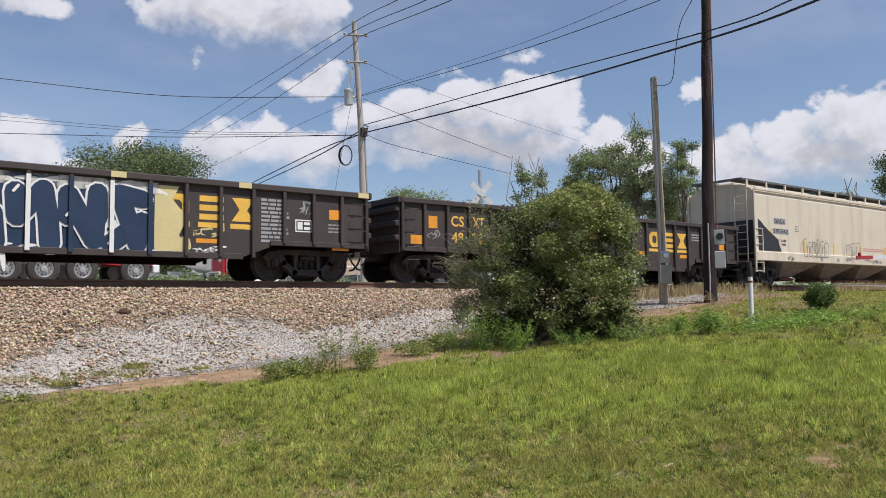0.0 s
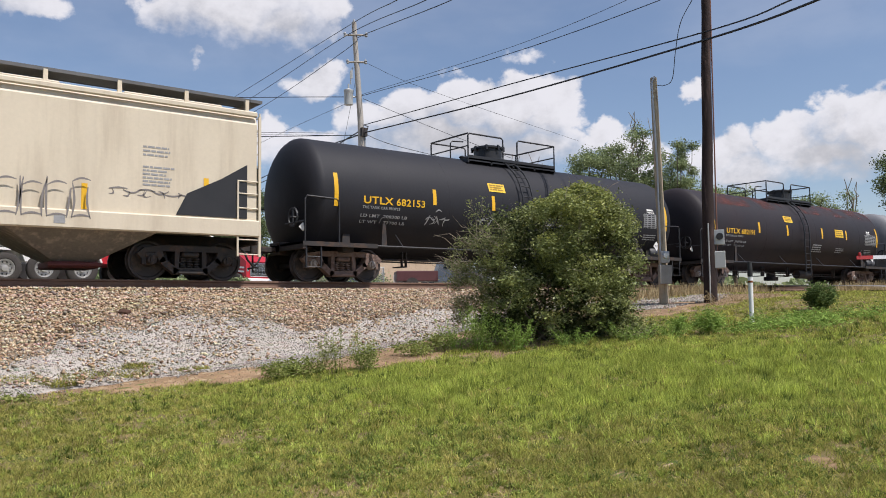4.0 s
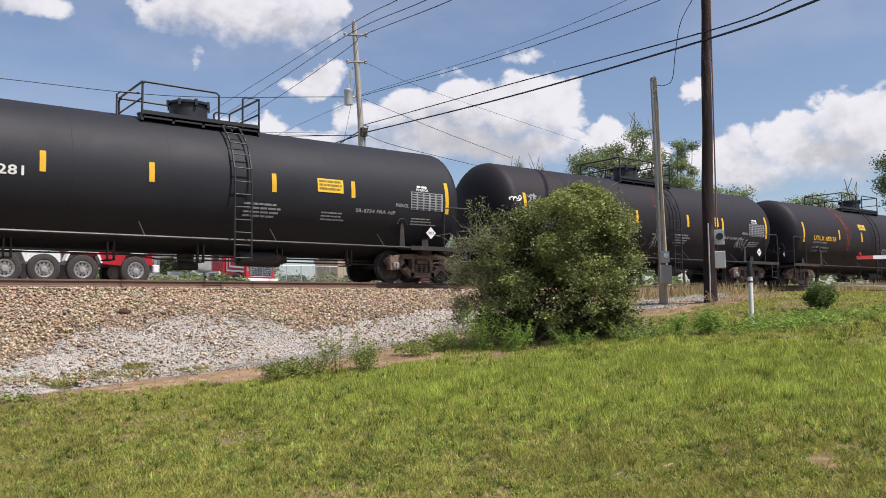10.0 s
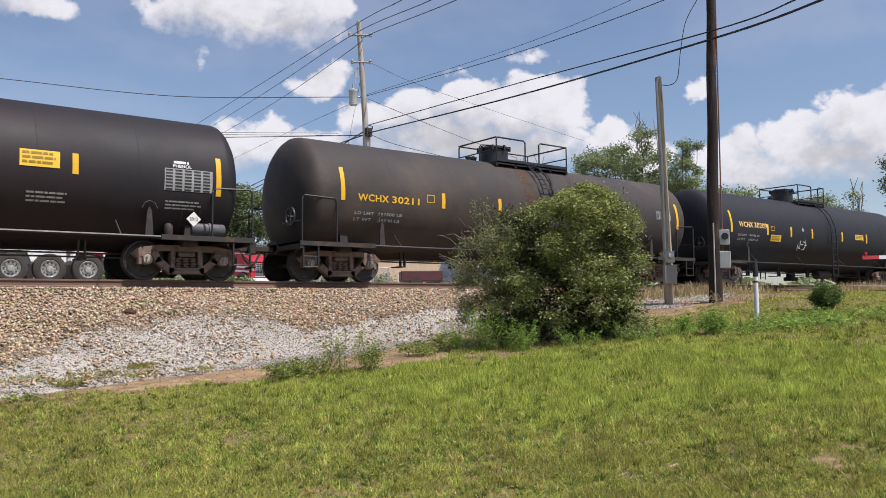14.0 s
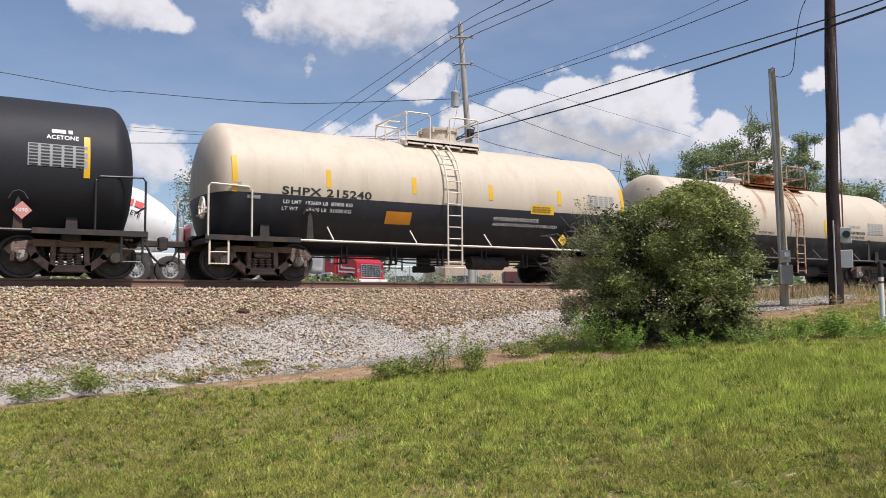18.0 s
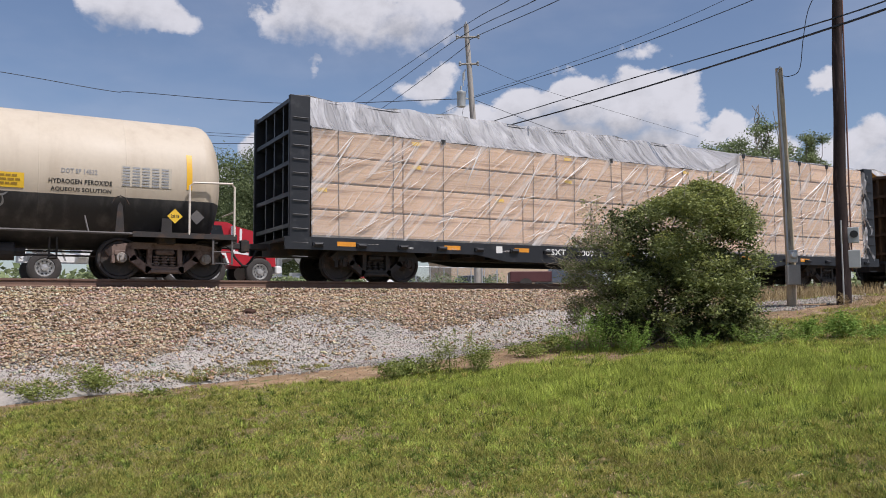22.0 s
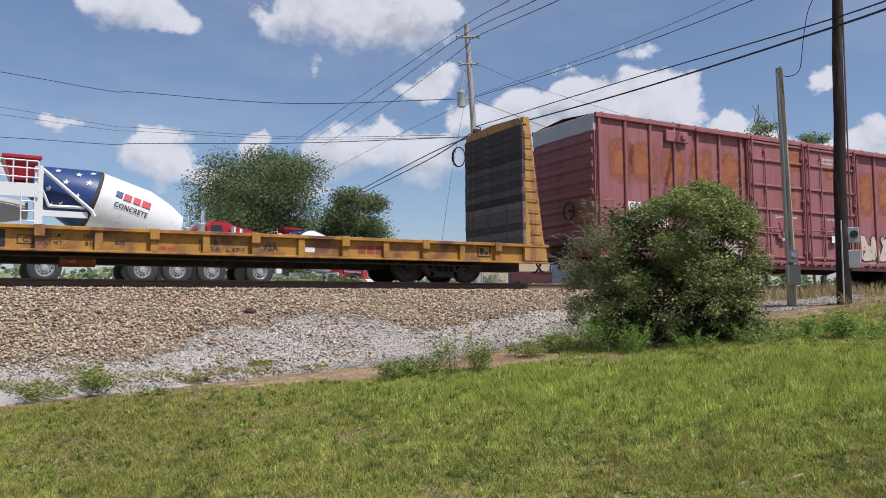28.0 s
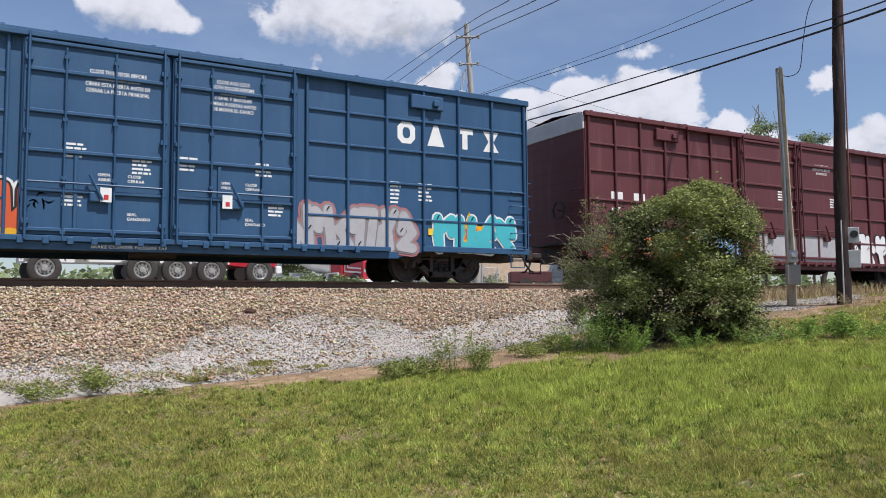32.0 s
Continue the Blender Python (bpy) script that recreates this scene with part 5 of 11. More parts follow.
M_BOARDPALE = mat("pale_weathered_boards", (0.19, 0.165, 0.145), 0.85, 0, 0.25, 2.0, 30, 0.4, (0.12, 0.1, 0.09), 0.4, 0.12, rand=0.25)
M_TTXTALL = mat("faded_yellow_paint", (0.46, 0.24, 0.06), 0.7, 0, 0.16, 1.4, 22, 0.2, (0.27, 0.12, 0.05), 0.42, 0.12, blotch=1.6, streak=True)


def bulkhead_flat(label, start, length=22.35):
    c = car_thing("bulkhead_flat_car", label, "flat car", start, length)
    x0, x1 = 0.6, length - 0.75
    for y in (-1.42, 1.42):
        s = -1 if y < 0 else 1
        bm = bmesh.new()
        bx(bm, x0, x1, min(y, y - s * 0.02), max(y, y - s * 0.02), 0.55, 1.0)
        bx(bm, x0, x1, min(y, y + s * 0.12), max(y, y + s * 0.12), 0.97, 1.05, 0.01)
        bx(bm, x0, x1, min(y, y + s * 0.1), max(y, y + s * 0.1), 0.52, 0.57, 0.01)
        part("side_sill", bm, M_TTX, c)
        for i in range(19):
            x = x0 + 0.6 + (x1 - x0 - 1.2) * i / 18
            bm = bmesh.new()
            bx(bm, x - 0.08, x + 0.08, min(y, y + s * 0.09), max(y, y + s * 0.09), 0.57, 1.0, 0.01)
            if i % 2:
                bx(bm, x - 0.1, x + 0.1, min(y, y + s * 0.15), max(y, y + s * 0.15), 0.82, 1.06, 0.01)
            part("stake_pocket", bm, M_TTX, c)
    bm = bmesh.new()
    bx(bm, x0, x1, -1.4, 1.4, 0.96, 1.03)
    part("deck", bm, mat("rusty_deck", (0.12, 0.06, 0.04), 0.9, 0, 0.3, 1.5, 20, 0.4), c)
    bm = bmesh.new()
    bx(bm, x0 + 0.2, x1 - 0.2, -0.35, 0.35, 0.35, 0.95)
    for i in range(12):
        x = x0 + 4 + (x1 - x0 - 8) * i / 11
        bx(bm, x - 0.06, x + 0.06, -1.35, 1.35, 0.6, 0.95)
    tube(bm, [(x0 + 2, -1.2, 0.45), (x1 - 2, -1.2, 0.45)], 0.03)
    part("center_sill", bm, M_STEEL, c)
    bm = bmesh.new()
    cyl(bm, (9.3, -0.9, 0.38), (10.0, -0.9, 0.38), 0.14, 14)
    part("brake_cylinder", bm, M_RUST, c)
    for x, s in ((x0, 1), (x1, -1)):
        deep = 0.92 if s > 0 else 0.82
        xi = x + s * deep
        for y in (-1.46, 1.46):
            bm = bmesh.new()
            band(bm, [(x + s * 0.05, 0.6), (xi, 0.6), (xi, 4.6), (xi - s * 0.2, 4.6), (x + s * 0.2, 1.3)], y - 0.06, y + 0.06)
            part("bulkhead_brace", bm, M_TTXTALL, c)
            for i in range(11):
                z = 1.1 + i * 0.3
                o = 0.2 + (deep - 0.4) * max(0, z - 1.3) / 3.3 + 0.03
                yy = y + (0.11 if y > 0 else -0.11)
                bm = bmesh.new()
                tube(bm, [(x + s * o, y, z), (x + s * o, yy, z), (x + s * min(o + 0.34, deep - 0.04), yy, z), (x + s * min(o + 0.34, deep - 0.04), y, z)], 0.013, 5)
                part("ladder_rung", bm, M_TTXTALL, c)
        bm = bmesh.new()
        v = [(-1.52, 4.4), (-1.34, 4.6), (0, 4.66), (1.34, 4.6), (1.52, 4.4), (1.52, 4.36), (-1.52, 4.36)]
        a = [bm.verts.new((xi - s * 0.12, y, z)) for y, z in v]
        b = [bm.verts.new((xi + s * 0.02, y, z)) for y, z in v]
        bm.faces.new(a)
        bm.faces.new(b[::-1])
        for k in range(len(v)):
            bm.faces.new((a[k], b[k], b[(k + 1) % 7], a[(k + 1) % 7]))
        for y in (-0.7, 0.0, 0.7):
            bx(bm, min(xi - s * 0.25, xi - s * 0.1), max(xi - s * 0.25, xi - s * 0.1), y - 0.06, y + 0.06, 1.0, 4.4)
        part("bulkhead_cap", bm, M_TTXTALL, c)
        nb = 17
        step = (4.4 - 1.06) / nb
        kinds = []
        for m in (M_BOARD, M_BOARDPALE):
            bm = bmesh.new()
            bx(bm, -0.05, 0.05, -1.52, 1.52, 0.002, step - 0.002, 0.005)
            me = done(bm)
            me.materials.append(m)
            kinds.append(me)
        for i in range(nb):
            part("bulkhead_board", kinds[1 if i < 6 and i != 2 else 0], None, c, at=pose(xi + random.uniform(-0.006, 0.006), random.uniform(-0.01, 0.01), 1.06 + i * step))
    for x in (3.9, length - 3.9):
        truck(c, x, True)
    return c


# ---- box cars ----
def box_car(label, start, length, body_m, doors=(7.45, 13.2), post_w=0.1, style="rib", roof_m=None, low=0.78, end_label=""):
    c = car_thing("box_car", label, "box car", start, length)
    x0, x1 = 1.02, length - 1.05
    zt = 4.98
    Y = 1.5
    for y in (-Y, Y):
        s = -1 if y < 0 else 1
        bm = bmesh.new()
        band(bm, [(x0, low), (x0, zt), (x1, zt), (x1, low), (x1 - 3.2, low - 0.02), (x1 - 4.0, 0.58), (x0 + 4.0, 0.58), (x0 + 3.2, low - 0.02)], min(y, y - s * 0.03), max(y, y - s * 0.03))
        part("side_wall", bm, body_m, c)
        o = lambda t: (min(y, y + s * t), max(y, y + s * t))
        bm = bmesh.new()
        bx(bm, x0 - 0.03, x1 + 0.03, *o(0.1), zt - 0.1, zt + 0.05, 0.015)
        part("roof_eave", bm, body_m, c)
        bm = bmesh.new()
        bx(bm, x0, x0 + 3.3, *o(0.07), low - 0.03, low + 0.12, 0.01)
        bx(bm, x1 - 3.3, x1, *o(0.07), low - 0.03, low + 0.12, 0.01)
        bx(bm, x0 + 4, x1 - 4, *o(0.07), 0.55, 0.72, 0.01)
        part("side_sill", bm, body_m, c)
        d0, d1 = doors
        posts = []
        n = 6
        for i in range(n + 1):
            posts.append(x0 + 0.12 + (d0 - 0.25 - x0 - 0.12) * i / n)
        for i in range(n + 1):
            posts.append(d1 + 0.25 + (x1 - 0.12 - d1 - 0.25) * i / n)
        for x in posts:
            zb = low + 0.12 if (x < x0 + 3.3 or x > x1 - 3.3) else 0.72
            bm = bmesh.new()
            bx(bm, x - post_w / 2, x + post_w / 2, *o(0.08), zb, zt - 0.1, 0.02)
            part("side_post", bm, body_m, c)
        if style == "grid":
            for z in (1.55, 2.45, 3.3, 4.1):
                for a, b in ((posts[0], posts[n]), (posts[n + 1], posts[-1])):
                    bm = bmesh.new()
                    bx(bm, a + post_w / 2 + 0.003, b - post_w / 2 - 0.003, *o(0.05), z - 0.03, z + 0.03, 0.012)
                    part("side_rib", bm, body_m, c)
        # plug doors
        dm = (d0 + d1) / 2
        for a, b in ((d0, dm - 0.03), (dm + 0.03, d1)):
            bm = bmesh.new()
            bx(bm, a, b, *o(0.1), 0.84, zt - 0.14, 0.015)
            door = part("plug_door", bm, body_m, c)
            q = lambda t: (min(y + s * 0.1, y + s * t), max(y + s * 0.1, y + s * t))
            bm = bmesh.new()
            for z in (0.95, 1.75, 2.55, 3.35, 4.2, zt - 0.2):
                bx(bm, a + 0.05, b - 0.05, *q(0.16), z - 0.04, z + 0.04, 0.015)
            for x, zh in ((a + 0.07, zt - 0.2), (a + (b - a) * 0.36, 2.5), (b - 0.07, zt - 0.2)):
                bx(bm, x - 0.04, x + 0.04, *q(0.14), 0.92, zh, 0.012)
            part("door_frame", bm, body_m, door)
            for x in (a + 0.12, b - 0.12):
                bm = bmesh.new()
                tube(bm, [(x, y + s * 0.2, 0.75), (x, y + s * 0.2, zt - 0.05)], 0.028)
                for z in (1.1, 2.9, 4.4):
                    bx(bm, x - 0.07, x + 0.07, *q(0.2), z - 0.05, z + 0.05, 0.01)
                part("lock_rod", bm, body_m, door)
            xc = (a + b) / 2
            bm = bmesh.new()
            tube(bm, [(a + 0.12, y + s * 0.2, 1.9), (xc, y + s * 0.22, 1.9), (b - 0.12, y + s * 0.2, 1.9)], 0.022)
            tube(bm, [(xc - 0.15, y + s * 0.24, 2.1), (xc + 0.1, y + s * 0.24, 1.6)], 0.03)
            bx(bm, xc - 0.14, xc + 0.14, *q(0.22), 1.55, 1.75, 0.02)
            part("lock_handle", bm, body_m, door)
        bm = bmesh.new()
        bx(bm, d0 - 2.4, d1 + 2.4, *o(0.16), 0.72, 0.83, 0.01)
        for i in range(int((d1 - d0 + 4.6) / 0.45)):
            x = d0 - 2.2 + i * 0.45
            bx(bm, x - 0.06, x + 0.06, *o(0.19), 0.66, 0.8, 0.01)
        bx(bm, d0 - 2.4, d1 + 2.4, *o(0.17), zt - 0.13, zt - 0.02, 0.01)
        part("door_track", bm, body_m, c)
        for xa in (x0 + 0.15, x1 - 0.6):
            for i in range(5):
                z = 0.95 + i * 0.37
                bm = bmesh.new()
                tube(bm, [(xa, y, z), (xa, y + s * 0.12, z), (xa + 0.45, y + s * 0.12, z), (xa + 0.45, y, z)], 0.013, 5)
                part("grab_iron", bm, body_m, c)
            bm = bmesh.new()
            tube(bm, [(xa, y + s * 0.04, low), (xa, y + s * 0.04, 0.4), (xa + 0.45, y + s * 0.04, 0.4), (xa + 0.45, y + s * 0.04, low)], 0.02, 5)
            part("sill_step", bm, body_m, c)
        for xa in (x0 + 2.75, x1 - 3.65):
            bm = bmesh.new()
            bx(bm, xa, xa + 0.95, *o(0.12), 4.42, 4.78, 0.02)
            bx(bm, xa + 0.62, xa + 0.78, *o(0.2), 4.5, 4.66, 0.02)
            part("roof_bracket", bm, body_m, c)
    for x, s in ((x0, -1), (x1, 1)):
        bm = bmesh.new()
        bx(bm, x - 0.03, x + 0.03, -Y, Y, 0.8, 4.5)
        part("end_wall", bm, body_m, c)
        for i in range(9):
            z = 1.1 + i * 0.4
            bm = bmesh.new()
            o0, o1 = (x, x + s * 0.1)
            g = 0.1 if style == "rib" else 0.035
            band_pts = [(0, z - 0.15), (s * g, z - 0.06), (s * g, z + 0.06), (0, z + 0.15)]
            a = [bm.verts.new((x + dx, -Y + 0.06, zz)) for dx, zz in band_pts]
            b = [bm.verts.new((x + dx, Y - 0.06, zz)) for dx, zz in band_pts]
            bm.faces.new(a)
            bm.faces.new(b[::-1])
            for k in range(4):
                bm.faces.new((a[k], b[k], b[(k + 1) % 4], a[(k + 1) % 4]))
            part("end_corrugation", bm, body_m, c)
        bm = bmesh.new()
        bx(bm, min(x, x + s * 0.06), max(x, x + s * 0.06), -Y, Y, 4.5, 5.0, 0.01)
        part("end_header", bm, mat("pale_header_paint", (0.5, 0.5, 0.5), 0.6, 0, 0.15, 2), c)
        for i in range(6):
            z = 0.95 + i * 0.36
            bm = bmesh.new()
            tube(bm, [(x, -1.42, z), (x + s * 0.16, -1.42, z), (x + s * 0.16, -0.98, z), (x, -0.98, z)], 0.013, 5)
            part("end_grab_iron", bm, body_m, c)
        bm = bmesh.new()
        bx(bm, min(x, x + s * 0.35), max(x, x + s * 0.35), -0.7, 0.7, 1.15, 1.2)
        part("end_platform", bm, M_STEEL, c)
        bm = bmesh.new()
        lathe(bm, [(x + s * 0.2, 0.28), (x + s * 0.24, 0.28), (x + s * 0.24, 0.23), (x + s * 0.2, 0.23), (x + s * 0.2, 0.28)], "x", 18, (0, -0.5, 2.2))
        cyl(bm, (x, -0.5, 2.2), (x + s * 0.24, -0.5, 2.2), 0.03, 8)
        part("hand_brake_wheel", bm, M_STEEL, c)
    bm = bmesh.new()
    for a, b, za, zb in ((-Y - 0.05, 0, zt + 0.03, 5.14), (0, Y + 0.05, 5.14, zt + 0.03)):
        v = [bm.verts.new(p) for p in ((x0, a, za), (x1, a, za), (x1, b, zb), (x0, b, zb))]
        bm.faces.new(v)
    for i in range(20):
        x = x0 + 0.3 + (x1 - x0 - 0.6) * i / 19
        bx(bm, x - 0.04, x + 0.04, -Y, Y, zt, 5.08)
    part("roof", bm, roof_m or body_m, c)
    bm = bmesh.new()
    bx(bm, x0 - 0.3, x1 + 0.3, -0.35, 0.35, 0.62, 1.05)
    bx(bm, x0 + 0.05, x1 - 0.05, -1.44, 1.44, 0.9, 1.0)
    for i in range(12):
        x = x0 + 3.8 + (x1 - x0 - 7.6) * i / 11
        bx(bm, x - 0.05, x + 0.05, -1.4, 1.4, 0.68, 0.9)
    cyl(bm, (length / 2 - 0.8, -0.7, 0.62), (length / 2 + 0.2, -0.7, 0.62), 0.17, 14)
    tube(bm, [(3.5, -1.1, 0.6), (length - 3.5, -1.1, 0.6)], 0.025)
    part("underframe", bm, M_STEEL, c)
    for x in (3.32, length - 3.55):
        truck(c, x, True)
    return c


M_BOXRED = mat("faded_pink_red_paint", (0.32, 0.12, 0.12), 0.6, 0, 0.12, 0.7, 18, 0.1, (0.26, 0.088, 0.085), 0.45, 0.12, blotch=1.1, streak=True)
M_BOXBLUE = mat("blue_car_paint", (0.022, 0.075, 0.16), 0.5, 0, 0.1, 0.7, 16, 0.06, (0.03, 0.09, 0.175), 0.4, 0.15, blotch=0.9, streak=True)
M_BOXMAROON = mat("maroon_car_paint", (0.1, 0.022, 0.025), 0.6, 0, 0.15, 0.7, 16, 0.08, (0.14, 0.045, 0.045), 0.36, 0.12, blotch=1.1, streak=True)

# ---- the train, car by car ----
c_gonA = gondola("dark brown gondola car with graffiti panels", -166.35)
c_gonB = gondola("dark brown gondola car with yellow marks", -149.05)
c_hop = hopper("beige covered hopper car, dusty", -131.75)
c_t1, s_t1 = tank_car("black tank car with yellow stripes", -112.05, 16.66, M_BLACK, brake_tank=True, stripes=STD, dome_x=-0.2)
c_t2, s_t2 = tank_car("black tank car, red rust on the crown", -95.39, 16.71, M_BLACKRED, brake_tank=True, stripes=STD, dome_x=0.95)
c_t3, s_t3 = tank_car("grey tank car with yellow stripes", -78.68, 16.88, M_GREY, brake_tank=True, stripes=((1.47, 1.61, 2.49), (4.66, 1.88, 2.3), (6.87, 1.85, 2.28), (9.87, 1.85, 2.26), (12.1, 1.85, 2.26), (15.2, 1.62, 2.5)), plat=(-2.15, 1.65), dome_x=0.73)
c_t4, s_t4 = tank_car("plain black tank car, white lettering", -61.80, 16.73, M_BLACK, stripes=STD, plat=(-1.87, 1.4), ladder_x=9.0, dome_x=-0.06)
c_t5, s_t5 = tank_car("black tank car with white scribbles", -45.07, 16.71, M_BLACKRED, stripes=STD, plat=(-1.87, 1.4), ladder_x=9.0, dome_x=-0.06)
c_t6, s_t6 = tank_car("black tank car with a red rust band", -28.36, 16.70, M_BLACKRED, brake_tank=True, stripes=STD, dome_x=0.95)
c_t7, s_t7 = tank_car("brown-dusted black tank car", -11.66, 17.40, M_BROWNBLACK, stripes=((1.82, 2.08, 2.97), (5.08, 2.07, 2.5), (7.2, 2.07, 2.5), (10.4, 2.07, 2.5), (12.9, 2.07, 2.5)), plat=(-1.4, 2.1), ladder_x=9.2, dome_x=-0.3)
c_t8, s_t8 = tank_car("clean black tank car, gold lettering", 5.74, 18.08, M_BLACK, stripes=((1.84, 2.08, 2.96), (4.41, 2.07, 2.52), (6.23, 2.07, 2.5), (7.97, 2.07, 2.48), (10.63, 2.05, 2.47), (12.98, 2.05, 2.48), (16.26, 2.04, 2.93)), plat=(-1.25, 1.4), ladder_x=9.6, dome_x=-0.57)
c_t9, s_t9 = tank_car("cream tank car with a black lower half", 23.82, 14.09, M_CREAM, zc=2.26, r=1.58, low=M_NAVYLOW, rail=M_PALERAIL, lower_z=1.985, dome="tall", plat=(-1.5, 1.15), dome_x=0.4)
c_t10, s_t10 = tank_car("cream tank car with rusty platform", 37.91, 14.06, M_CREAM, zc=2.16, r=1.5, low=M_DARKLOW, rail=M_PALERAIL, dome="rust", lower_z=1.71)
c_t11, s_t11 = tank_car("streaked cream tank car, rusty platform", 51.97, 14.13, M_CREAM, zc=2.16, r=1.5, low=M_DARKLOW, rail=M_PALERAIL, dome="rust", lower_z=1.71)
c_cb1 = centerbeam("black centre-beam flat car with bulkheads", 66.10, 24.24, M_CBBLACK, "pine lumber bundles in creased clear film", 16.2)
c_cb2 = centerbeam("yellow centre-beam flat car with bulkheads", 90.34, 24.26, M_CBYEL, "pine lumber bundles under silver top wrap", 10.2)
c_fl = bulkhead_flat("empty yellow bulkhead flat car, paint chipped", 114.60)
c_b1 = box_car("faded pinkish red box car, rust patches", 136.95, 21.05, M_BOXRED)
c_b2 = box_car("blue box car with grid ribs, graffiti", 158.00, 20.90, M_BOXBLUE, style="grid", post_w=0.07)
c_b3 = box_car("maroon box car with grid ribs, graffiti", 178.90, 20.90, M_BOXMAROON, style="grid", post_w=0.07)


# ---- ground cover ----
M_GRASS = leaf_mat("short_grass_blades", (0.14, 0.155, 0.036), (0.52, 0.485, 0.13), 0.4, 2.6, 0.38)
M_LUSH = leaf_mat("tall_grass_blades", (0.19, 0.25, 0.04), (0.65, 0.7, 0.16), 0.45, 2.2, 0.36)
M_DRYGRASS = leaf_mat("dry_grass", (0.3, 0.22, 0.11), (0.58, 0.46, 0.27), 0.25)
M_DIRT = mat("bare_brown_soil", (0.26, 0.17, 0.1), 0.95, 0, 0.45, 1.2, 24, 1.0, (0.42, 0.32, 0.2), 0.4, 0.1, blotch=3.5, third=(0.12, 0.13, 0.04), cover3=0.36, scale3=2.2)
M_STONE = None


def stone_mat(name, cols):
    m = bpy.data.materials.new(name)
    m.use_nodes = True
    t = m.node_tree
    b = t.nodes["Principled BSDF"]
    geo = t.nodes.new("ShaderNodeNewGeometry")
    cr = t.nodes.new("ShaderNodeValToRGB")
    cr.color_ramp.interpolation = "LINEAR"
    while len(cr.color_ramp.elements) < len(cols):
        cr.color_ramp.elements.new(0.5)
    for i, c in enumerate(cols):
        cr.color_ramp.elements[i].position = i / (len(cols) - 1)
        cr.color_ramp.elements[i].color = (*c, 1)
    t.links.new(geo.outputs["Random Per Island"], cr.inputs[0])
    n = t.nodes.new("ShaderNodeTexNoise")
    n.inputs["Scale"].default_value = 40
    mx = t.nodes.new("ShaderNodeMix")
    mx.data_type, mx.blend_type = "RGBA", "MULTIPLY"
    mx.inputs["Factor"].default_value = 0.5
    t.links.new(cr.outputs[0], mx.inputs["A"])
    t.links.new(n.outputs["Color"], mx.inputs["B"])
    t.links.new(mx.outputs["Result"], b.inputs["Base Color"])
    b.inputs["Roughness"].default_value = 0.9
    b.inputs["Specular IOR Level"].default_value = 0.15
    return m


M_STONE = stone_mat("ballast_stone", [(0.17, 0.105, 0.065), (0.56, 0.4, 0.25), (0.76, 0.6, 0.41), (0.36, 0.215, 0.13), (0.86, 0.74, 0.57), (0.28, 0.235, 0.195), (0.66, 0.48, 0.31)])
M_CHIP = stone_mat("gravel_chip", [(0.31, 0.28, 0.245), (0.46, 0.42, 0.37), (0.54, 0.5, 0.44), (0.4, 0.34, 0.27), (0.2, 0.175, 0.15), (0.42, 0.385, 0.34)])


def gravel_inside(X, Y):
    return Y < gravel_edge(X, Y)


OCT = np.array([(1, 0, 0), (-1, 0, 0), (0, 1, 0), (0, -1, 0), (0, 0, 1), (0, 0, -1)], float)
OCT_F = np.array([(0, 2, 4), (2, 1, 4), (1, 3, 4), (3, 0, 4), (2, 0, 5), (1, 2, 5), (3, 1, 5), (0, 3, 5)])


def stones(name, label, P, size, material, seed):
    rng = np.random.default_rng(seed)
    n = len(P)
    v = OCT[None] * (0.6 + 0.8 * rng.random((n, 6, 1))) * np.array([1, 0.7, 0.5]) * size[:, None, None]
    v += rng.normal(0, 0.18, (n, 6, 3)) * size[:, None, None]
    a, b = rng.random(n) * math.tau, rng.normal(0, 0.5, n)
    ca, sa_, cb, sb = np.cos(a), np.sin(a), np.cos(b), np.sin(b)
    x, y, z = v[..., 0], v[..., 1], v[..., 2]
    x, z = x * cb[:, None] - z * sb[:, None], x * sb[:, None] + z * cb[:, None]
    x, y = x * ca[:, None] - y * sa_[:, None], x * sa_[:, None] + y * ca[:, None]
    v = np.stack([x, y, z], -1) + P[:, None]
    me = bpy.data.meshes.new("mesh")
    me.vertices.add(n * 6)
    me.vertices.foreach_set("co", v.reshape(-1).astype(np.float32))
    f = (OCT_F[None] + 6 * np.arange(n)[:, None, None]).reshape(-1)
    me.loops.add(len(f))
    me.loops.foreach_set("vertex_index", f.astype(np.int32))
    me.polygons.add(n * 8)
    me.polygons.foreach_set("loop_start", np.arange(0, n * 24, 3, dtype=np.int32))
    me.update(calc_edges=True)
    me.materials.append(material)
    return tagged(new(name, me), label, kind="stuff")


rng = np.random.default_rng(4)
X = rng.uniform(-1.5, 26, 62000)
Y = rng.uniform(14.1, 17.75, 62000)
ok = ~gravel_inside(X, Y + rng.normal(0, 0.22, len(X))) & (bed_z(Y) > lawn(X, Y) - 0.02)
X, Y = X[ok], Y[ok]
stones("ballast_stones", "tan and brown crushed ballast stones", np.stack([X, Y, bed_z(Y) + 0.02], -1), rng.uniform(0.02, 0.052, len(X)), M_STONE, 5)
X = rng.uniform(-2.5, 17, 84000)
Y = rng.uniform(12.6, 16.8, 84000)
ok = gravel_inside(X, Y + rng.normal(0, 0.22, len(X))) & (Y > gravel_foot(X, Y) + rng.normal(0.0, 0.16, len(X)))
X, Y = X[ok], Y[ok]
stones("gravel_chips", "pale grey gravel chips", np.stack([X, Y, gravel_z(X, Y) + 0.033], -1), rng.uniform(0.01, 0.026, len(X)), M_CHIP, 6)
X = rng.uniform(-1.5, 20, 9000)
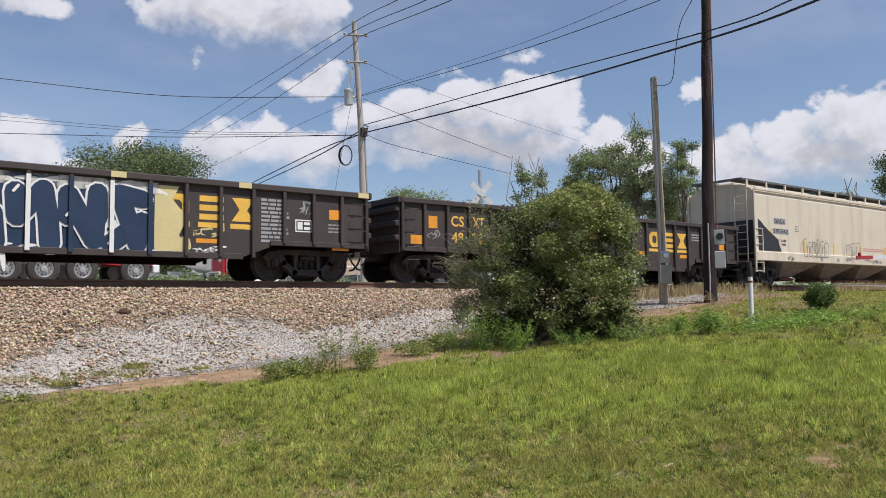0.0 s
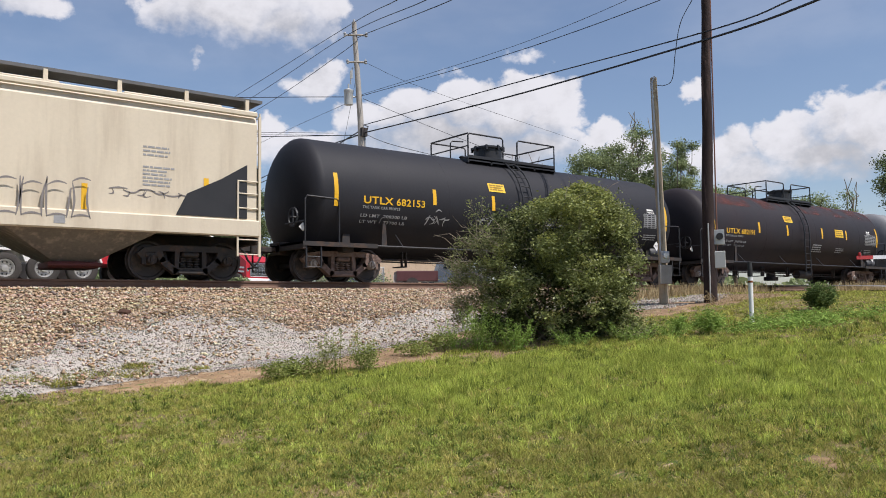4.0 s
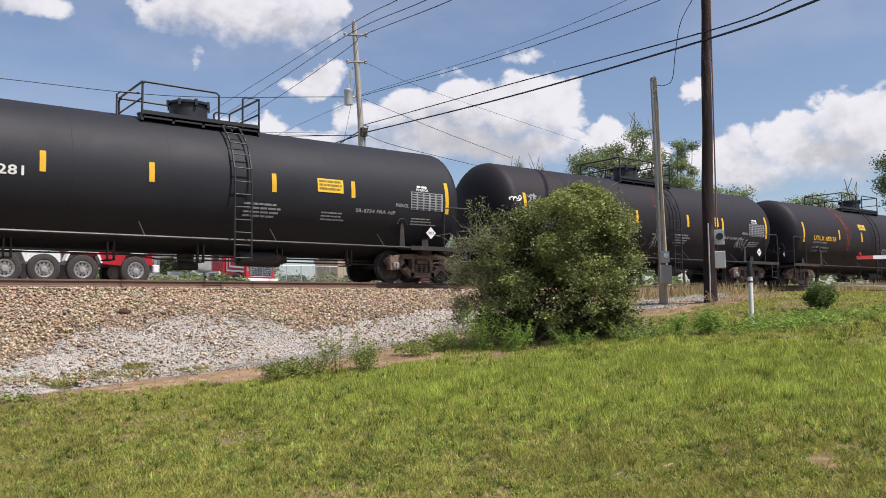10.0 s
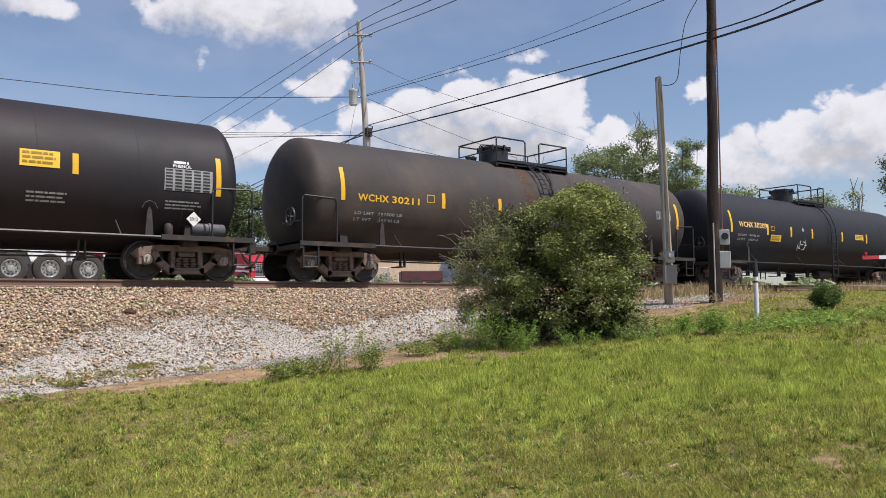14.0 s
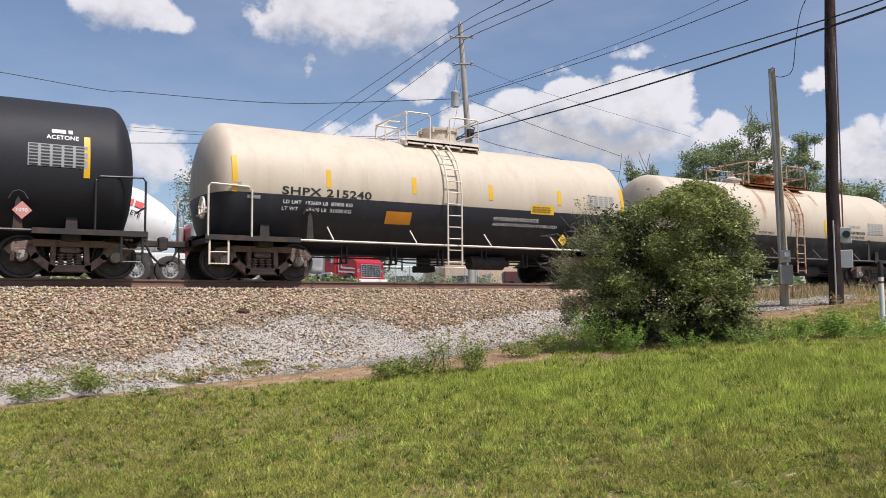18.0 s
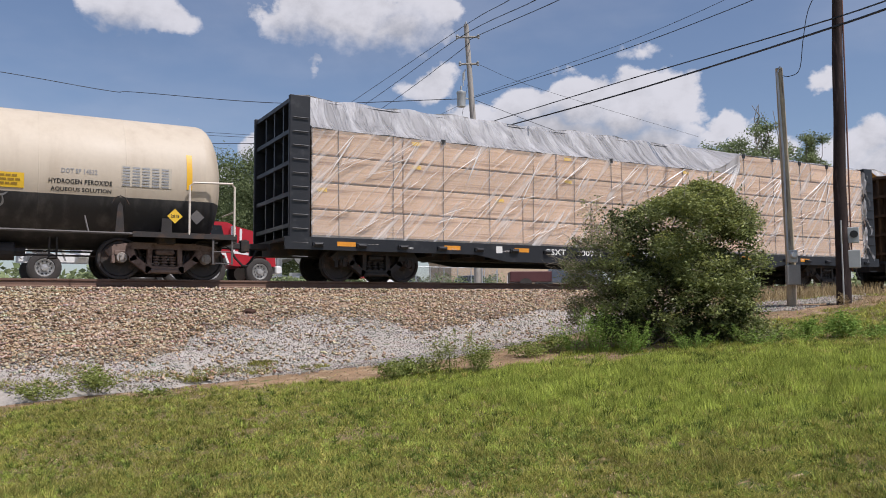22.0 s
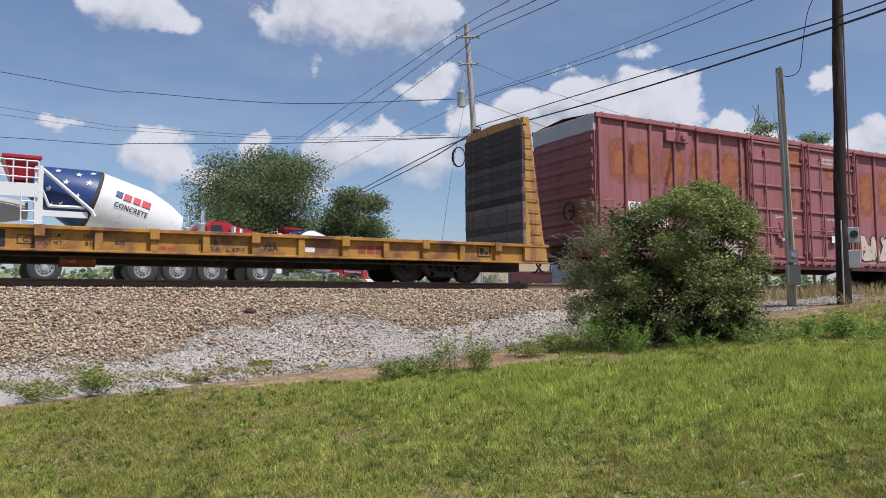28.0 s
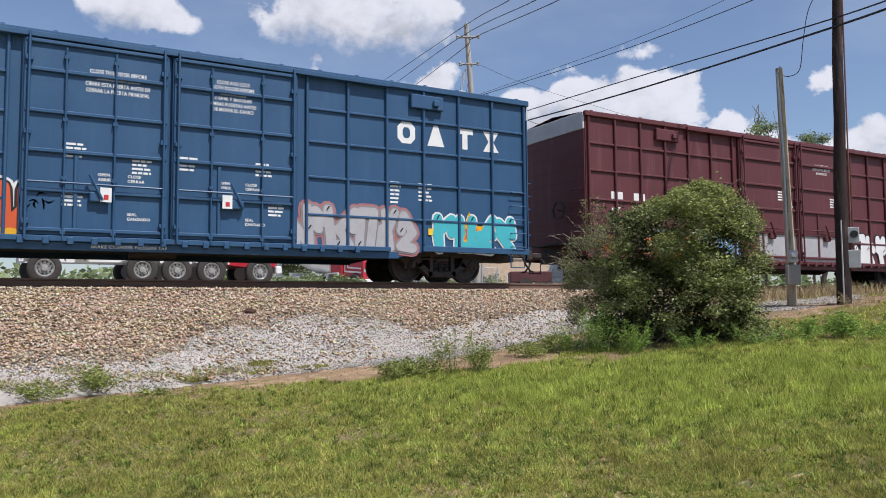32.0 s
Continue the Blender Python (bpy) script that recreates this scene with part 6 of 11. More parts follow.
Y = rng.uniform(13.8, 16.6, 9000)
ok = (bed_z(Y) > lawn(X, Y)) & (uneven(X, Y, 1.2, 4) + (Y - 15.2) * 0.12 > rng.uniform(0.3, 0.7, len(X)))
X, Y = X[ok], Y[ok]
stones("scattered_stones", "loose brown stones on the gravel", np.stack([X, Y, bed_z(Y) + 0.05], -1), rng.uniform(0.03, 0.055, len(X)), M_STONE, 7)


rng = np.random.default_rng(24)
q, rr = rng.random(7000) * math.tau, np.sqrt(rng.random(7000))
X, Y = 19.2 + 3.2 * rr * np.cos(q) + 0.3 * rng.normal(size=7000), 13.9 + 1.2 * rr * np.sin(q) + 0.35 * (3.2 * rr * np.cos(q))
ok = (uneven(X, Y, 0.8, 27) > 0.42) & (np.hypot(X - 17.62, Y - 13.18) > 0.2) & (np.hypot(X - 17.88, Y - 11.94) > 0.25)
X, Y = X[ok], Y[ok]
stones("pale_stone_spill", "pale grey stones spilled round the poles", np.stack([X, Y, np.maximum(lawn(X, Y), ground_z(X, Y)) + 0.012], -1), rng.uniform(0.015, 0.045, len(X)), M_CHIP, 25)
bm = bmesh.new()
bmesh.ops.create_icosphere(bm, subdivisions=2, radius=0.1)
rs = random.Random(3)
for v in bm.verts:
    v.co = Vector((v.co.x * 1.3, v.co.y, v.co.z * 0.55)) * rs.uniform(0.8, 1.15)
solo("dark_clod", bm, mat("dark_clod_earth", (0.07, 0.04, 0.03), 0.95, 0, 0.3, 6, 30, 0.5), "dark brown clod lying on the ballast", "clod", at=pose(4.7, 16.42, float(bed_z(16.42)) + 0.06, 20, 0, 15))
bm = bmesh.new()
rows_ = [[bm.verts.new((-0.13 + 0.26 * i / 5 + rs.uniform(-0.012, 0.012), -0.05 + 0.1 * j / 2, 0.02 * math.sin(i * 1.4 + j) + 0.03)) for j in range(3)] for i in range(6)]
for a, b in zip(rows_, rows_[1:]):
    for j in range(2):
        bm.faces.new((a[j], b[j], b[j + 1], a[j + 1]))
bmesh.ops.solidify(bm, geom=bm.faces[:], thickness=0.006)
solo("plastic_scrap", bm, mat("dirty_white_plastic", (0.66, 0.55, 0.5), 0.6, 0, 0.12, 8), "crumpled whitish scrap of plastic on soil", "litter", at=pose(5.15, 14.1, float(max(bed_z(14.1), lawn(5.15, 14.1))) + 0.03, 12, 0, 25))
bm = bmesh.new()
tube(bm, [(-0.22, 0, 0.02), (-0.05, 0.02, 0.035), (0.1, -0.01, 0.03), (0.24, 0.02, 0.015)], [0.012, 0.014, 0.012, 0.006], 7)
solo("dead_stick", bm, mat("bleached_stick", (0.4, 0.33, 0.25), 0.9, 0, 0.2, 6), "grey dead stick lying on the gravel", "stick", at=pose(6.5, 15.35, float(bed_z(15.35)) + 0.05, 0, 0, 20))


# worn spots: centre and half sizes
SPOTS = [(5.23, 3.89, 0.3, 0.12), (4.7, 4.05, 0.22, 0.1), (6.2, 3.1, 0.42, 0.2), (6.05, 2.92, 0.25, 0.2), (4.8, 3.86, 0.15, 0.1), (2.67, 12.2, 0.5, 0.25), (4.6, 5.3, 0.3, 0.12), (5.9, 4.6, 0.35, 0.12), (3.0, 6.0, 0.2, 0.15), (1.9, 8.0, 0.3, 0.2)]


def bare(X, Y):
    """How bare the ground is: above 0 it is soil."""
    w = (uneven(X, Y, 1.3) - 0.5) * 1.5
    toe = (Y - np.interp(X, SOIL_X, SOIL_Y)) * 0.45 - 0.06 + w * 1.0
    toe = np.where((Y > 10) & (X < 13), toe, -1)
    poles = 1 - np.hypot((X - 17.6) / 4.2, (Y - 12.9) / 1.9) + w * 0.8
    bush_ = 1 - np.hypot((X - 11.4) / 2.2, (Y - 12.2) / 1.0) + w * 0.6
    out = np.maximum(np.maximum(toe, poles), bush_)
    for cx, cy, a, b in SPOTS:
        out = np.maximum(out, 0.3 - 0.5 * np.hypot((X - cx) / a, (Y - cy) / b) + (uneven(X, Y, 0.25, 7) - 0.5) * 1.6)
    return out


rng = np.random.default_rng(14)
X = rng.uniform(-1, 24, 34000)
Y = rng.uniform(9.5, 15.5, 34000)
ok = (bare(X, Y) > rng.normal(0.05, 0.06, len(X))) & (Y < gravel_foot(X, Y)) & (rng.random(len(X)) < 0.15 + uneven(X, Y, 0.5, 8))
X, Y = X[ok], Y[ok]
stones("soil_litter", "brown crumbs and small stones on bare soil", np.stack([X, Y, lawn(X, Y) + 0.006], -1), rng.uniform(0.006, 0.02, len(X)), stone_mat("soil_crumb", [(0.14, 0.09, 0.055), (0.34, 0.25, 0.16), (0.5, 0.4, 0.28), (0.22, 0.13, 0.08), (0.1, 0.085, 0.05)]), 15)


def soil_z(X, Y):
    return lawn(X, Y) + np.clip(bare(X, Y) * 0.2 - 0.012, -0.12, 0.006)


sheet("bare_soil", np.arange(-8, 26, 0.14), np.arange(2.4, 16, 0.14), soil_z, M_DIRT, "bare brown soil beside the gravel")


def blades(name, label, n, material, seed, az=(-3, 69), d=(3.9, 34), style="short"):
    rng = np.random.default_rng(seed)
    a = np.radians(rng.uniform(*az, n))
    r = d[0] * (d[1] / d[0]) ** rng.random(n)
    x, y = r * np.sin(a), r * np.cos(a)
    thick = 0.5 * uneven(x, y, 0.6, 3) + 0.5 * np.clip((uneven(x, y, 0.2, 23) - 0.5) * 1.8 + 0.5, 0, 1)
    lush = np.clip((np.degrees(a) - 14) / 22, 0, 1) * np.clip((r - 6.4 - 2.4 * uneven(x, y, 2.2, 6)) / 2.4, 0, 1) * np.clip((16.5 - r) / 3.5, 0, 1)
    lush = np.maximum(lush, np.clip((uneven(x, y, 1.3, 9) - 0.5) * 4, 0, 1) * 0.4)
    ok = bare(x, y) < rng.normal(-0.02, 0.17, n)
    ok &= (bed_z(y) < lawn(x, y) - 0.02) & (y < gravel_foot(x, y) + 0.1)
    ok &= (y < 16.2) & ~((x > 25.6) & (x < 33.2) & (y > 8))
    u = rng.random(n)
    if style == "lush":
        ok &= u < lush * np.clip((thick - 0.25) * 2.6, 0.06, 1)
    elif style == "dry":
        ok &= u < (1 - 0.75 * lush) * (1.3 - 1.6 * thick)
    else:
        ok &= u < (1 - 0.6 * lush) * np.clip((thick - 0.22) * 2.6, 0.08, 1)
    x, y, r, thick, lush = x[ok], y[ok], r[ok], thick[ok], lush[ok]
    m = len(x)
    one = rng.random(m)
    tuft = np.clip(uneven(x, y, 0.34, 31) * 2.4 - 0.55, 0.1, 1.4)
    if style == "lush":
        h = 0.028 + (0.035 + 0.12 * one ** 1.6) * lush * tuft
    else:
        h = 0.012 + 0.02 * one + 0.05 * tuft * one
    w = (0.0016 + 0.0004 * r) * (0.5 + 1.0 * rng.random(m))
    t = rng.random(m) * math.tau
    base = np.stack([x, y, lawn(x, y) - 0.004], -1)
    side = np.stack([np.cos(t), np.sin(t), np.zeros(m)], -1) * w[:, None]
    q, e = rng.random(m) * math.tau, h * (0.15 + rng.random(m) ** 1.5 * 0.9) * {"dry": 2.2, "lush": 0.95}.get(style, 1.9)
    tip = np.stack([np.cos(q) * e, np.sin(q) * e, h * (0.5 if style == "dry" else 1.0)], -1)
    v = np.stack([base - side, base + side, base + tip], 1)
    return tagged(new(name, soup(v, 4, material)), label, kind="stuff")


blades("lawn_grass", "short uneven olive green lawn grass", 860000, M_GRASS, 11)
blades("tall_grass", "taller bright green grass in the lawn", 1200000, M_LUSH, 13, d=(5.0, 22), style="lush")
blades("near_lawn_grass", "short lawn grass underfoot", 45000, M_GRASS, 16, az=(-180, 180), d=(0.4, 9))
blades("dry_lawn_grass", "dry straw-coloured grass in the lawn", 280000, M_DRYGRASS, 12, style="dry")


def tufts(name, label, n, material, seed):
    """Clumps of grass: each a fan of blades from one crown."""
    rng = np.random.default_rng(seed)
    a = np.radians(rng.uniform(-3, 69, n))
    r = 3.9 * (19 / 3.9) ** rng.random(n)
    x, y = r * np.sin(a), r * np.cos(a)
    ok = (bare(x, y) < -0.02) & (bed_z(y) < lawn(x, y) - 0.02) & (y < gravel_foot(x, y)) & (rng.random(n) < 0.25 + uneven(x, y, 0.9, 41))
    x, y, r, a = x[ok], y[ok], r[ok], a[ok]
    lush = np.clip((np.degrees(a) - 10) / 22, 0, 1) * np.clip((r - 6.0) / 3, 0, 1)
    k = 26
    m = len(x)
    big = (0.035 + 0.045 * rng.random(m) ** 2 + 0.07 * lush * rng.random(m))[:, None]
    t = rng.random((m, k)) * math.tau
    q = rng.random((m, k))
    o = np.stack([x[:, None] + np.cos(t) * big * 0.35 * q, y[:, None] + np.sin(t) * big * 0.35 * q, np.broadcast_to(lawn(x, y)[:, None] - 0.004, (m, k))], -1)
    e = t + rng.normal(0, 0.5, (m, k))
    out = big * (0.25 + 0.85 * rng.random((m, k)))
    tip = np.stack([np.cos(e) * out, np.sin(e) * out, big * (0.45 + 0.75 * rng.random((m, k)))], -1)
    w = ((0.0018 + 0.00042 * r)[:, None] * (0.6 + 0.8 * rng.random((m, k))))[..., None]
    side = np.stack([-np.sin(e), np.cos(e), 0 * e], -1) * w
    v = np.stack([o - side, o + side, o + tip], 2).reshape(-1, 3, 3)
    return tagged(new(name, soup(v, 4, material)), label, kind="stuff")


def ground_leaves(name, label, n, material, seed):
    """Small broad leaves of low weeds among the grass, in patches."""
    rng = np.random.default_rng(seed)
    a = np.radians(rng.uniform(-3, 69, n))
    r = 3.9 * (18 / 3.9) ** rng.random(n)
    x, y = r * np.sin(a), r * np.cos(a)
    ok = (rng.random(n) < np.clip((uneven(x, y, 0.5, 13) - 0.5) * 4, 0.12, 0.7)) & (bare(x, y) < -0.05) & (bed_z(y) < lawn(x, y) - 0.02)
    x, y = x[ok], y[ok]
    P = np.stack([x, y, lawn(x, y) + rng.uniform(0.005, 0.06, len(x))], -1)
    return tagged(new(name, soup(leaf_soup(P, 0.022, rng, 0.5, 0.5), 4, material)), label, kind="stuff")


# ---- plants ----
def leaf_soup(P, size, rng, flat=0.5, ratio=0.55):
    n = len(P)
    t = rng.random(n) * math.tau
    ph = rng.normal(0, flat, n)
    u = np.stack([np.cos(t) * np.cos(ph), np.sin(t) * np.cos(ph), np.sin(ph)], -1)
    w = rng.normal(0, 1, (n, 3))
    v = np.cross(u, w)
    v /= np.linalg.norm(v, axis=1)[:, None] + 1e-9
    L = size * (0.6 + 0.8 * rng.random(n))
    u, v = u * L[:, None], v * (L * ratio)[:, None]
    return np.stack([P - u * 0.5, P + v * 0.5, P + u * 0.5, P - v * 0.5], 1)


def in_blobs(blobs, n, rng, shell=0.45):
    """Points in ellipsoids (x, y, z, rx, ry, rz), denser to the outside."""
    vol = np.array([b[3] * b[4] * b[5] for b in blobs])
    k = rng.choice(len(blobs), n, p=vol ** 0.7 / (vol ** 0.7).sum())
    b = np.array(blobs)[k]
    d = rng.normal(0, 1, (n, 3))
    d /= np.linalg.norm(d, axis=1)[:, None]
    d *= (rng.random(n) ** shell)[:, None] * (0.9 + 0.25 * rng.random((n, 1)))
    return b[:, :3] + d * b[:, 3:]


M_BARK = mat("grey_brown_bark", (0.12, 0.095, 0.075), 0.95, 0, 0.3, 3, 25, 0.6)
M_TWIG = mat("pale_twig_bark", (0.27, 0.23, 0.18), 0.9, 0, 0.2, 5, 30, 0.2)
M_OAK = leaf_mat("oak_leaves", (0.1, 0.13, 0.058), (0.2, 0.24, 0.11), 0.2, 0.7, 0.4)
# far foliage: distance haze is put into this paler leaf colour
M_OAK2 = leaf_mat("hazed_far_tree_leaves", (0.13, 0.17, 0.08), (0.33, 0.38, 0.19), 0.3, 0.5, 0.4)
M_BUSH = leaf_mat("bush_leaves", (0.105, 0.13, 0.045), (0.34, 0.37, 0.13), 0.2, 3.0, 0.55, 0.45)
M_BUSHY = leaf_mat("sunlit_bush_leaves", (0.16, 0.19, 0.05), (0.4, 0.41, 0.12), 0.4, 2.5, 0.4, 0.45)
M_WEED = leaf_mat("weed_leaves", (0.15, 0.19, 0.05), (0.35, 0.38, 0.12), 0.35)
M_FERN = leaf_mat("ferny_weed_leaves", (0.15, 0.24, 0.05), (0.36, 0.5, 0.12), 0.35)
M_WEEDLOW = leaf_mat("low_weed_leaves", (0.09, 0.14, 0.03), (0.34, 0.4, 0.09), 0.3)


def limb(bm, p, q, r0, r1, rng, n=5, wob=0.08):
    p, q = np.array(p, float), np.array(q, float)
    L = np.linalg.norm(q - p)
    pts = [p + (q - p) * i / n + (rng.normal(0, wob * L * 0.35, 3) if 0 < i < n else 0) for i in range(n + 1)]
    tube(bm, [tuple(a) for a in pts], [r0 + (r1 - r0) * i / n for i in range(n + 1)], 7)


def tree(x, y, z0, top, width, label, seed, leaves, material, size=0.32, low=0.3, nb=14, name="tree", gap=1.0, bare=0):
    rng = np.random.default_rng(seed)
    ob = thing(name, label, "tree", pose(x, y, z0), "trees beyond the track")
    h = top - z0
    blobs = []
    for i in range(nb):
        a = rng.random() * math.tau
        f = rng.random()
        zz = h * (low + (1 - low) * (0.1 + 0.78 * f))
        span = math.sqrt(max(0.05, 1 - ((zz / h - (low + 0.36 * (1 - low))) / (0.75 * (1 - low))) ** 2))
        rr = width / 2 * span * math.sqrt(rng.random()) * 0.78
        s = width * rng.uniform(0.11, 0.2) * gap
        blobs.append((rr * math.cos(a), rr * math.sin(a), zz, s, s, s * rng.uniform(0.36, 0.66)))
    blobs.append((0, 0, h * 0.92, width * 0.13, width * 0.13, h * 0.075))
    bm = bmesh.new()
    limb(bm, (0, 0, -0.3), (width * 0.02, 0, h * 0.55), width * 0.035, width * 0.02, rng)
    limb(bm, (width * 0.02, 0, h * 0.55), (0, 0, h * 0.9), width * 0.02, width * 0.006, rng)
    part("trunk", bm, M_BARK, ob, smooth=True)
    for b in blobs[:9]:
        bm = bmesh.new()
        limb(bm, (0, 0, h * rng.uniform(0.22, 0.5)), b[:3], width * 0.016, width * 0.005, rng)
        part("limb", bm, M_BARK, ob, smooth=True)
    for i in range(bare):
        bm = bmesh.new()
        b = blobs[rng.integers(len(blobs))]
        limb(bm, b[:3], (b[0] + rng.normal(0, 0.6), b[1], h + rng.uniform(0.1, 0.9)), 0.07, 0.025, rng, 4, 0.2)
        part("dead_branch", bm, M_TWIG, ob)
    P = in_blobs(blobs, leaves, rng)
    P += rng.normal(0, 0.12 + size * 0.3, P.shape)
    part("crown", soup(leaf_soup(P, size, rng), 4, material), None, ob)
    return ob


def polar(az, d):
    return d * math.sin(radians(az)), d * math.cos(radians(az))


# azimuth, distance, elevation of the top, width (degrees), thousands of leaves, blobs
TREES = [(16.6, 55, 11.5, 10.4, 80, 70), (23.2, 56, 8.7, 6.0, 38, 36), (35.8, 80, 8.4, 4.6, 22, 26), (40.2, 84, 7.6, 3.6, 12, 18), (43.4, 76, 10.2, 1.6, 4.5, 9), (45.0, 78, 9.9, 1.7, 4.5, 9),
         (48.2, 78, 11.2, 3.2, 22, 22), (50.4, 80, 11.6, 3.4, 17, 20), (51.7, 77, 12.7, 2.4, 9, 12), (53.2, 76, 10.9, 2.8, 13, 15), (55.2, 82, 8.8, 4.4, 20, 22), (58.0, 84, 7.9, 3.0, 10, 16),
         (62.8, 84, 7.1, 3.0, 11, 16), (65.0, 88, 7.3, 1.6, 1.6, 8), (68.6, 62, 9.7, 5.8, 34, 36), (73.0, 64, 9.6, 5.0, 12, 20)]
for i, (az, d, el, wide, n, nb) in enumerate(TREES):
    x, y = polar(az, d)
    near = d < 70
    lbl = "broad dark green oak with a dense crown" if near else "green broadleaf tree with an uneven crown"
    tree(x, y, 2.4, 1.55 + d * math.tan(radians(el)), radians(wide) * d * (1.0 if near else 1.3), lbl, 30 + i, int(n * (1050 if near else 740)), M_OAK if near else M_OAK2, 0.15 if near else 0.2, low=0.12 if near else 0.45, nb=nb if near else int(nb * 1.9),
         gap=1.22 if near else 1.2, bare=0 if n > 9 else 5)
x, y = polar(54.7, 74)
tree(x, y, 2.4, 1.55 + 74 * math.tan(radians(11.25)), 3.6, "tall thin pine with a tufted top", 60, 5000, M_OAK2, 0.17, low=0.66, nb=9, name="pine_tree")

# distant woods close the view
rng = np.random.default_rng(77)
n = 16000
a = np.radians(rng.uniform(-30, 110, n))
r = rng.uniform(150, 190, n)
hh = 5.5 + 2.2 * np.sin(a * 23) + 1.4 * np.sin(a * 57 + 1)
P = np.stack([r * np.sin(a), r * np.cos(a), 2.0 + hh * rng.random(n) ** 0.7], -1)
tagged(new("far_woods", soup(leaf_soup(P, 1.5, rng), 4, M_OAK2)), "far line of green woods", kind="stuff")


# the large bush before the track
def big_bush():
    rng = np.random.default_rng(8)
    cx, cy = 11.55, 11.3
    z0 = float(lawn(cx, cy))
    ob = thing("bush", "large leafy green bush with sparse twigs", "bush", pose(cx, cy, z0))
    # u runs across the bush, v through it
    ca, sa_ = math.cos(radians(45.5)), math.sin(radians(45.5))

    def at(u, v, z):
        return np.array([u * ca + v * sa_, -u * sa_ + v * ca, z])
    # outline of the crown by height: from, to
    hz = [0.0, 0.46, 0.92, 1.28, 1.6, 2.1, 2.38, 2.6, 2.82, 3.1]
    left = [-1.95, -2.1, -2.15, -2.25, -2.25, -2.1, -1.75, -1.05, -0.2, 0.35]
    right = [2.0, 2.0, 1.6, 1.75, 1.9, 1.8, 1.65, 1.55, 1.3, 0.8]

    def spray(n, dense, seed):
        """Leaf-bearing twig ends: place, spread and slope, kept inside the outline."""
        r = np.random.default_rng(seed)
        out = []
        while len(out) < n:
            s_ = r.uniform(0.1, 0.3) if dense else r.uniform(0.14, 0.28)
            z = 3.02 * r.random() ** 0.9
            a, b = np.interp(z + s_ * 0.5, hz, left) + s_ * 0.8, np.interp(z + s_ * 0.5, hz, right) - s_ * 0.8
            if b < a:
                continue
            u = r.uniform(a, b)
            if dense != (u > -1.05 + r.normal(0, 0.12)):
                continue
            f = (u - (a + b) / 2) / max(0.2, (b - a) / 2)
            dep = 1.35 * min(1.0, (b - a) / 2.6 + 0.15) * math.sqrt(max(0.04, 1 - f * f))
            v = -dep + 2 * dep * r.random() ** 1.7
            # hollows between the boughs
            if v < 0 and drift(u + 9, z * 1.3, 0.42, 5) > 0.56:
                continue
            out.append((*at(u, v, z), s_, s_, s_ * r.uniform(0.4, 0.65)))
        return out
    boughs = spray(360, True, 81)
    P = in_blobs(boughs, 54000, rng, 0.42)
    P += rng.normal(0, 0.035, P.shape) * (1 + 2.5 * (rng.random((len(P), 1)) < 0.12))
    P = P[P[:, 2] > 0.02]
    part("dense_foliage", soup(leaf_soup(P, 0.058, rng, 0.45, 0.45), 4, M_BUSH), None, ob)
    # leaves on the outside and the top, sunlit highlights put into their lighter colour
    tips = [b for b in boughs if rng.random() < np.clip((b[2] - 0.9) / 2.4, 0.08, 0.75)]
    P = in_blobs(tips, 15000, rng, 0.1)
    k = rng.random(len(P)) < np.clip(P[:, 2] / 2.6, 0.2, 1)
    P = P[k] + np.array([-0.02, -0.03, 0.06])
    part("young_leaves", soup(leaf_soup(P, 0.058, rng, 0.4, 0.45), 4, M_BUSHY), None, ob, "light yellow-green leaves, sunlight in their colour")
    # leaves in the heart, its shade put into their dark colour
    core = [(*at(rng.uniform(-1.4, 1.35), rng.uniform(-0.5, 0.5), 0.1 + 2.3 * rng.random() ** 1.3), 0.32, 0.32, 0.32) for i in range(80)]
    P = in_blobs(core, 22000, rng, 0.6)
    part("inner_foliage", soup(leaf_soup(P[P[:, 2] > 0], 0.07, rng), 4, leaf_mat("shaded_bush_leaves", (0.045, 0.06, 0.027), (0.13, 0.15, 0.06), 0.15, 3.0, 0.4)), None, ob, "dark leaves in the heart, shade in their colour")
    side = spray(90, False, 82)
    P = in_blobs(side, 10500, rng, 0.5)
    P = P[P[:, 2] > 0.02]
    part("sparse_foliage", soup(leaf_soup(P, 0.05, rng, 0.5, 0.4), 4, leaf_mat("pale_sparse_leaves", (0.1, 0.12, 0.05), (0.27, 0.28, 0.13), 0.3, 3.0, 0.4)), None, ob, "thin pale leaves on bare twigs")
    for i in range(22):
        b = (side if i % 2 else boughs)[rng.integers(90)]
        bm = bmesh.new()
        limb(bm, (rng.normal(-0.2, 0.4), rng.normal(0, 0.3), -0.05), np.array(b[:3]), 0.02, 0.005, rng, 6)
        part("branch", bm, M_BARK, ob, smooth=True)
    for i in range(170):
        pale = i < 110
        b = side[rng.integers(len(side))] if pale else boughs[rng.integers(len(boughs))]
        s = np.array(b[:3])
        way = at(rng.normal(-0.22 if pale else 0.1, 0.16), rng.normal(-0.1, 0.14), rng.uniform(0.02, 0.34))
        bm = bmesh.new()
        limb(bm, s - way * 0.5, s + way * 1.2, 0.007, 0.0025, rng, 4, 0.15)
        part("twig", bm, M_TWIG, ob)
    # whips that stand over the thin side
    for u, z in ((-1.62, 2.85), (-1.38, 2.92), (-1.5, 2.6), (-0.6, 2.75), (1.25, 2.95)):
        e = at(u, -0.1, z)
        bm = bmesh.new()
        limb(bm, at(u * 0.9, -0.05, 1.9), e, 0.009, 0.003, rng, 6, 0.1)
        part("whip", bm, M_TWIG, ob)
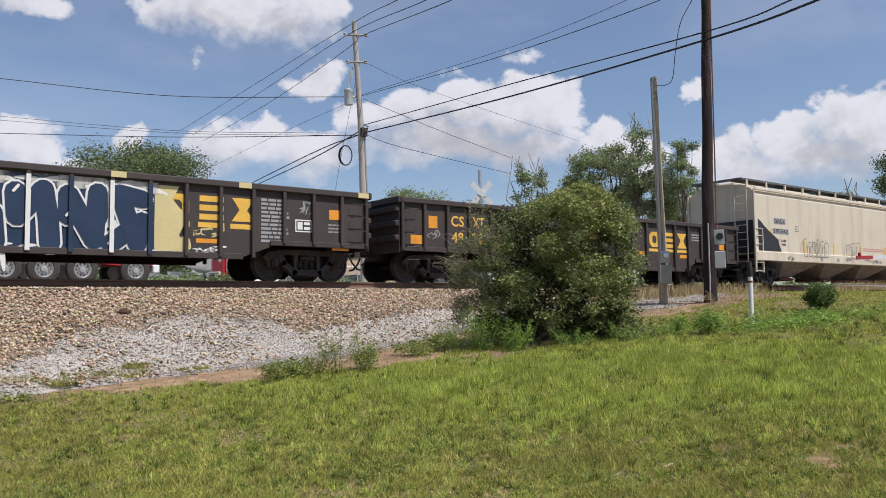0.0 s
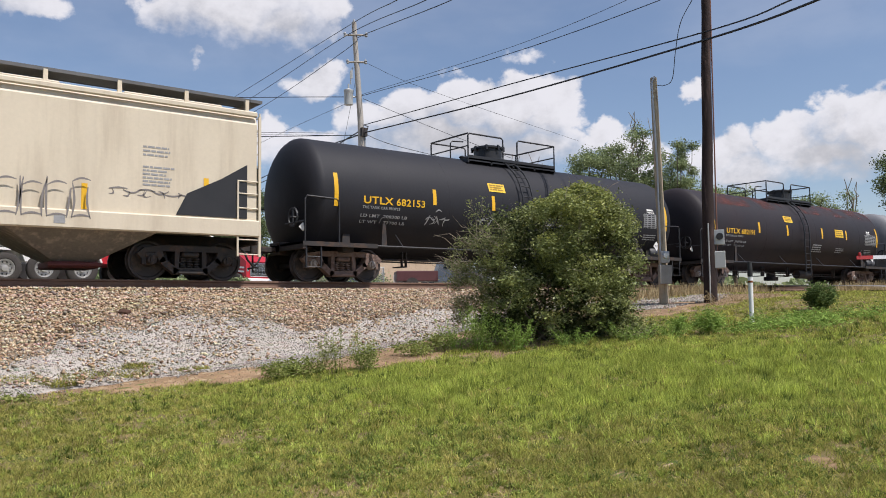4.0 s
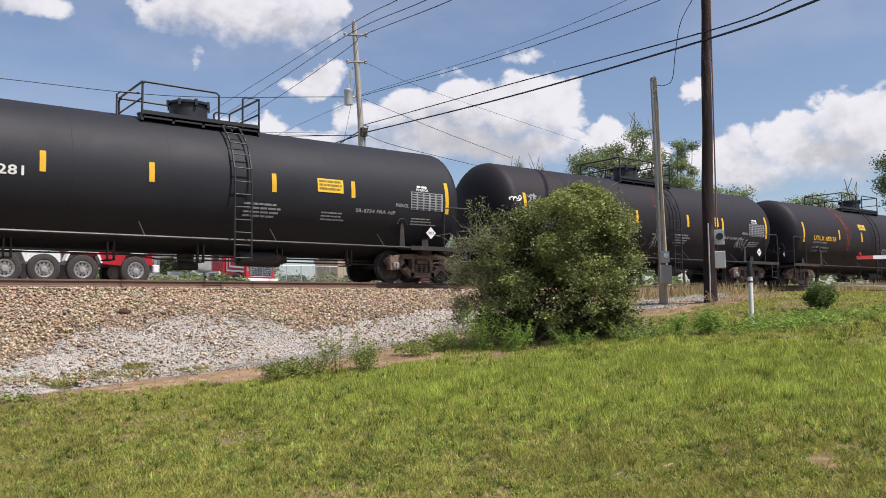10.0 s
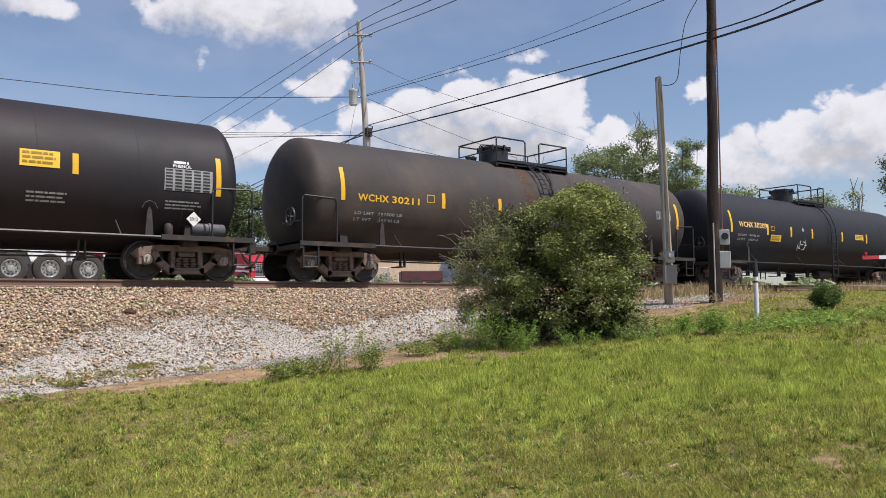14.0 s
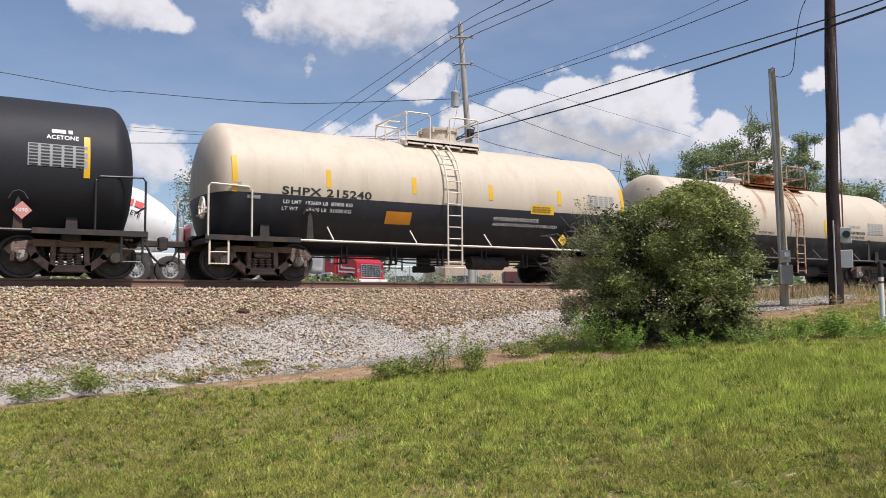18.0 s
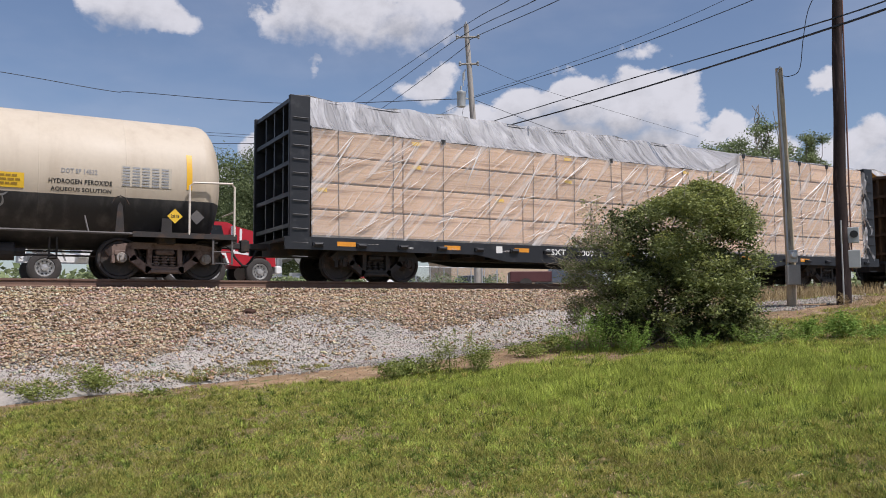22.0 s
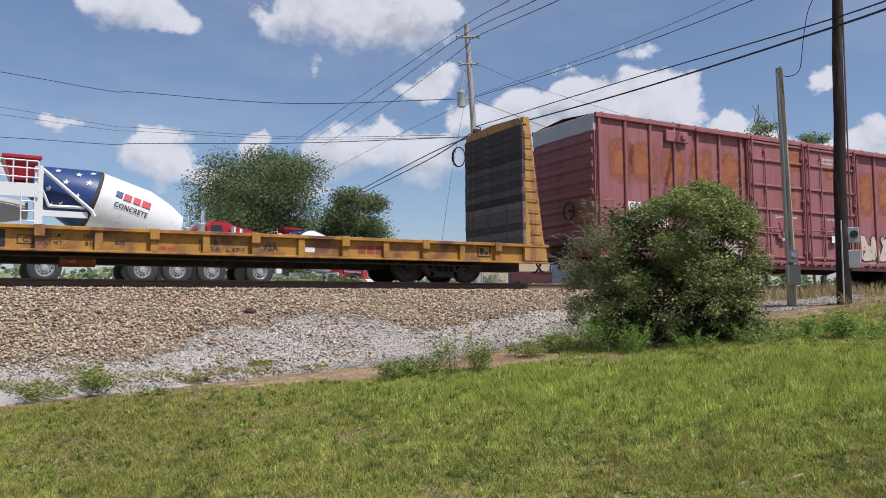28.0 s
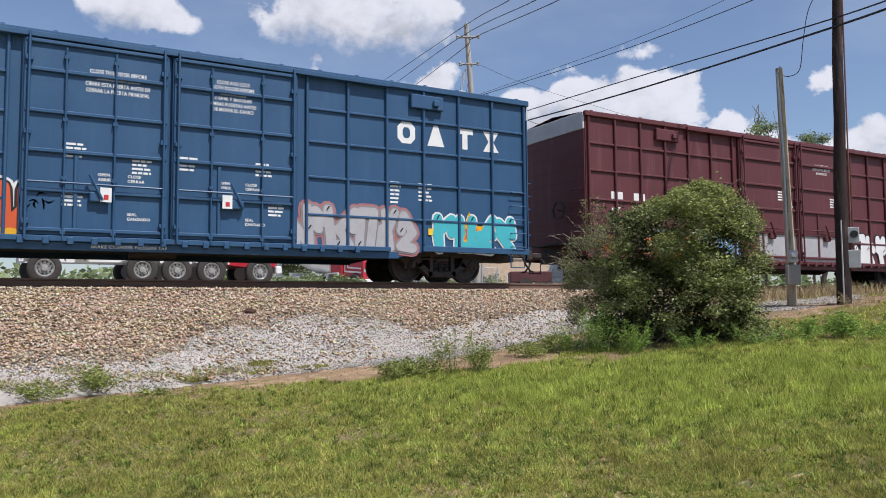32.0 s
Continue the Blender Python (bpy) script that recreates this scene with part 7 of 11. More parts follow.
        Q = at(u, -0.1, 0) + np.stack([rng.normal(0, 0.07, 130), rng.normal(0, 0.07, 130), z - 0.75 * rng.random(130)], -1)
        part("whip_leaves", soup(leaf_soup(Q, 0.045, rng), 4, M_BUSH), None, ob)


big_bush()


def weed(x, y, h, w, label, seed, material=M_WEED, n=900, stems=9, leaf=0.05, name="weed_clump", airy=False):
    rng = np.random.default_rng(seed)
    z0 = float(gravel_z(x, y)) if y > 12.8 else float(lawn(x, y))
    ob = thing(name, label, "weed", pose(x, y, z0), "weeds along the gravel")
    ends = []
    bm = bmesh.new()
    for i in range(stems):
        a = rng.random() * math.tau
        o = w * 0.5 * math.sqrt(rng.random())
        e = np.array([math.cos(a) * o, math.sin(a) * o, h * (rng.uniform(0.45, 1.0) if airy else (1.0 - 0.55 * (2 * o / w) ** 2) * rng.uniform(0.7, 1.0))])
        limb(bm, (e[0] * 0.35, e[1] * 0.35, -0.02), e, 0.005, 0.002, rng, 4)
        ends.append(e)
    part("stem_tuft", bm, material, ob)
    k = rng.integers(stems, size=n)
    f = 0.15 + 0.87 * rng.random(n) ** (0.9 if airy else 0.55)
    E = np.array(ends)[k]
    root = E * np.array([0.35, 0.35, 0.0])
    P = root + (E - root) * f[:, None]
    spread = (0.22 * (1.12 - f) + 0.02) * h * 0.75 if airy else np.full(n, w * 0.1)
    P += rng.normal(0, 1, (n, 3)) * spread[:, None] * np.array([1, 1, 0.45])
    P[:, 2] = np.abs(P[:, 2])
    part("leaves", soup(leaf_soup(P, leaf * (0.9 if airy else 1.2), rng, 0.4, 0.24 if airy else 0.34), 4, material), None, ob)
    return ob


def grass_patch(x, y, a, b, seed, n=900):
    """A mat of short grass that has crept over the gravel."""
    rng = np.random.default_rng(seed)
    q, rr = rng.random(n) * math.tau, np.sqrt(rng.random(n))
    px, py = x + a * rr * np.cos(q), y + b * rr * np.sin(q)
    ok = uneven(px, py, 0.3, seed) + 0.25 * (1 - rr) > 0.42
    px, py = px[ok], py[ok]
    m = len(px)
    z = gravel_z(px, py) + 0.012
    t, e = rng.random(m) * math.tau, rng.random(m) * math.tau
    side = np.stack([np.cos(t), np.sin(t), 0 * t], -1) * 0.007
    lean = rng.uniform(0.02, 0.06, m)
    tip = np.stack([np.cos(e) * lean, np.sin(e) * lean, rng.uniform(0.03, 0.08, m)], -1)
    o = np.stack([px, py, z], -1)
    return tagged(new("grass_patch", soup(np.stack([o - side, o + side, o + tip], 1), 4, M_GRASS)), "mat of short grass creeping over gravel", "grass", "grass mats on the gravel")


for lbl, n, m, sd in (("dark green clumps of grass in the lawn", 4600, leaf_mat("dark_tuft_blades", (0.07, 0.1, 0.022), (0.19, 0.24, 0.055), 0.3, 2.0, 0.3), 51),
                      ("fresh light green clumps of grass in the lawn", 3000, leaf_mat("light_tuft_blades", (0.27, 0.34, 0.06), (0.6, 0.66, 0.16), 0.45, 2.0, 0.3), 52),
                      ("yellowed clumps of grass in the lawn", 1300, leaf_mat("yellow_tuft_blades", (0.34, 0.31, 0.08), (0.66, 0.58, 0.19), 0.4, 2.0, 0.3), 53),
                      ("olive clumps of coarse grass in the lawn", 1800, M_GRASS, 54)):
    tufts("grass_tufts", lbl, n, m, sd)
ground_leaves("lawn_weeds", "low broad-leaved weeds among the grass", 240000, M_WEEDLOW, 15)
# weeds at the foot of the gravel, by the bush and by the poles: place, height, width, leaves, airy
LOW_WEEDS = [(5.92, 12.05, 0.44, 0.7, 1500, 0), (6.4, 11.95, 0.32, 0.6, 700, 0), (6.75, 12.2, 0.66, 0.5, 620, 1), (6.8, 11.6, 0.82, 0.7, 1000, 1), (7.05, 11.3, 0.98, 0.5, 620, 1), (7.35, 11.55, 0.5, 0.6, 800, 0),
             (8.6, 12.1, 0.3, 0.9, 900, 0), (9.3, 12.2, 0.4, 0.8, 900, 0), (0.7, 13.5, 0.26, 0.8, 700, 0), (1.5, 13.7, 0.42, 0.9, 1300, 0), (2.2, 13.0, 0.16, 0.5, 300, 0)]
BANK_WEEDS = [(13.2, 9.55, 0.36, 0.6, 700, 0), (13.25, 8.9, 0.55, 0.6, 1500, 0), (13.6, 8.35, 0.2, 1.3, 1000, 0), (14.2, 8.1, 0.26, 1.3, 1200, 0), (14.8, 7.7, 0.3, 1.0, 1100, 0), (15.6, 7.4, 0.16, 1.6, 700, 0), (16.4, 6.9, 0.2, 1.0, 500, 0), (14.3, 7.3, 0.14, 1.6, 700, 0)]
for i, (x, y, h, w, n, airy) in enumerate(LOW_WEEDS + BANK_WEEDS):
    weed(x, y, h, w, "tall feathery weeds beside the gravel" if airy else "green leafy weeds beside the gravel", 100 + i, M_WEED if i < 11 else M_FERN, n, 9 if airy else 14, airy=bool(airy))
for i, (x, y, h, w, n) in enumerate([(9.75, 11.45, 0.9, 1.0, 2600), (10.1, 10.9, 0.6, 1.0, 1900), (9.5, 11.9, 0.6, 0.8, 1200), (10.9, 10.2, 0.4, 1.0, 900), (11.8, 9.6, 0.4, 1.2, 900), (12.6, 9.3, 0.35, 1.0, 700)]):
    weed(x, y, h, w, "fresh green ferny weeds against the bush", 130 + i, M_FERN, n, 22, airy=True)
weed(16.55, 8.4, 0.68, 0.66, "dense dark green round shrub", 135, leaf_mat("dark_shrub_leaves", (0.06, 0.1, 0.03), (0.2, 0.27, 0.09), 0.25), 4200, 34, 0.05)
for i, (x, y, h, w) in enumerate([(17.2, 11.3, 0.4, 0.9), (17.9, 11.2, 0.35, 0.9), (18.6, 10.9, 0.3, 0.9), (13.6, 11.0, 0.35, 0.9)]):
    weed(x, y, h, w, "dry brown weeds by the dark pole", 150 + i, M_DRYGRASS, 420, 16, 0.05, "dry_weed", True)
for i, (x, y, a, b) in enumerate([(3.45, 14.2, 0.42, 0.2), (4.1, 14.25, 0.5, 0.2), (2.4, 14.2, 0.5, 0.16), (1.3, 14.5, 0.4, 0.2), (4.4, 14.45, 0.3, 0.1), (5.3, 14.2, 0.3, 0.12), (0.5, 14.1, 0.5, 0.2), (3.0, 13.95, 0.3, 0.12)]):
    grass_patch(x, y, a, b, 160 + i)
# dry grass along the crest by the crossing
rng = np.random.default_rng(19)
n = 9000
x = rng.uniform(17.5, 45, n)
y = rng.uniform(14.2, 17.2, n)
z = np.maximum(lawn(x, y), bed_z(y))
ok = ~((x > 25.6) & (x < 33.2))
x, y, z = x[ok], y[ok], z[ok]
n = len(x)
h = rng.uniform(0.12, 0.5, n)
t = rng.random(n) * math.tau
sd = np.stack([np.cos(t), np.sin(t), 0 * t], -1) * 0.012
tp = np.stack([rng.normal(0, 0.1, n), rng.normal(0, 0.1, n), h], -1)
b0 = np.stack([x, y, z], -1)
tagged(new("dry_weeds", soup(np.stack([b0 - sd, b0 + sd, b0 + sd * 0.6 + tp * 0.6, b0 + tp], 1), 4, M_DRYGRASS)), "dry brown weeds along the track crest", kind="stuff")
blades("crest_grass", "green grass near the crossing", 26000, M_LUSH, 21, az=(52, 69), d=(17, 34))


# ---- poles, wires, posts ----
M_PALEPOLE = mat("bleached_pole", (0.4, 0.37, 0.33), 0.9, 0, 0.2, 2.0, 25, 0.4, (0.25, 0.225, 0.2), 0.4, 0.1, blotch=1.5, streak=True)
M_PINEPOLE = mat("yellowed_pine_pole", (0.42, 0.35, 0.25), 0.9, 0, 0.25, 2.0, 30, 0.5, (0.22, 0.185, 0.145), 0.42, 0.08, blotch=3.0, streak=True)
M_DARKPOLE = mat("dark_creosote_pole", (0.04, 0.029, 0.027), 0.85, 0, 0.35, 1.5, 25, 0.8, (0.09, 0.062, 0.056), 0.4, 0.08, blotch=3.0, streak=True)
M_GALV = mat("galvanised_steel", (0.45, 0.46, 0.47), 0.45, 0.6, 0.12, 4, 30, 0.05)
M_WIRE = mat("black_cable", (0.015, 0.015, 0.017), 0.6, 0, 0.1, 4, 30, 0.0)
M_BOXGREY = mat("grey_enamel_box", (0.42, 0.43, 0.42), 0.5, 0.1, 0.1, 3, 30, 0.05)
M_PVC = mat("white_plastic_post", (0.75, 0.75, 0.73), 0.5, 0, 0.08, 3, 30, 0.05)
GLASS = glass_mat("dark_glass")


def wire(name, pts, r, label, sag=0.0, cat="cable"):
    bm = bmesh.new()
    full = []
    for a, b in zip(pts, pts[1:]):
        a, b = Vector(a), Vector(b)
        for i in range(12):
            f = i / 12
            full.append(a.lerp(b, f) - Vector((0, 0, sag * 4 * f * (1 - f))))
    full.append(Vector(pts[-1]))
    tube(bm, full, r, 5)
    return solo(name, bm, M_WIRE, label, cat, "overhead wires", smooth=True)


def utility_pole():
    ob = thing("utility_pole", "tall grey wooden utility pole with crossarms", "utility pole", pose(19.66, 31.35, 2.4))
    top = (-0.36, 0.22, 12.58)
    bm = bmesh.new()
    tube(bm, [(0, 0, -0.5), (-0.02, 0.01, 4.0), (-0.12, 0.07, 8.0), top], [0.17, 0.16, 0.14, 0.11], 12)
    part("pole", bm, M_PALEPOLE, ob, smooth=True)
    for z, w in ((11.95, 0.5), (10.65, 0.42)):
        f = z / 12.58
        c = (-0.36 * f, 0.22 * f)
        bm = bmesh.new()
        rx, ry = 0.85, -0.53
        for s in (-1, 1):
            tube(bm, [(c[0], c[1] - 0.1, z), (c[0] + s * w * rx, c[1] + s * w * ry - 0.1, z - 0.02)], 0.05, 8)
        part("insulator_bracket", bm, M_PALEPOLE, ob)
        for s in (-1, 1):
            bm = bmesh.new()
            lathe(bm, [(z - 0.1, 0.03), (z - 0.06, 0.07), (z, 0.05), (z + 0.04, 0.08), (z + 0.1, 0.05), (z + 0.14, 0.02)], "z", 10, (c[0] + s * w * rx, c[1] + s * w * ry - 0.1, 0))
            part("insulator", bm, mat("porcelain_grey", (0.3, 0.31, 0.32), 0.3), ob)
    bm = bmesh.new()
    lathe(bm, [(12.55, 0.03), (12.6, 0.07), (12.68, 0.05), (12.74, 0.02)], "z", 10, (top[0], top[1], 0))
    part("insulator", bm, mat("porcelain_grey", (0.3, 0.31, 0.32), 0.3), ob)
    bm = bmesh.new()
    c = (-0.62, 0.3, 0)
    lathe(bm, [(8.6, 0.0), (8.6, 0.2), (9.2, 0.21), (9.24, 0.23), (9.3, 0.22), (9.36, 0.1), (9.4, 0.0)], "z", 18, c)
    cyl(bm, (c[0], c[1], 9.35), (c[0], c[1], 9.6), 0.04, 8)
    cyl(bm, (c[0], c[1], 9.0), (-0.25, 0.17, 9.0), 0.04, 8)
    t = part("transformer", bm, M_BOXGREY, ob, "grey pole transformer can", smooth=True)
    bm = bmesh.new()
    tube(bm, [(-0.5, 0.3, 9.6), (-0.52, 0.3, 10.2), (-0.4, 0.25, 10.4)], 0.03, 6)
    tube(bm, [(-0.45, 0.3, 9.9), (-0.45, 0.3, 10.3)], 0.05, 8)
    part("fuse_cutout", bm, M_BOXGREY, ob)
    bm = bmesh.new()
    tube(bm, [(0.16, -0.1, 0.0), (0.15, -0.1, 4.0), (0.03, -0.05, 7.4)], 0.045, 8)
    part("conduit", bm, M_GALV, ob, "pale metal conduit")
    bm = bmesh.new()
    tube(bm, [(0.1, -0.1, 7.3), (0.2, -0.1, 7.6), (-0.1, 0.0, 7.7), (-0.2, 0.1, 7.4)], 0.03, 6)
    bx(bm, -0.2, 0.1, -0.2, 0.0, 7.1, 7.5)
    part("cable_bracket", bm, M_STEEL, ob)


utility_pole()
# overhead lines, as hung points
WIRES = [
    (0.016, "thin black overhead power line", [(13.24, 17.57, 10.87), (14.2, 20.58, 11.39), (19.3, 31.57, 14.98), (22.06, 47.09, 16.47), (24.44, 70.91, 17.34)]),
    (0.016, "thin black overhead power line", [(13.93, 17.03, 10.86), (14.96, 20.03, 11.39), (19.0, 31.75, 14.34), (22.07, 47.09, 15.73), (25.82, 70.42, 17.32)]),
    (0.016, "thin black overhead power line", [(14.48, 16.56, 10.84), (15.61, 19.53, 11.38), (19.59, 31.39, 14.33), (19.3, 32.15, 13.88), (22.39, 46.93, 14.92), (26.74, 70.07, 16.84)]),
    (0.009, "thin grey overhead wire", [(18.53, 13.62, 10.84), (19.51, 15.63, 11.04), (20.36, 22.04, 11.39), (19.58, 31.39, 11.51)]),
    (0.014, "thin black overhead wire", [(19.15, 12.74, 10.69), (20.13, 14.82, 10.93), (20.35, 22.04, 11.15), (19.58, 31.39, 11.45)]),
    (0.02, "black bundled service cable", [(15.39, 7.23, 7.86), (15.9, 8.43, 7.91), (17.79, 11.71, 8.56), (19.66, 21.32, 9.68), (19.62, 31.37, 10.05)]),
    (0.03, "thick black bundled cable", [(15.59, 6.79, 7.76), (16.13, 7.98, 7.82), (17.79, 11.72, 8.35), (19.65, 21.32, 9.22), (19.62, 31.37, 9.68)]),
    (0.03, "thick black bundled cable", [(19.53, 31.43, 9.62), (21.61, 39.47, 10.36), (24.81, 56.82, 10.75)]),
    (0.03, "thick black bundled cable", [(19.53, 31.43, 9.79), (21.47, 39.55, 9.97), (25.19, 56.65, 10.67)]),
    (0.018, "thin black overhead wire", [(-9.35, 46.0, 13.97), (-0.9, 45.0, 13.58), (4.95, 43.72, 12.9), (6.37, 43.54, 12.95), (13.09, 38.85, 12.09), (18.95, 31.78, 11.39)]),
    (0.02, "thin black overhead wire", [(-10.77, 54.0, 11.2), (-0.94, 53.0, 11.72), (5.94, 51.66, 11.65), (7.6, 51.44, 11.81), (14.71, 43.58, 11.06), (19.18, 32.8, 9.77), (19.57, 31.4, 9.62)]),
    (0.012, "thin grey overhead wire", [(-11.29, 56.0, 14.45), (-1.03, 55.0, 14.07), (6.14, 53.65, 13.25), (7.87, 53.42, 13.24), (15.03, 44.53, 11.65), (18.95, 32.94, 9.88)]),
    (0.012, "thin grey overhead wire", [(-11.27, 56.0, 13.98), (-1.02, 55.0, 13.59), (6.15, 53.65, 12.98), (7.88, 53.42, 13.0), (15.03, 44.53, 11.52), (18.95, 32.94, 9.77)]),
    (0.008, "thin steel guy wire", [(19.41, 31.5, 12.53), (18.81, 32.44, 7.24), (18.4, 33.1, 2.4)]),
    (0.012, "thin black drop wire", [(19.65, 31.35, 11.32), (24.45, 31.65, 10.45), (29.89, 32.29, 9.73)]),
    (0.014, "thin black drop wire", [(19.64, 31.36, 9.68), (21.24, 31.51, 9.38), (25.05, 32.45, 9.3), (31.24, 33.77, 9.17)]),
    (0.009, "thin grey overhead wire", [(19.7, 31.32, 13.08), (25.82, 34.39, 13.39), (44.35, 40.41, 13.8)]),
    (0.009, "thin grey overhead wire", [(18.95, 31.78, 11.06), (19.94, 40.34, 11.38), (21.6, 55.98, 11.71)]),
    (0.01, "looped black drop wire", [(17.56, 13.25, 7.48), (17.64, 12.98, 7.4), (17.61, 12.68, 7.51), (17.43, 12.42, 8.17), (17.35, 12.18, 8.84), (17.36, 11.82, 9.33), (17.31, 11.53, 9.67)]),
]


def smooth_line(pts, n=7):
    pts = [Vector(p) for p in pts]
    ext = [pts[0] * 2 - pts[1], *pts, pts[-1] * 2 - pts[-2]]
    out = []
    for i in range(1, len(ext) - 2):
        p0, p1, p2, p3 = ext[i - 1:i + 3]
        for k in range(n):
            t = k / n
            out.append(0.5 * ((2 * p1) + (p2 - p0) * t + (2 * p0 - 5 * p1 + 4 * p2 - p3) * t * t + (3 * p1 - p0 - 3 * p2 + p3) * t ** 3))
    out.append(pts[-1])
    return out


for r, lbl, pts in WIRES:
    bm = bmesh.new()
    tube(bm, smooth_line(pts), r, 5)
    solo("overhead_wire", bm, M_WIRE, lbl, "wire", "overhead wires", smooth=True)
bm = bmesh.new()
for k in range(3):
    tube(bm, [(20.5 + (0.3 + 0.02 * k) * math.cos(a) * 0.85, 34.35 - (0.3 + 0.02 * k) * math.cos(a) * 0.5 + 0.03 * k, 9.2 + 0.5 * math.sin(a)) for a in [i * math.tau / 24 for i in range(24)]], 0.03, 6, True)
solo("cable_coil", bm, M_WIRE, "black coil of spare cable hung on the line", "cable", smooth=True)


def meter_pole():
    z0 = float(lawn(17.62, 13.18)) - 0.05
    ob = thing("meter_pole", "slim grey wooden pole with electric meter", "utility pole", pose(17.62, 13.18, z0))
    h = 7.66 - z0
    bm = bmesh.new()
    tube(bm, [(0, 0, -0.3), (0.01, 0.0, h * 0.2), (-0.02, 0.02, h * 0.45), (-0.03, 0.045, h * 0.7), (-0.06, 0.07, h)], [0.12, 0.115, 0.105, 0.1, 0.088], 14)
    part("pole", bm, M_PINEPOLE, ob, smooth=True)
    bm = bmesh.new()
    tube(bm, [(-0.13, -0.03, 0.8), (-0.13, -0.02, h * 0.6), (-0.17, 0.04, h - 0.15), (-0.1, 0.0, h + 0.02)], 0.025, 8)
    part("conduit", bm, M_GALV, ob)
    q = pose(-0.1, -0.13, 0, 0, 0, -38)
    bm = bmesh.new()
    bx(bm, -0.17, 0.15, -0.14, 0.06, 0.58, 1.08, 0.012)
    b = part("breaker_box", bm, mat("weathered_steel_box", (0.28, 0.27, 0.25), 0.6, 0.3, 0.15, 3), ob, "grey steel breaker box", at=q)
    bm = bmesh.new()
    bx(bm, -0.11, 0.11, -0.1, 0.06, 1.14, 1.45, 0.012)
    m = part("meter_socket", bm, M_BOXGREY, ob, at=q)
    bm = bmesh.new()
    lathe(bm, [(-0.2, 0.0), (-0.2, 0.06), (-0.17, 0.08), (-0.1, 0.085)], "y", 18, (0, 0, 1.33))
    part("meter", bm, mat("meter_glass", (0.5, 0.52, 0.53), 0.15, 0.2), m, "round glass electric meter", smooth=True)


def dark_pole():
    z0 = float(lawn(17.88, 11.94)) - 0.08
    ob = thing("telephone_pole", "dark creosoted wooden pole with grey boxes", "utility pole", pose(17.88, 11.94, z0))
    bm = bmesh.new()
    tube(bm, [(0, 0, -0.3), (0.015, -0.01, 1.4), (0.0, -0.02, 3.0), (0.045, -0.06, 4.6), (0.035, -0.08, 6.0), (0.085, -0.11, 7.6), (0.075, -0.12, 9.0), (0.1, -0.13, 10.5)], [0.175, 0.158, 0.144, 0.13, 0.122, 0.11, 0.106, 0.095], 14)
    part("pole", bm, M_DARKPOLE, ob, smooth=True)
    bm = bmesh.new()
    tube(bm, [(-0.15, -0.1, 0.0), (-0.14, -0.1, 2.1)], 0.018, 8)
    part("cable_guard", bm, M_BOXGREY, ob)
    bm = bmesh.new()
    tube(bm, [(0.13, -0.16, 0.9), (0.14, -0.17, 3.0), (0.16, -0.2, 8.0)], 0.018, 6)
    part("conduit", bm, mat("red_brown_conduit", (0.2, 0.09, 0.06), 0.6), ob)
    q = pose(0.16, -0.2, 0, 0, 0, -56)
    bm = bmesh.new()
    bx(bm, -0.13, 0.13, -0.1, 0.1, 1.55, 1.93, 0.012)
    s = part("meter_socket", bm, M_BOXGREY, ob, at=q)
    # no hole is cut: a black disc carries the opening's shade
    bm = bmesh.new()
    lathe(bm, [(-0.13, 0.0), (-0.13, 0.085), (-0.09, 0.09)], "y", 18, (0.02, 0, 1.76))
    part("socket_hole", bm, M_INK, s, "black disc painted as the shade of a round opening")
    bm = bmesh.new()
    bx(bm, -0.14, 0.14, -0.11, 0.1, 0.95, 1.38, 0.012)
    part("junction_box", bm, M_BOXGREY, ob, "grey junction box", at=q)


def marker_post():
    z0 = float(lawn(14.55, 8.8)) - 0.02
    ob = thing("marker_post", "white plastic marker post with black cap", "marker post", pose(14.55, 8.8, z0))
    bm = bmesh.new()
    lathe(bm, [(-0.1, 0.045), (0.98, 0.045)], "z", 14)
    part("post", bm, M_PVC, ob, smooth=True)
    bm = bmesh.new()
    lathe(bm, [(0.98, 0.048), (1.0, 0.05), (1.17, 0.05), (1.2, 0.045), (1.27, 0.04), (1.29, 0.0)], "z", 14)
    part("cap", bm, M_INK, ob, "black plastic cap", smooth=True)
    bm = bmesh.new()
    lathe(bm, [(0.86, 0.047), (0.9, 0.047)], "z", 14)
    part("rusty_clamp", bm, M_RUST, ob)


meter_pole()
dark_pole()
marker_post()


# ---- crossing ----
def road_z(X, Y):
    k = np.clip((Y - 8) / 8.5, 0, 1)
    k2 = np.clip((Y - 22) / 6, 0, 1)
    return (lawn(X, Y) + 0.03) * (1 - k) + (2.2 + 0.28 * k2) * k


sheet("road", np.arange(26.2, 32.7, 0.5), np.concatenate([np.arange(-60, 8, 4), np.arange(8, 30, 0.4), np.arange(30, 130, 8)]), road_z, M_ASPHALT, "worn grey asphalt road over the track")


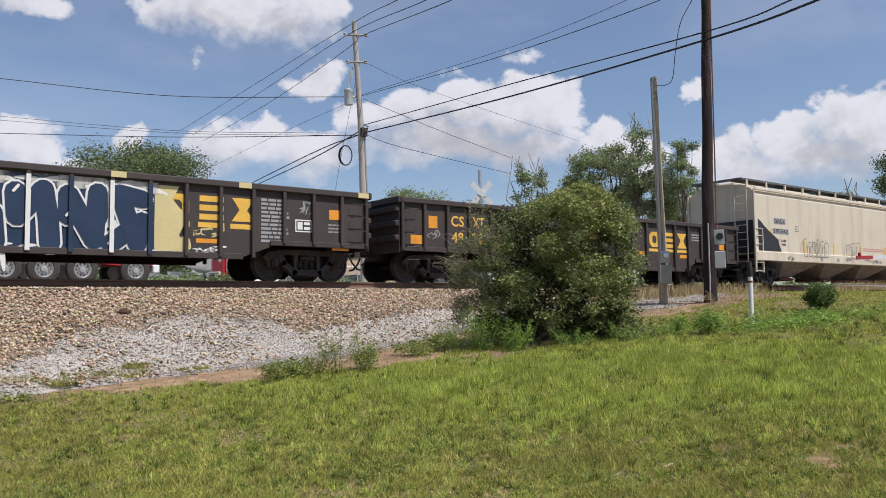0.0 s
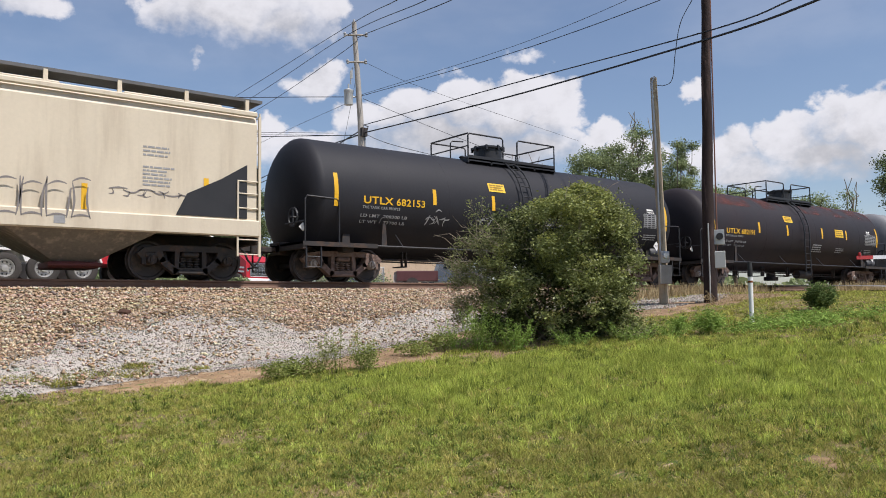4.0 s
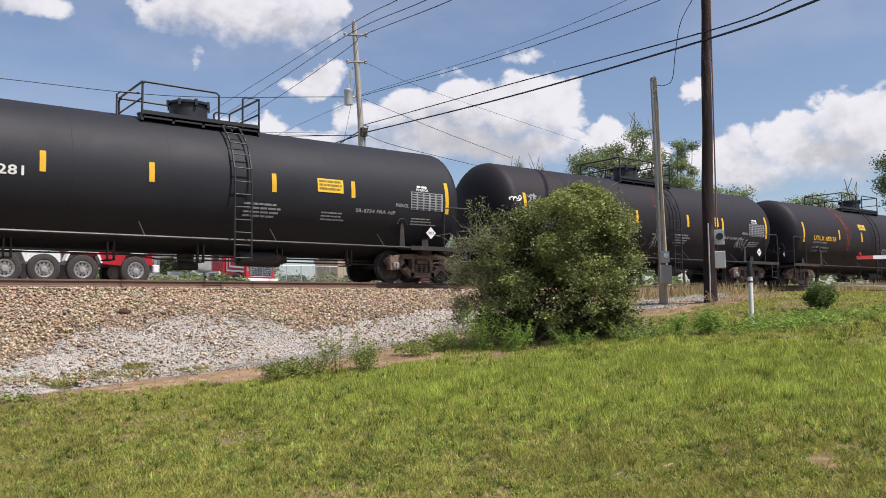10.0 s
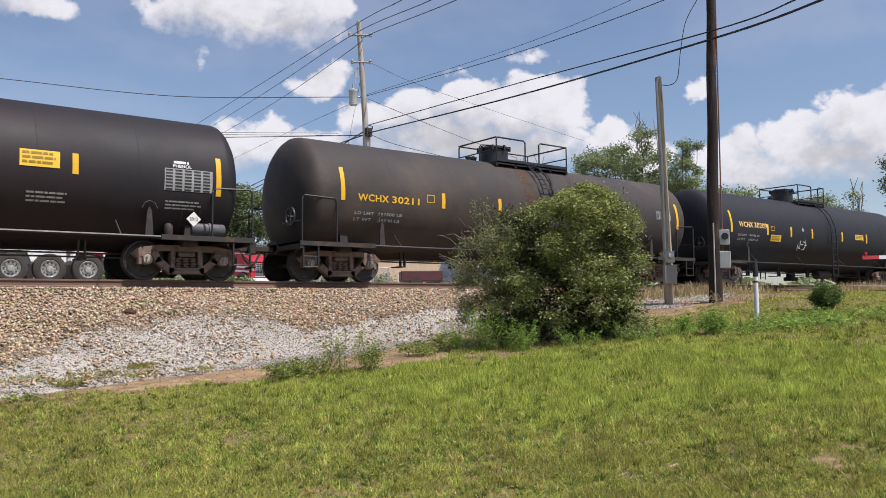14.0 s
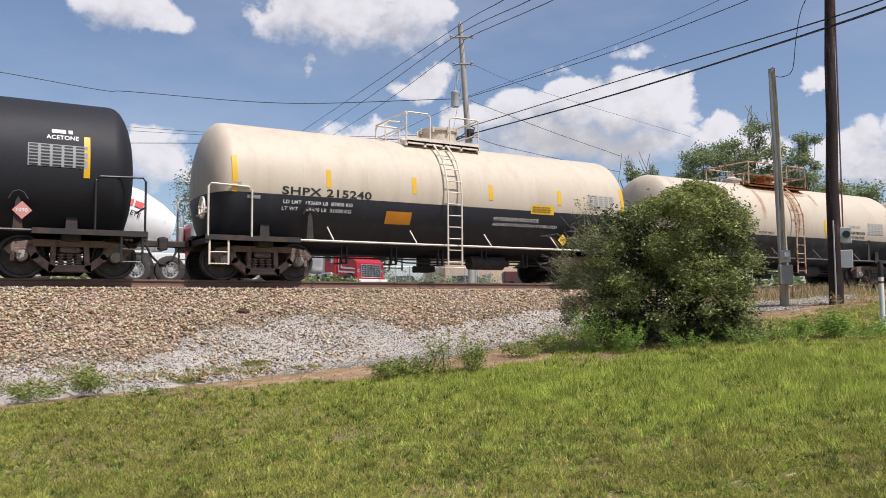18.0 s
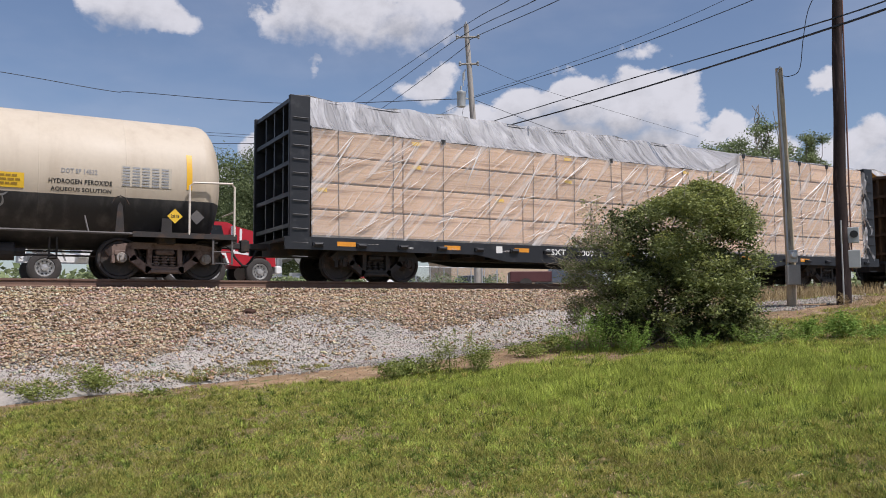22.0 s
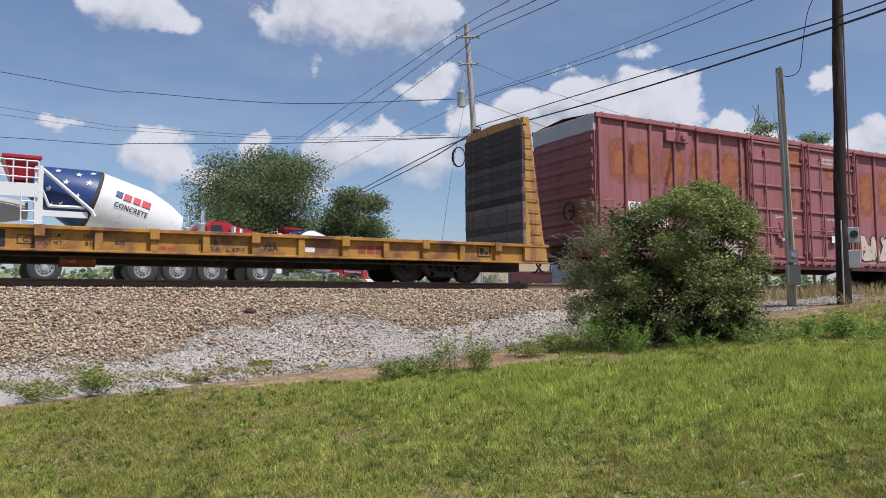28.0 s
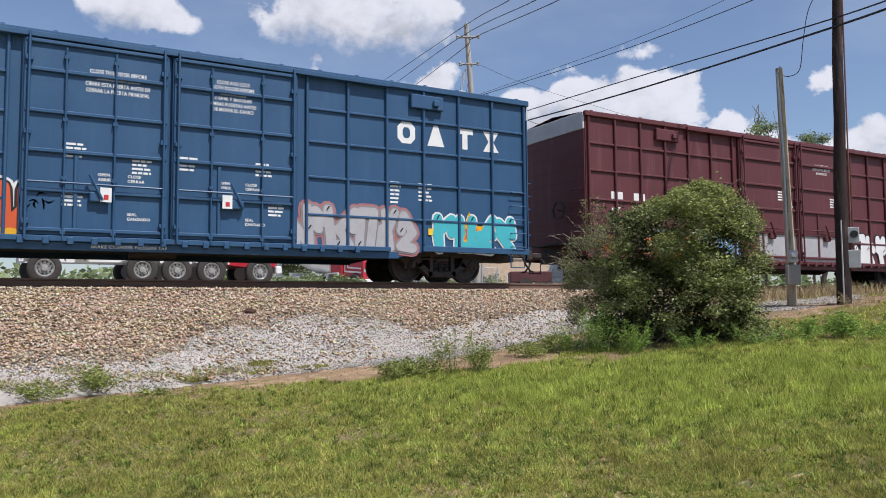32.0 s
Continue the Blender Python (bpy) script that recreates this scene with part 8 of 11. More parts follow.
def gate():
    z0 = float(lawn(34.0, 8.2))
    ob = thing("crossing_gate", "lowered red and white crossing gate arm", "crossing gate", pose(34.0, 8.2, z0))
    bm = bmesh.new()
    cyl(bm, (0, 0, -0.2), (0, 0, 3.6), 0.08, 12)
    bx(bm, -0.25, 0.25, -0.25, 0.25, 0.9, 1.5, 0.03)
    part("mast", bm, M_GALV, ob, smooth=False)
    a = Vector((0, 0, 1.25))
    b = Vector((27.2 - 34.0, 12.55 - 8.2, 3.0 - z0))
    d = b - a
    n = 14
    red, white = mat("gate_red", (0.5, 0.05, 0.05), 0.5), mat("gate_white", (0.75, 0.75, 0.75), 0.5)
    for i in range(n):
        p, q = a + d * (i / n), a + d * ((i + 1) / n)
        bm = bmesh.new()
        nn = Vector((-d.y, d.x, 0)).normalized() * 0.02
        v = []
        for e in (p, q):
            for s in (-1, 1):
                for z in (-0.06, 0.06):
                    v.append(bm.verts.new(e + nn * s + Vector((0, 0, z))))
        bmesh.ops.convex_hull(bm, input=v)
        part("arm_section", bm, red if i % 2 else white, ob)
    bm = bmesh.new()
    lathe(bm, [(0, 0.0), (0, 0.05), (0.1, 0.05), (0.12, 0.0)], "z", 12, b + Vector((0.1, -0.06, 0.06)))
    part("arm_lamp", bm, mat("red_lens", (0.4, 0.02, 0.02), 0.2), ob)


gate()


def crossbuck():
    x, y = polar(40.5, 33)
    ob = thing("crossbuck_sign", "white railroad crossbuck on a steel mast", "railroad sign", pose(x, y, 2.3))
    bm = bmesh.new()
    cyl(bm, (0, 0, -0.2), (0, 0, 4.9), 0.07, 12)
    part("mast", bm, M_GALV, ob)
    for s in (-1, 1):
        bm = bmesh.new()
        bx(bm, -0.61, 0.61, -0.012, 0.012, -0.115, 0.115)
        part("blade", bm, mat("sign_white", (0.78, 0.78, 0.76), 0.5), ob, at=pose(0, -0.1 - 0.014 * s, 3.9, 0, 0, -40) @ pose(0, 0, 0, 0, s * 48, 0))


crossbuck()


# ---- yard beyond the track ----
M_TRUCKRED = mat("red_truck_paint", (0.42, 0.02, 0.03), 0.35, 0, 0.06, 2, 20, 0.0)
M_TRUCKWHITE = mat("white_truck_paint", (0.75, 0.74, 0.72), 0.4, 0, 0.06, 2, 20, 0.02, (0.5, 0.48, 0.44), 0.34, 0.1)
M_DRUMBLUE = mat("dark_blue_drum_paint", (0.02, 0.05, 0.16), 0.4, 0, 0.08, 2, 20, 0.0)
M_TYRE = mat("dusty_tyre_rubber", (0.06, 0.054, 0.05), 0.9, 0, 0.2, 4, 30, 0.3)
M_CHROME = mat("chrome", (0.7, 0.7, 0.7), 0.2, 0.9, 0.05, 4, 20, 0.0)
M_ALU = mat("polished_wheel", (0.5, 0.49, 0.47), 0.4, 0.6, 0.1, 4, 20, 0.0)


def star(cx, cz, r):
    return [(cx + (r if k % 2 == 0 else r * 0.4) * math.sin(k * math.pi / 5), cz + (r if k % 2 == 0 else r * 0.4) * math.cos(k * math.pi / 5)) for k in range(10)]


def mixer(at_m, label, with_drum=True):
    ob = thing("concrete_mixer_truck", label, "mixer truck", at_m, "mixer trucks in the yard")
    bm = bmesh.new()
    for y in (-0.42, 0.42):
        bx(bm, 0.4, 9.0, y - 0.05, y + 0.05, 0.75, 1.05)
    bx(bm, 2.4, 6.0, -0.9, -0.6, 0.75, 1.15, 0.02)
    bx(bm, 2.2, 2.5, -1.1, 1.1, 0.9, 1.35)
    part("chassis", bm, M_TRUCKWHITE, ob)
    tyre = None
    for x in (1.1, 4.2, 5.4, 6.65, 8.5):
        for y in (-1.05, 1.05):
            s = -1 if y < 0 else 1
            if tyre is None:
                bm = bmesh.new()
                lathe(bm, [(-0.12, 0.29), (-0.16, 0.33), (-0.165, 0.46), (-0.12, 0.52), (0.12, 0.52), (0.16, 0.46), (0.15, 0.3), (-0.12, 0.29)], "y", 26)
                tyre = done(bm, True)
                tyre.materials.append(M_TYRE)
                bm = bmesh.new()
                lathe(bm, [(-0.03, 0.3), (-0.13, 0.31), (-0.15, 0.29), (-0.08, 0.25), (-0.06, 0.12), (-0.16, 0.1), (-0.17, 0.0)], "y", 20)
                for k in range(8):
                    a = k * math.tau / 8
                    cyl(bm, (0.18 * math.cos(a), -0.1, 0.18 * math.sin(a)), (0.18 * math.cos(a), -0.06, 0.18 * math.sin(a)), 0.035, 8)
                for f in bm.faces:
                    f.material_index = 0
                # hand holes are not cut: flat black discs painted as their shade
                for k in range(10):
                    a = k * math.tau / 10
                    ring = [bm.verts.new((0.205 * math.cos(a) + 0.03 * math.cos(b), -0.1, 0.205 * math.sin(a) + 0.03 * math.sin(b))) for b in (i * math.tau / 8 for i in range(8))]
                    bm.faces.new(ring).material_index = 1
                rim = done(bm, True)
                rim.materials.append(M_ALU)
                rim.materials.append(M_INK)
            w = part("tyre", tyre, None, ob, at=pose(x, y, 0.52, 0, 0, 0 if s < 0 else 180))
            part("rim", rim, None, w)
    for x0_, x1_ in ((0.45, 1.75), (3.6, 4.8), (6.1, 7.25)):
        bm = bmesh.new()
        band(bm, [(x0_, 0.8), (x0_ + 0.15, 1.12), (x1_ - 0.15, 1.12), (x1_, 0.75), (x1_ + 0.06, 0.78), (x1_ - 0.1, 1.2), (x0_ + 0.1, 1.2), (x0_ - 0.06, 0.82)], -1.22, -0.85)
        part("fender", bm, M_TRUCKWHITE, ob)

    def drum(prof, m, name):
        bm = bmesh.new()
        rings = []
        for x, z, r in prof:
            ang = math.atan2(0.33, 1.0)
            c = Vector((x, 0, z))
            ux = Vector((math.sin(ang), 0, math.cos(ang)))
            rings.append([bm.verts.new(c + Vector((0, 1, 0)) * r * math.cos(k * math.tau / 32) + ux * r * math.sin(k * math.tau / 32)) for k in range(32)])
        for a, b in zip(rings, rings[1:]):
            for k in range(32):
                bm.faces.new((a[k], a[(k + 1) % 32], b[(k + 1) % 32], b[k]))
        bm.faces.new(rings[0])
        bm.faces.new(rings[-1])
        return part(name, bm, m, ob, smooth=True)
    d1 = drum([(0.75, 3.55, 0.5), (0.95, 3.48, 0.62), (2.3, 3.03, 1.08), (2.55, 2.95, 1.14)], M_DRUMBLUE, "drum_cone")
    drum([(2.55, 2.95, 1.14), (2.62, 2.92, 1.17), (2.7, 2.9, 1.14)], M_STEEL, "drum_ring")
    d2 = drum([(2.68, 2.9, 1.15), (4.3, 2.36, 1.16), (5.1, 2.1, 0.95), (5.6, 1.93, 0.72)], M_TRUCKWHITE, "drum")
    # stars on the cone, near side
    srects = []
    rr = random.Random(3)
    for x, f in ((1.0, 0.5), (1.25, -0.2), (1.35, 0.75), (1.65, 0.25), (1.75, -0.55), (1.95, 0.68), (2.1, -0.1), (2.3, 0.4), (2.38, -0.6), (1.5, -0.75), (2.35, 0.85)):
        t = (x - 0.95) / (2.55 - 0.95)
        zc_, r_ = 3.48 - 0.53 * t, 0.62 + 0.52 * t
        bm = bmesh.new()
        vs = []
        for px, pz in star(0, 0, 0.12):
            a = f * 1.1 + pz / r_
            vs.append(bm.verts.new((x + px + 0.3 * r_ * math.sin(a), -(r_ + 0.03) * math.cos(a), zc_ + (r_ + 0.03) * math.sin(a) * 0.95)))
        bm.faces.new(vs)
        part("star", bm, M_TRUCKWHITE, d1)
    # maker's mark as plain shapes, with the plain word under it
    sk = (TANK, 2.46, 1.17)
    lo = [(3.42, 4.35, 2.72, 2.98)]
    bm = bmesh.new()

    def on_drum(x, a):
        t = (x - 2.68) / (4.3 - 2.68)
        zc_ = 2.9 - 0.54 * t
        return (x + 0.36 * math.sin(a), -1.175 * math.cos(a) - 0.012, zc_ + 1.17 * math.sin(a) * 0.95)
    for x0_, x1_, a0_, a1_ in ((3.42, 3.68, 0.28, 0.5), (3.74, 3.98, 0.28, 0.5), (4.03, 4.32, 0.28, 0.5)):
        bm.faces.new([bm.verts.new(on_drum(x, a)) for x, a in ((x0_, a0_), (x1_, a0_), (x1_, a1_), (x0_, a1_))])
    part("painted_mark", bm, M_RED, d2, "red painted mark")
    bm = bmesh.new()
    bm.faces.new([bm.verts.new(on_drum(x, a)) for x, a in ((3.16, 0.32), (3.38, 0.3), (3.38, 0.5), (3.16, 0.5))])
    part("painted_mark", bm, M_DRUMBLUE, d2)
    key = ("CONCRETE", 1.0)
    w = letters("CONCRETE", 0.16, 0, 0, (FLAT, 0), M_INK, d2, "lettering", "black word on the drum", width=1.1)
    for v in w.data.vertices:
        v.co = on_drum(3.2 + v.co.x, -0.02 + v.co.z)
    # hopper, platform, chute
    bm = bmesh.new()
    vs0 = [bm.verts.new(p) for p in ((-0.15, -0.6, 4.25), (0.95, -0.6, 4.25), (0.95, 0.6, 4.25), (-0.15, 0.6, 4.25))]
    vs1 = [bm.verts.new(p) for p in ((0.1, -0.35, 3.5), (0.7, -0.35, 3.5), (0.7, 0.35, 3.5), (0.1, 0.35, 3.5))]
    for k in range(4):
        bm.faces.new((vs0[k], vs0[(k + 1) % 4], vs1[(k + 1) % 4], vs1[k]))
    bx(bm, -0.2, 1.0, -0.65, 0.65, 4.2, 4.32, 0.02)
    part("charge_hopper", bm, M_TRUCKRED, ob)
    bm = bmesh.new()
    bx(bm, -0.3, 0.85, -1.1, -0.6, 3.0, 3.06)
    bx(bm, -0.3, 0.85, -1.12, -1.06, 2.85, 3.3)
    part("platform", bm, M_TRUCKWHITE, ob)
    bm = bmesh.new()
    for x in (-0.3, 0.1, 0.5, 0.85):
        tube(bm, [(x, -1.09, 3.04), (x, -1.09, 4.05)], 0.025, 6)
    for z in (3.5, 3.8, 4.05):
        tube(bm, [(-0.3, -1.09, z), (0.85, -1.09, z)], 0.025, 6)
    part("platform_railing", bm, M_TRUCKWHITE, ob)
    bm = bmesh.new()
    tube(bm, [(0.9, -0.95, 3.9), (2.5, -1.1, 2.5), (2.6, -1.1, 2.3)], 0.07, 6)
    tube(bm, [(0.9, -0.95, 3.3), (1.2, -0.95, 2.6), (2.3, -1.0, 2.6)], 0.06, 6)
    bx(bm, 0.75, 1.0, -1.05, -0.8, 1.0, 3.9)
    bx(bm, 0.9, 2.4, -1.0, -0.85, 2.25, 2.45)
    part("drum_pedestal", bm, M_TRUCKWHITE, ob)
    bm = bmesh.new()
    for i in range(6):
        cyl(bm, (0.35, -1.12, 1.1 + i * 0.32), (0.75, -1.12, 1.1 + i * 0.32), 0.02, 6)
    for x in (0.35, 0.75):
        tube(bm, [(x, -1.12, 0.9), (x, -1.12, 3.0)], 0.022, 6)
    part("ladder", bm, M_TRUCKWHITE, ob)
    bm = bmesh.new()
    lathe(bm, [(0.0, 0.45), (0.5, 0.42), (1.2, 0.3)], "x", 16, (-0.55, 0, 2.5))
    part("chute", bm, mat("cement_dusted_steel", (0.4, 0.38, 0.35), 0.8), ob)
    # cab and bonnet
    bm = bmesh.new()
    band(bm, [(6.45, 1.12), (6.45, 2.2), (6.6, 2.36), (7.2, 2.36), (7.4, 2.28), (7.4, 0.75), (7.3, 0.75), (7.2, 1.0)], -1.15, 1.15)
    cab = part("cab", bm, M_TRUCKRED, ob)
    for s in (-1, 1):
        bm = bmesh.new()
        band(bm, [(6.6, 1.85), (6.6, 2.22), (7.0, 2.22), (7.1, 1.85)], s * 1.156 - 0.004, s * 1.156 + 0.004)
        part("side_window", bm, GLASS, cab)
    bm = bmesh.new()
    v = [bm.verts.new(p) for p in ((7.21, -1.0, 2.372), (7.4, -1.0, 2.292), (7.4, 1.0, 2.292), (7.21, 1.0, 2.372))]
    bm.faces.new(v)
    part("windscreen", bm, GLASS, cab)
    bm = bmesh.new()
    band(bm, [(7.402, 0.75), (7.402, 2.28), (8.7, 1.98), (9.15, 1.7), (9.2, 0.75), (8.95, 0.7), (8.8, 1.05), (8.5, 1.15), (8.2, 1.05), (8.05, 0.7)], -1.0, 1.0)
    hood = part("bonnet", bm, M_TRUCKRED, ob)
    for z in (1.2, 1.42):
        bm = bmesh.new()
        band(bm, [(7.5, z), (9.0, z - 0.12), (9.0, z - 0.03), (7.58, z + 0.09), (7.6, 2.2), (7.5, 2.22)] if z < 1.3 else [(7.75, z), (9.0, z - 0.12), (9.0, z - 0.03), (7.83, z + 0.09), (7.85, 2.14), (7.75, 2.16)], -1.006, -1.002)
        part("side_stripe", bm, M_TRUCKWHITE, hood)
    bm = bmesh.new()
    bx(bm, 9.19, 9.24, -0.75, 0.75, 0.85, 1.6, 0.02)
    g = part("grille", bm, M_CHROME, hood, "chrome grille with dark mesh")
    bm = bmesh.new()
    for i in range(6):
        for j in range(12):
            bx(bm, 9.241, 9.248, -0.68 + j * 0.115, -0.6 + j * 0.115, 0.9 + i * 0.115, 0.98 + i * 0.115)
    part("grille_mesh", bm, M_INK, g)
    for s in (-1, 1):
        bm = bmesh.new()
        bx(bm, 9.05, 9.18, s * 0.88 - 0.1, s * 0.88 + 0.1, 1.1, 1.35, 0.03)
        part("headlight", bm, M_CHROME, hood)
    bm = bmesh.new()
    bx(bm, 9.15, 9.4, -1.15, 1.15, 0.45, 0.75, 0.04)
    part("bumper", bm, M_TRUCKWHITE, ob)
    for s in (-1, 1):
        bm = bmesh.new()
        tube(bm, [(6.38, s * 0.95, 1.2), (6.38, s * 0.95, 2.75), (6.46, s * 0.95, 2.9)], 0.075, 10)
        part("exhaust_stack", bm, M_CHROME, ob, smooth=True)
        bm = bmesh.new()
        bx(bm, 6.2, 6.43, s * 0.95 - 0.16, s * 0.95 + 0.16, 1.3, 2.3, 0.05)
        part("exhaust_shield", bm, M_ALU, ob)
        bm = bmesh.new()
        bx(bm, 7.3, 7.4, s * 1.3 - 0.1, s * 1.3 + 0.1, 1.7, 2.2, 0.03)
        part("mirror", bm, M_CHROME, ob)
    return ob


mixer(pose(0.35, 30.4, 2.46, 0, 0, 4), "concrete mixer truck with white and blue starred drum")
m2 = mixer(pose(16.6, 50.3, 2.46, 0, 0, -73.6), "red and white concrete mixer truck, nose outwards")


def building():
    x, y = polar(34.3, 74)
    ob = thing("brick_building", "low tan brick building with flat roof", "building", pose(x, y, 2.4, 0, 0, -14))
    mb = mat("tan_brick", (0.5, 0.38, 0.27), 0.9, 0, 0.12, 1.5, 12, 0.4, (0.4, 0.29, 0.2), 0.4, 0.1, blotch=4)
    bm = bmesh.new()
    bx(bm, -5.5, 6.5, 0, 8, -0.4, 3.6)
    part("wall", bm, mb, ob)
    bm = bmesh.new()
    bx(bm, -5.6, 6.6, -0.1, 8.1, 3.6, 3.85)
    part("roof", bm, mat("roof_trim", (0.3, 0.27, 0.24), 0.8), ob)
    for xx in (-3.0, 0.4):
        bm = bmesh.new()
        bx(bm, xx - 0.55, xx + 0.55, -0.05, 0.0, 0.0, 2.1)
        d = part("door", bm, mat("white_door", (0.72, 0.7, 0.66), 0.6), ob)
        bm = bmesh.new()
        bx(bm, xx - 0.4, xx + 0.4, -0.06, -0.05, 1.1, 1.9)
        part("door_glass", bm, GLASS, d)
    bm = bmesh.new()
    bx(bm, 2.6, 4.4, -0.04, 0.0, 0.9, 2.1)
    part("window", bm, GLASS, ob)


building()


def car(at_m, label, paint):
    ob = thing("parked_car", label, "car", at_m, "cars parked in the yard")
    bm = bmesh.new()
    band(bm, [(-2.2, 0.35), (-2.25, 0.75), (-2.1, 0.95), (-1.5, 1.0), (1.0, 0.98), (2.0, 0.85), (2.2, 0.7), (2.2, 0.35)], -0.88, 0.88)
    bmesh.ops.bevel(bm, geom=bm.edges[:], offset=0.06, segments=2, affect="EDGES")
    part("body", bm, paint, ob, smooth=True)
    bm = bmesh.new()
    a = [bm.verts.new(p) for p in ((-1.7, -0.8, 0.97), (1.0, -0.8, 0.97), (1.0, 0.8, 0.97), (-1.7, 0.8, 0.97))]
    b = [bm.verts.new(p) for p in ((-1.2, -0.66, 1.46), (0.3, -0.66, 1.46), (0.3, 0.66, 1.46), (-1.2, 0.66, 1.46))]
    for k in range(4):
        bm.faces.new((a[k], a[(k + 1) % 4], b[(k + 1) % 4], b[k]))
    part("greenhouse", bm, GLASS, ob, "dark tinted car glass")
    bm = bmesh.new()
    bx(bm, -1.25, 0.35, -0.68, 0.68, 1.45, 1.5, 0.03)
    part("roof", bm, paint, ob)
    for x in (-1.35, 1.35):
        for y in (-0.8, 0.8):
            bm = bmesh.new()
            lathe(bm, [(-0.1, 0.0), (-0.1, 0.2), (-0.11, 0.3), (-0.08, 0.33), (0.08, 0.33), (0.1, 0.3), (0.1, 0.0)], "y", 18, (x, y, 0.33))
            part("wheel", bm, M_TYRE, ob, smooth=True)
    for y in (-0.6, 0.6):
        bm = bmesh.new()
        bx(bm, 2.15, 2.22, y - 0.18, y + 0.18, 0.62, 0.78, 0.02)
        part("headlight", bm, M_CHROME, ob)


for az, d, rz, lbl, col in ((27.2, 60, -100, "dark grey parked saloon car", (0.12, 0.14, 0.16)), (31.9, 60, -75, "pale blue-grey parked car in the yard", (0.16, 0.22, 0.3))):
    x, y = polar(az, d)
    car(pose(x, y, 2.46, 0, 0, rz), lbl, mat(lbl.replace(" ", "_").replace("-", "_"), col, 0.25, 0.2, 0.05))


def pickup():
    x, y = polar(37.6, 47)
    ob = thing("pickup_truck", "dark maroon pickup truck with grey cab", "pickup truck", pose(x, y, 2.46, 0, 0, -30))
    pm = mat("dull_maroon_paint", (0.09, 0.03, 0.03), 0.5, 0, 0.2)
    bm = bmesh.new()
    bx(bm, -2.7, -0.3, -0.95, 0.95, 0.55, 1.15, 0.04)
    part("bed", bm, pm, ob)
    bm = bmesh.new()
    band(bm, [(-0.3, 0.5), (-0.3, 1.2), (-0.1, 1.8), (1.0, 1.8), (1.5, 1.2), (2.6, 1.1), (2.7, 0.5)], -0.93, 0.93)
    part("cab", bm, mat("grey_cab_paint", (0.1, 0.12, 0.15), 0.35), ob)
    for y in (-0.94, 0.94):
        bm = bmesh.new()
        band(bm, [(0.0, 1.25), (0.12, 1.7), (0.95, 1.7), (1.3, 1.25)], y - 0.005, y + 0.005)
        part("side_window", bm, GLASS, ob)
    for x_ in (-1.8, 1.8):
        for y_ in (-0.85, 0.85):
            bm = bmesh.new()
            lathe(bm, [(-0.12, 0.0), (-0.12, 0.25), (-0.12, 0.38), (0.12, 0.38), (0.12, 0.0)], "y", 18, (x_, y_, 0.38))
            part("wheel", bm, M_TYRE, ob)


pickup()


def fence():
    p0, p1 = Vector((*polar(24.5, 52), 2.46)), Vector((*polar(33.5, 56), 2.46))
    ob = thing("chain_link_fence", "grey chain-link fence with steel posts", "fence", pose(*p0))
    d = p1 - p0
    n = 9
    for i in range(n + 1):
        bm = bmesh.new()
        c = d * (i / n)
        cyl(bm, (c.x, c.y, -0.1), (c.x, c.y, 1.9), 0.035, 8)
        part("post", bm, M_GALV, ob)
    bm = bmesh.new()
    for z in (0.05, 1.85):
        tube(bm, [(0, 0, z), (d.x, d.y, z)], 0.022, 6)
    part("rail", bm, M_GALV, ob)
    bm = bmesh.new()
    m = 90
    for i in range(m):
        a, b = d * (i / m), d * min(1, (i + 9) / m)
        for z0_, z1_ in ((0.05, 1.85), (1.85, 0.05)):
            tube(bm, [(a.x, a.y, z0_), (b.x, b.y, z1_)], 0.006, 3)
    part("mesh_wire", bm, M_GALV, ob)


fence()
for i, (az, d, h, w) in enumerate([(20.0, 38, 1.0, 1.8), (22.5, 40, 0.9, 1.6), (14.5, 36, 0.8, 1.5), (25.0, 48, 1.1, 1.8), (30, 54, 1.6, 3.0), (28.0, 55, 1.7, 3.0), (32.6, 56, 1.5, 2.6), (18.0, 36, 0.6, 1.6)]):
    x, y = polar(az, d)
    rng = np.random.default_rng(200 + i)
    ob = thing("shrub", "green shrub by the yard fence", "shrub", pose(x, y, 2.4), "shrubs in the yard")
    P = in_blobs([(rng.normal(0, w * 0.25), rng.normal(0, w * 0.2), h * rng.uniform(0.3, 0.7), w * 0.3, w * 0.3, h * 0.35) for _ in range(5)], 700, rng)
    P[:, 2] = np.abs(P[:, 2])
    part("foliage", soup(leaf_soup(P, 0.17, rng), 4, M_OAK2), None, ob)
    bm = bmesh.new()
    for k in range(4):
        limb(bm, (0, 0, -0.1), (rng.normal(0, w * 0.2), rng.normal(0, w * 0.2), h * 0.7), 0.03, 0.01, rng, 3)
    part("stems", bm, M_BARK, ob)
# worn yard ground
sheet("yard", np.concatenate([np.arange(-40, 60, 4.0)]), np.concatenate([np.arange(24.5, 80, 2.5)]), lambda X, Y: ground_z(X, Y) + 0.02, M_YARD, "pale gravel yard beyond the track")


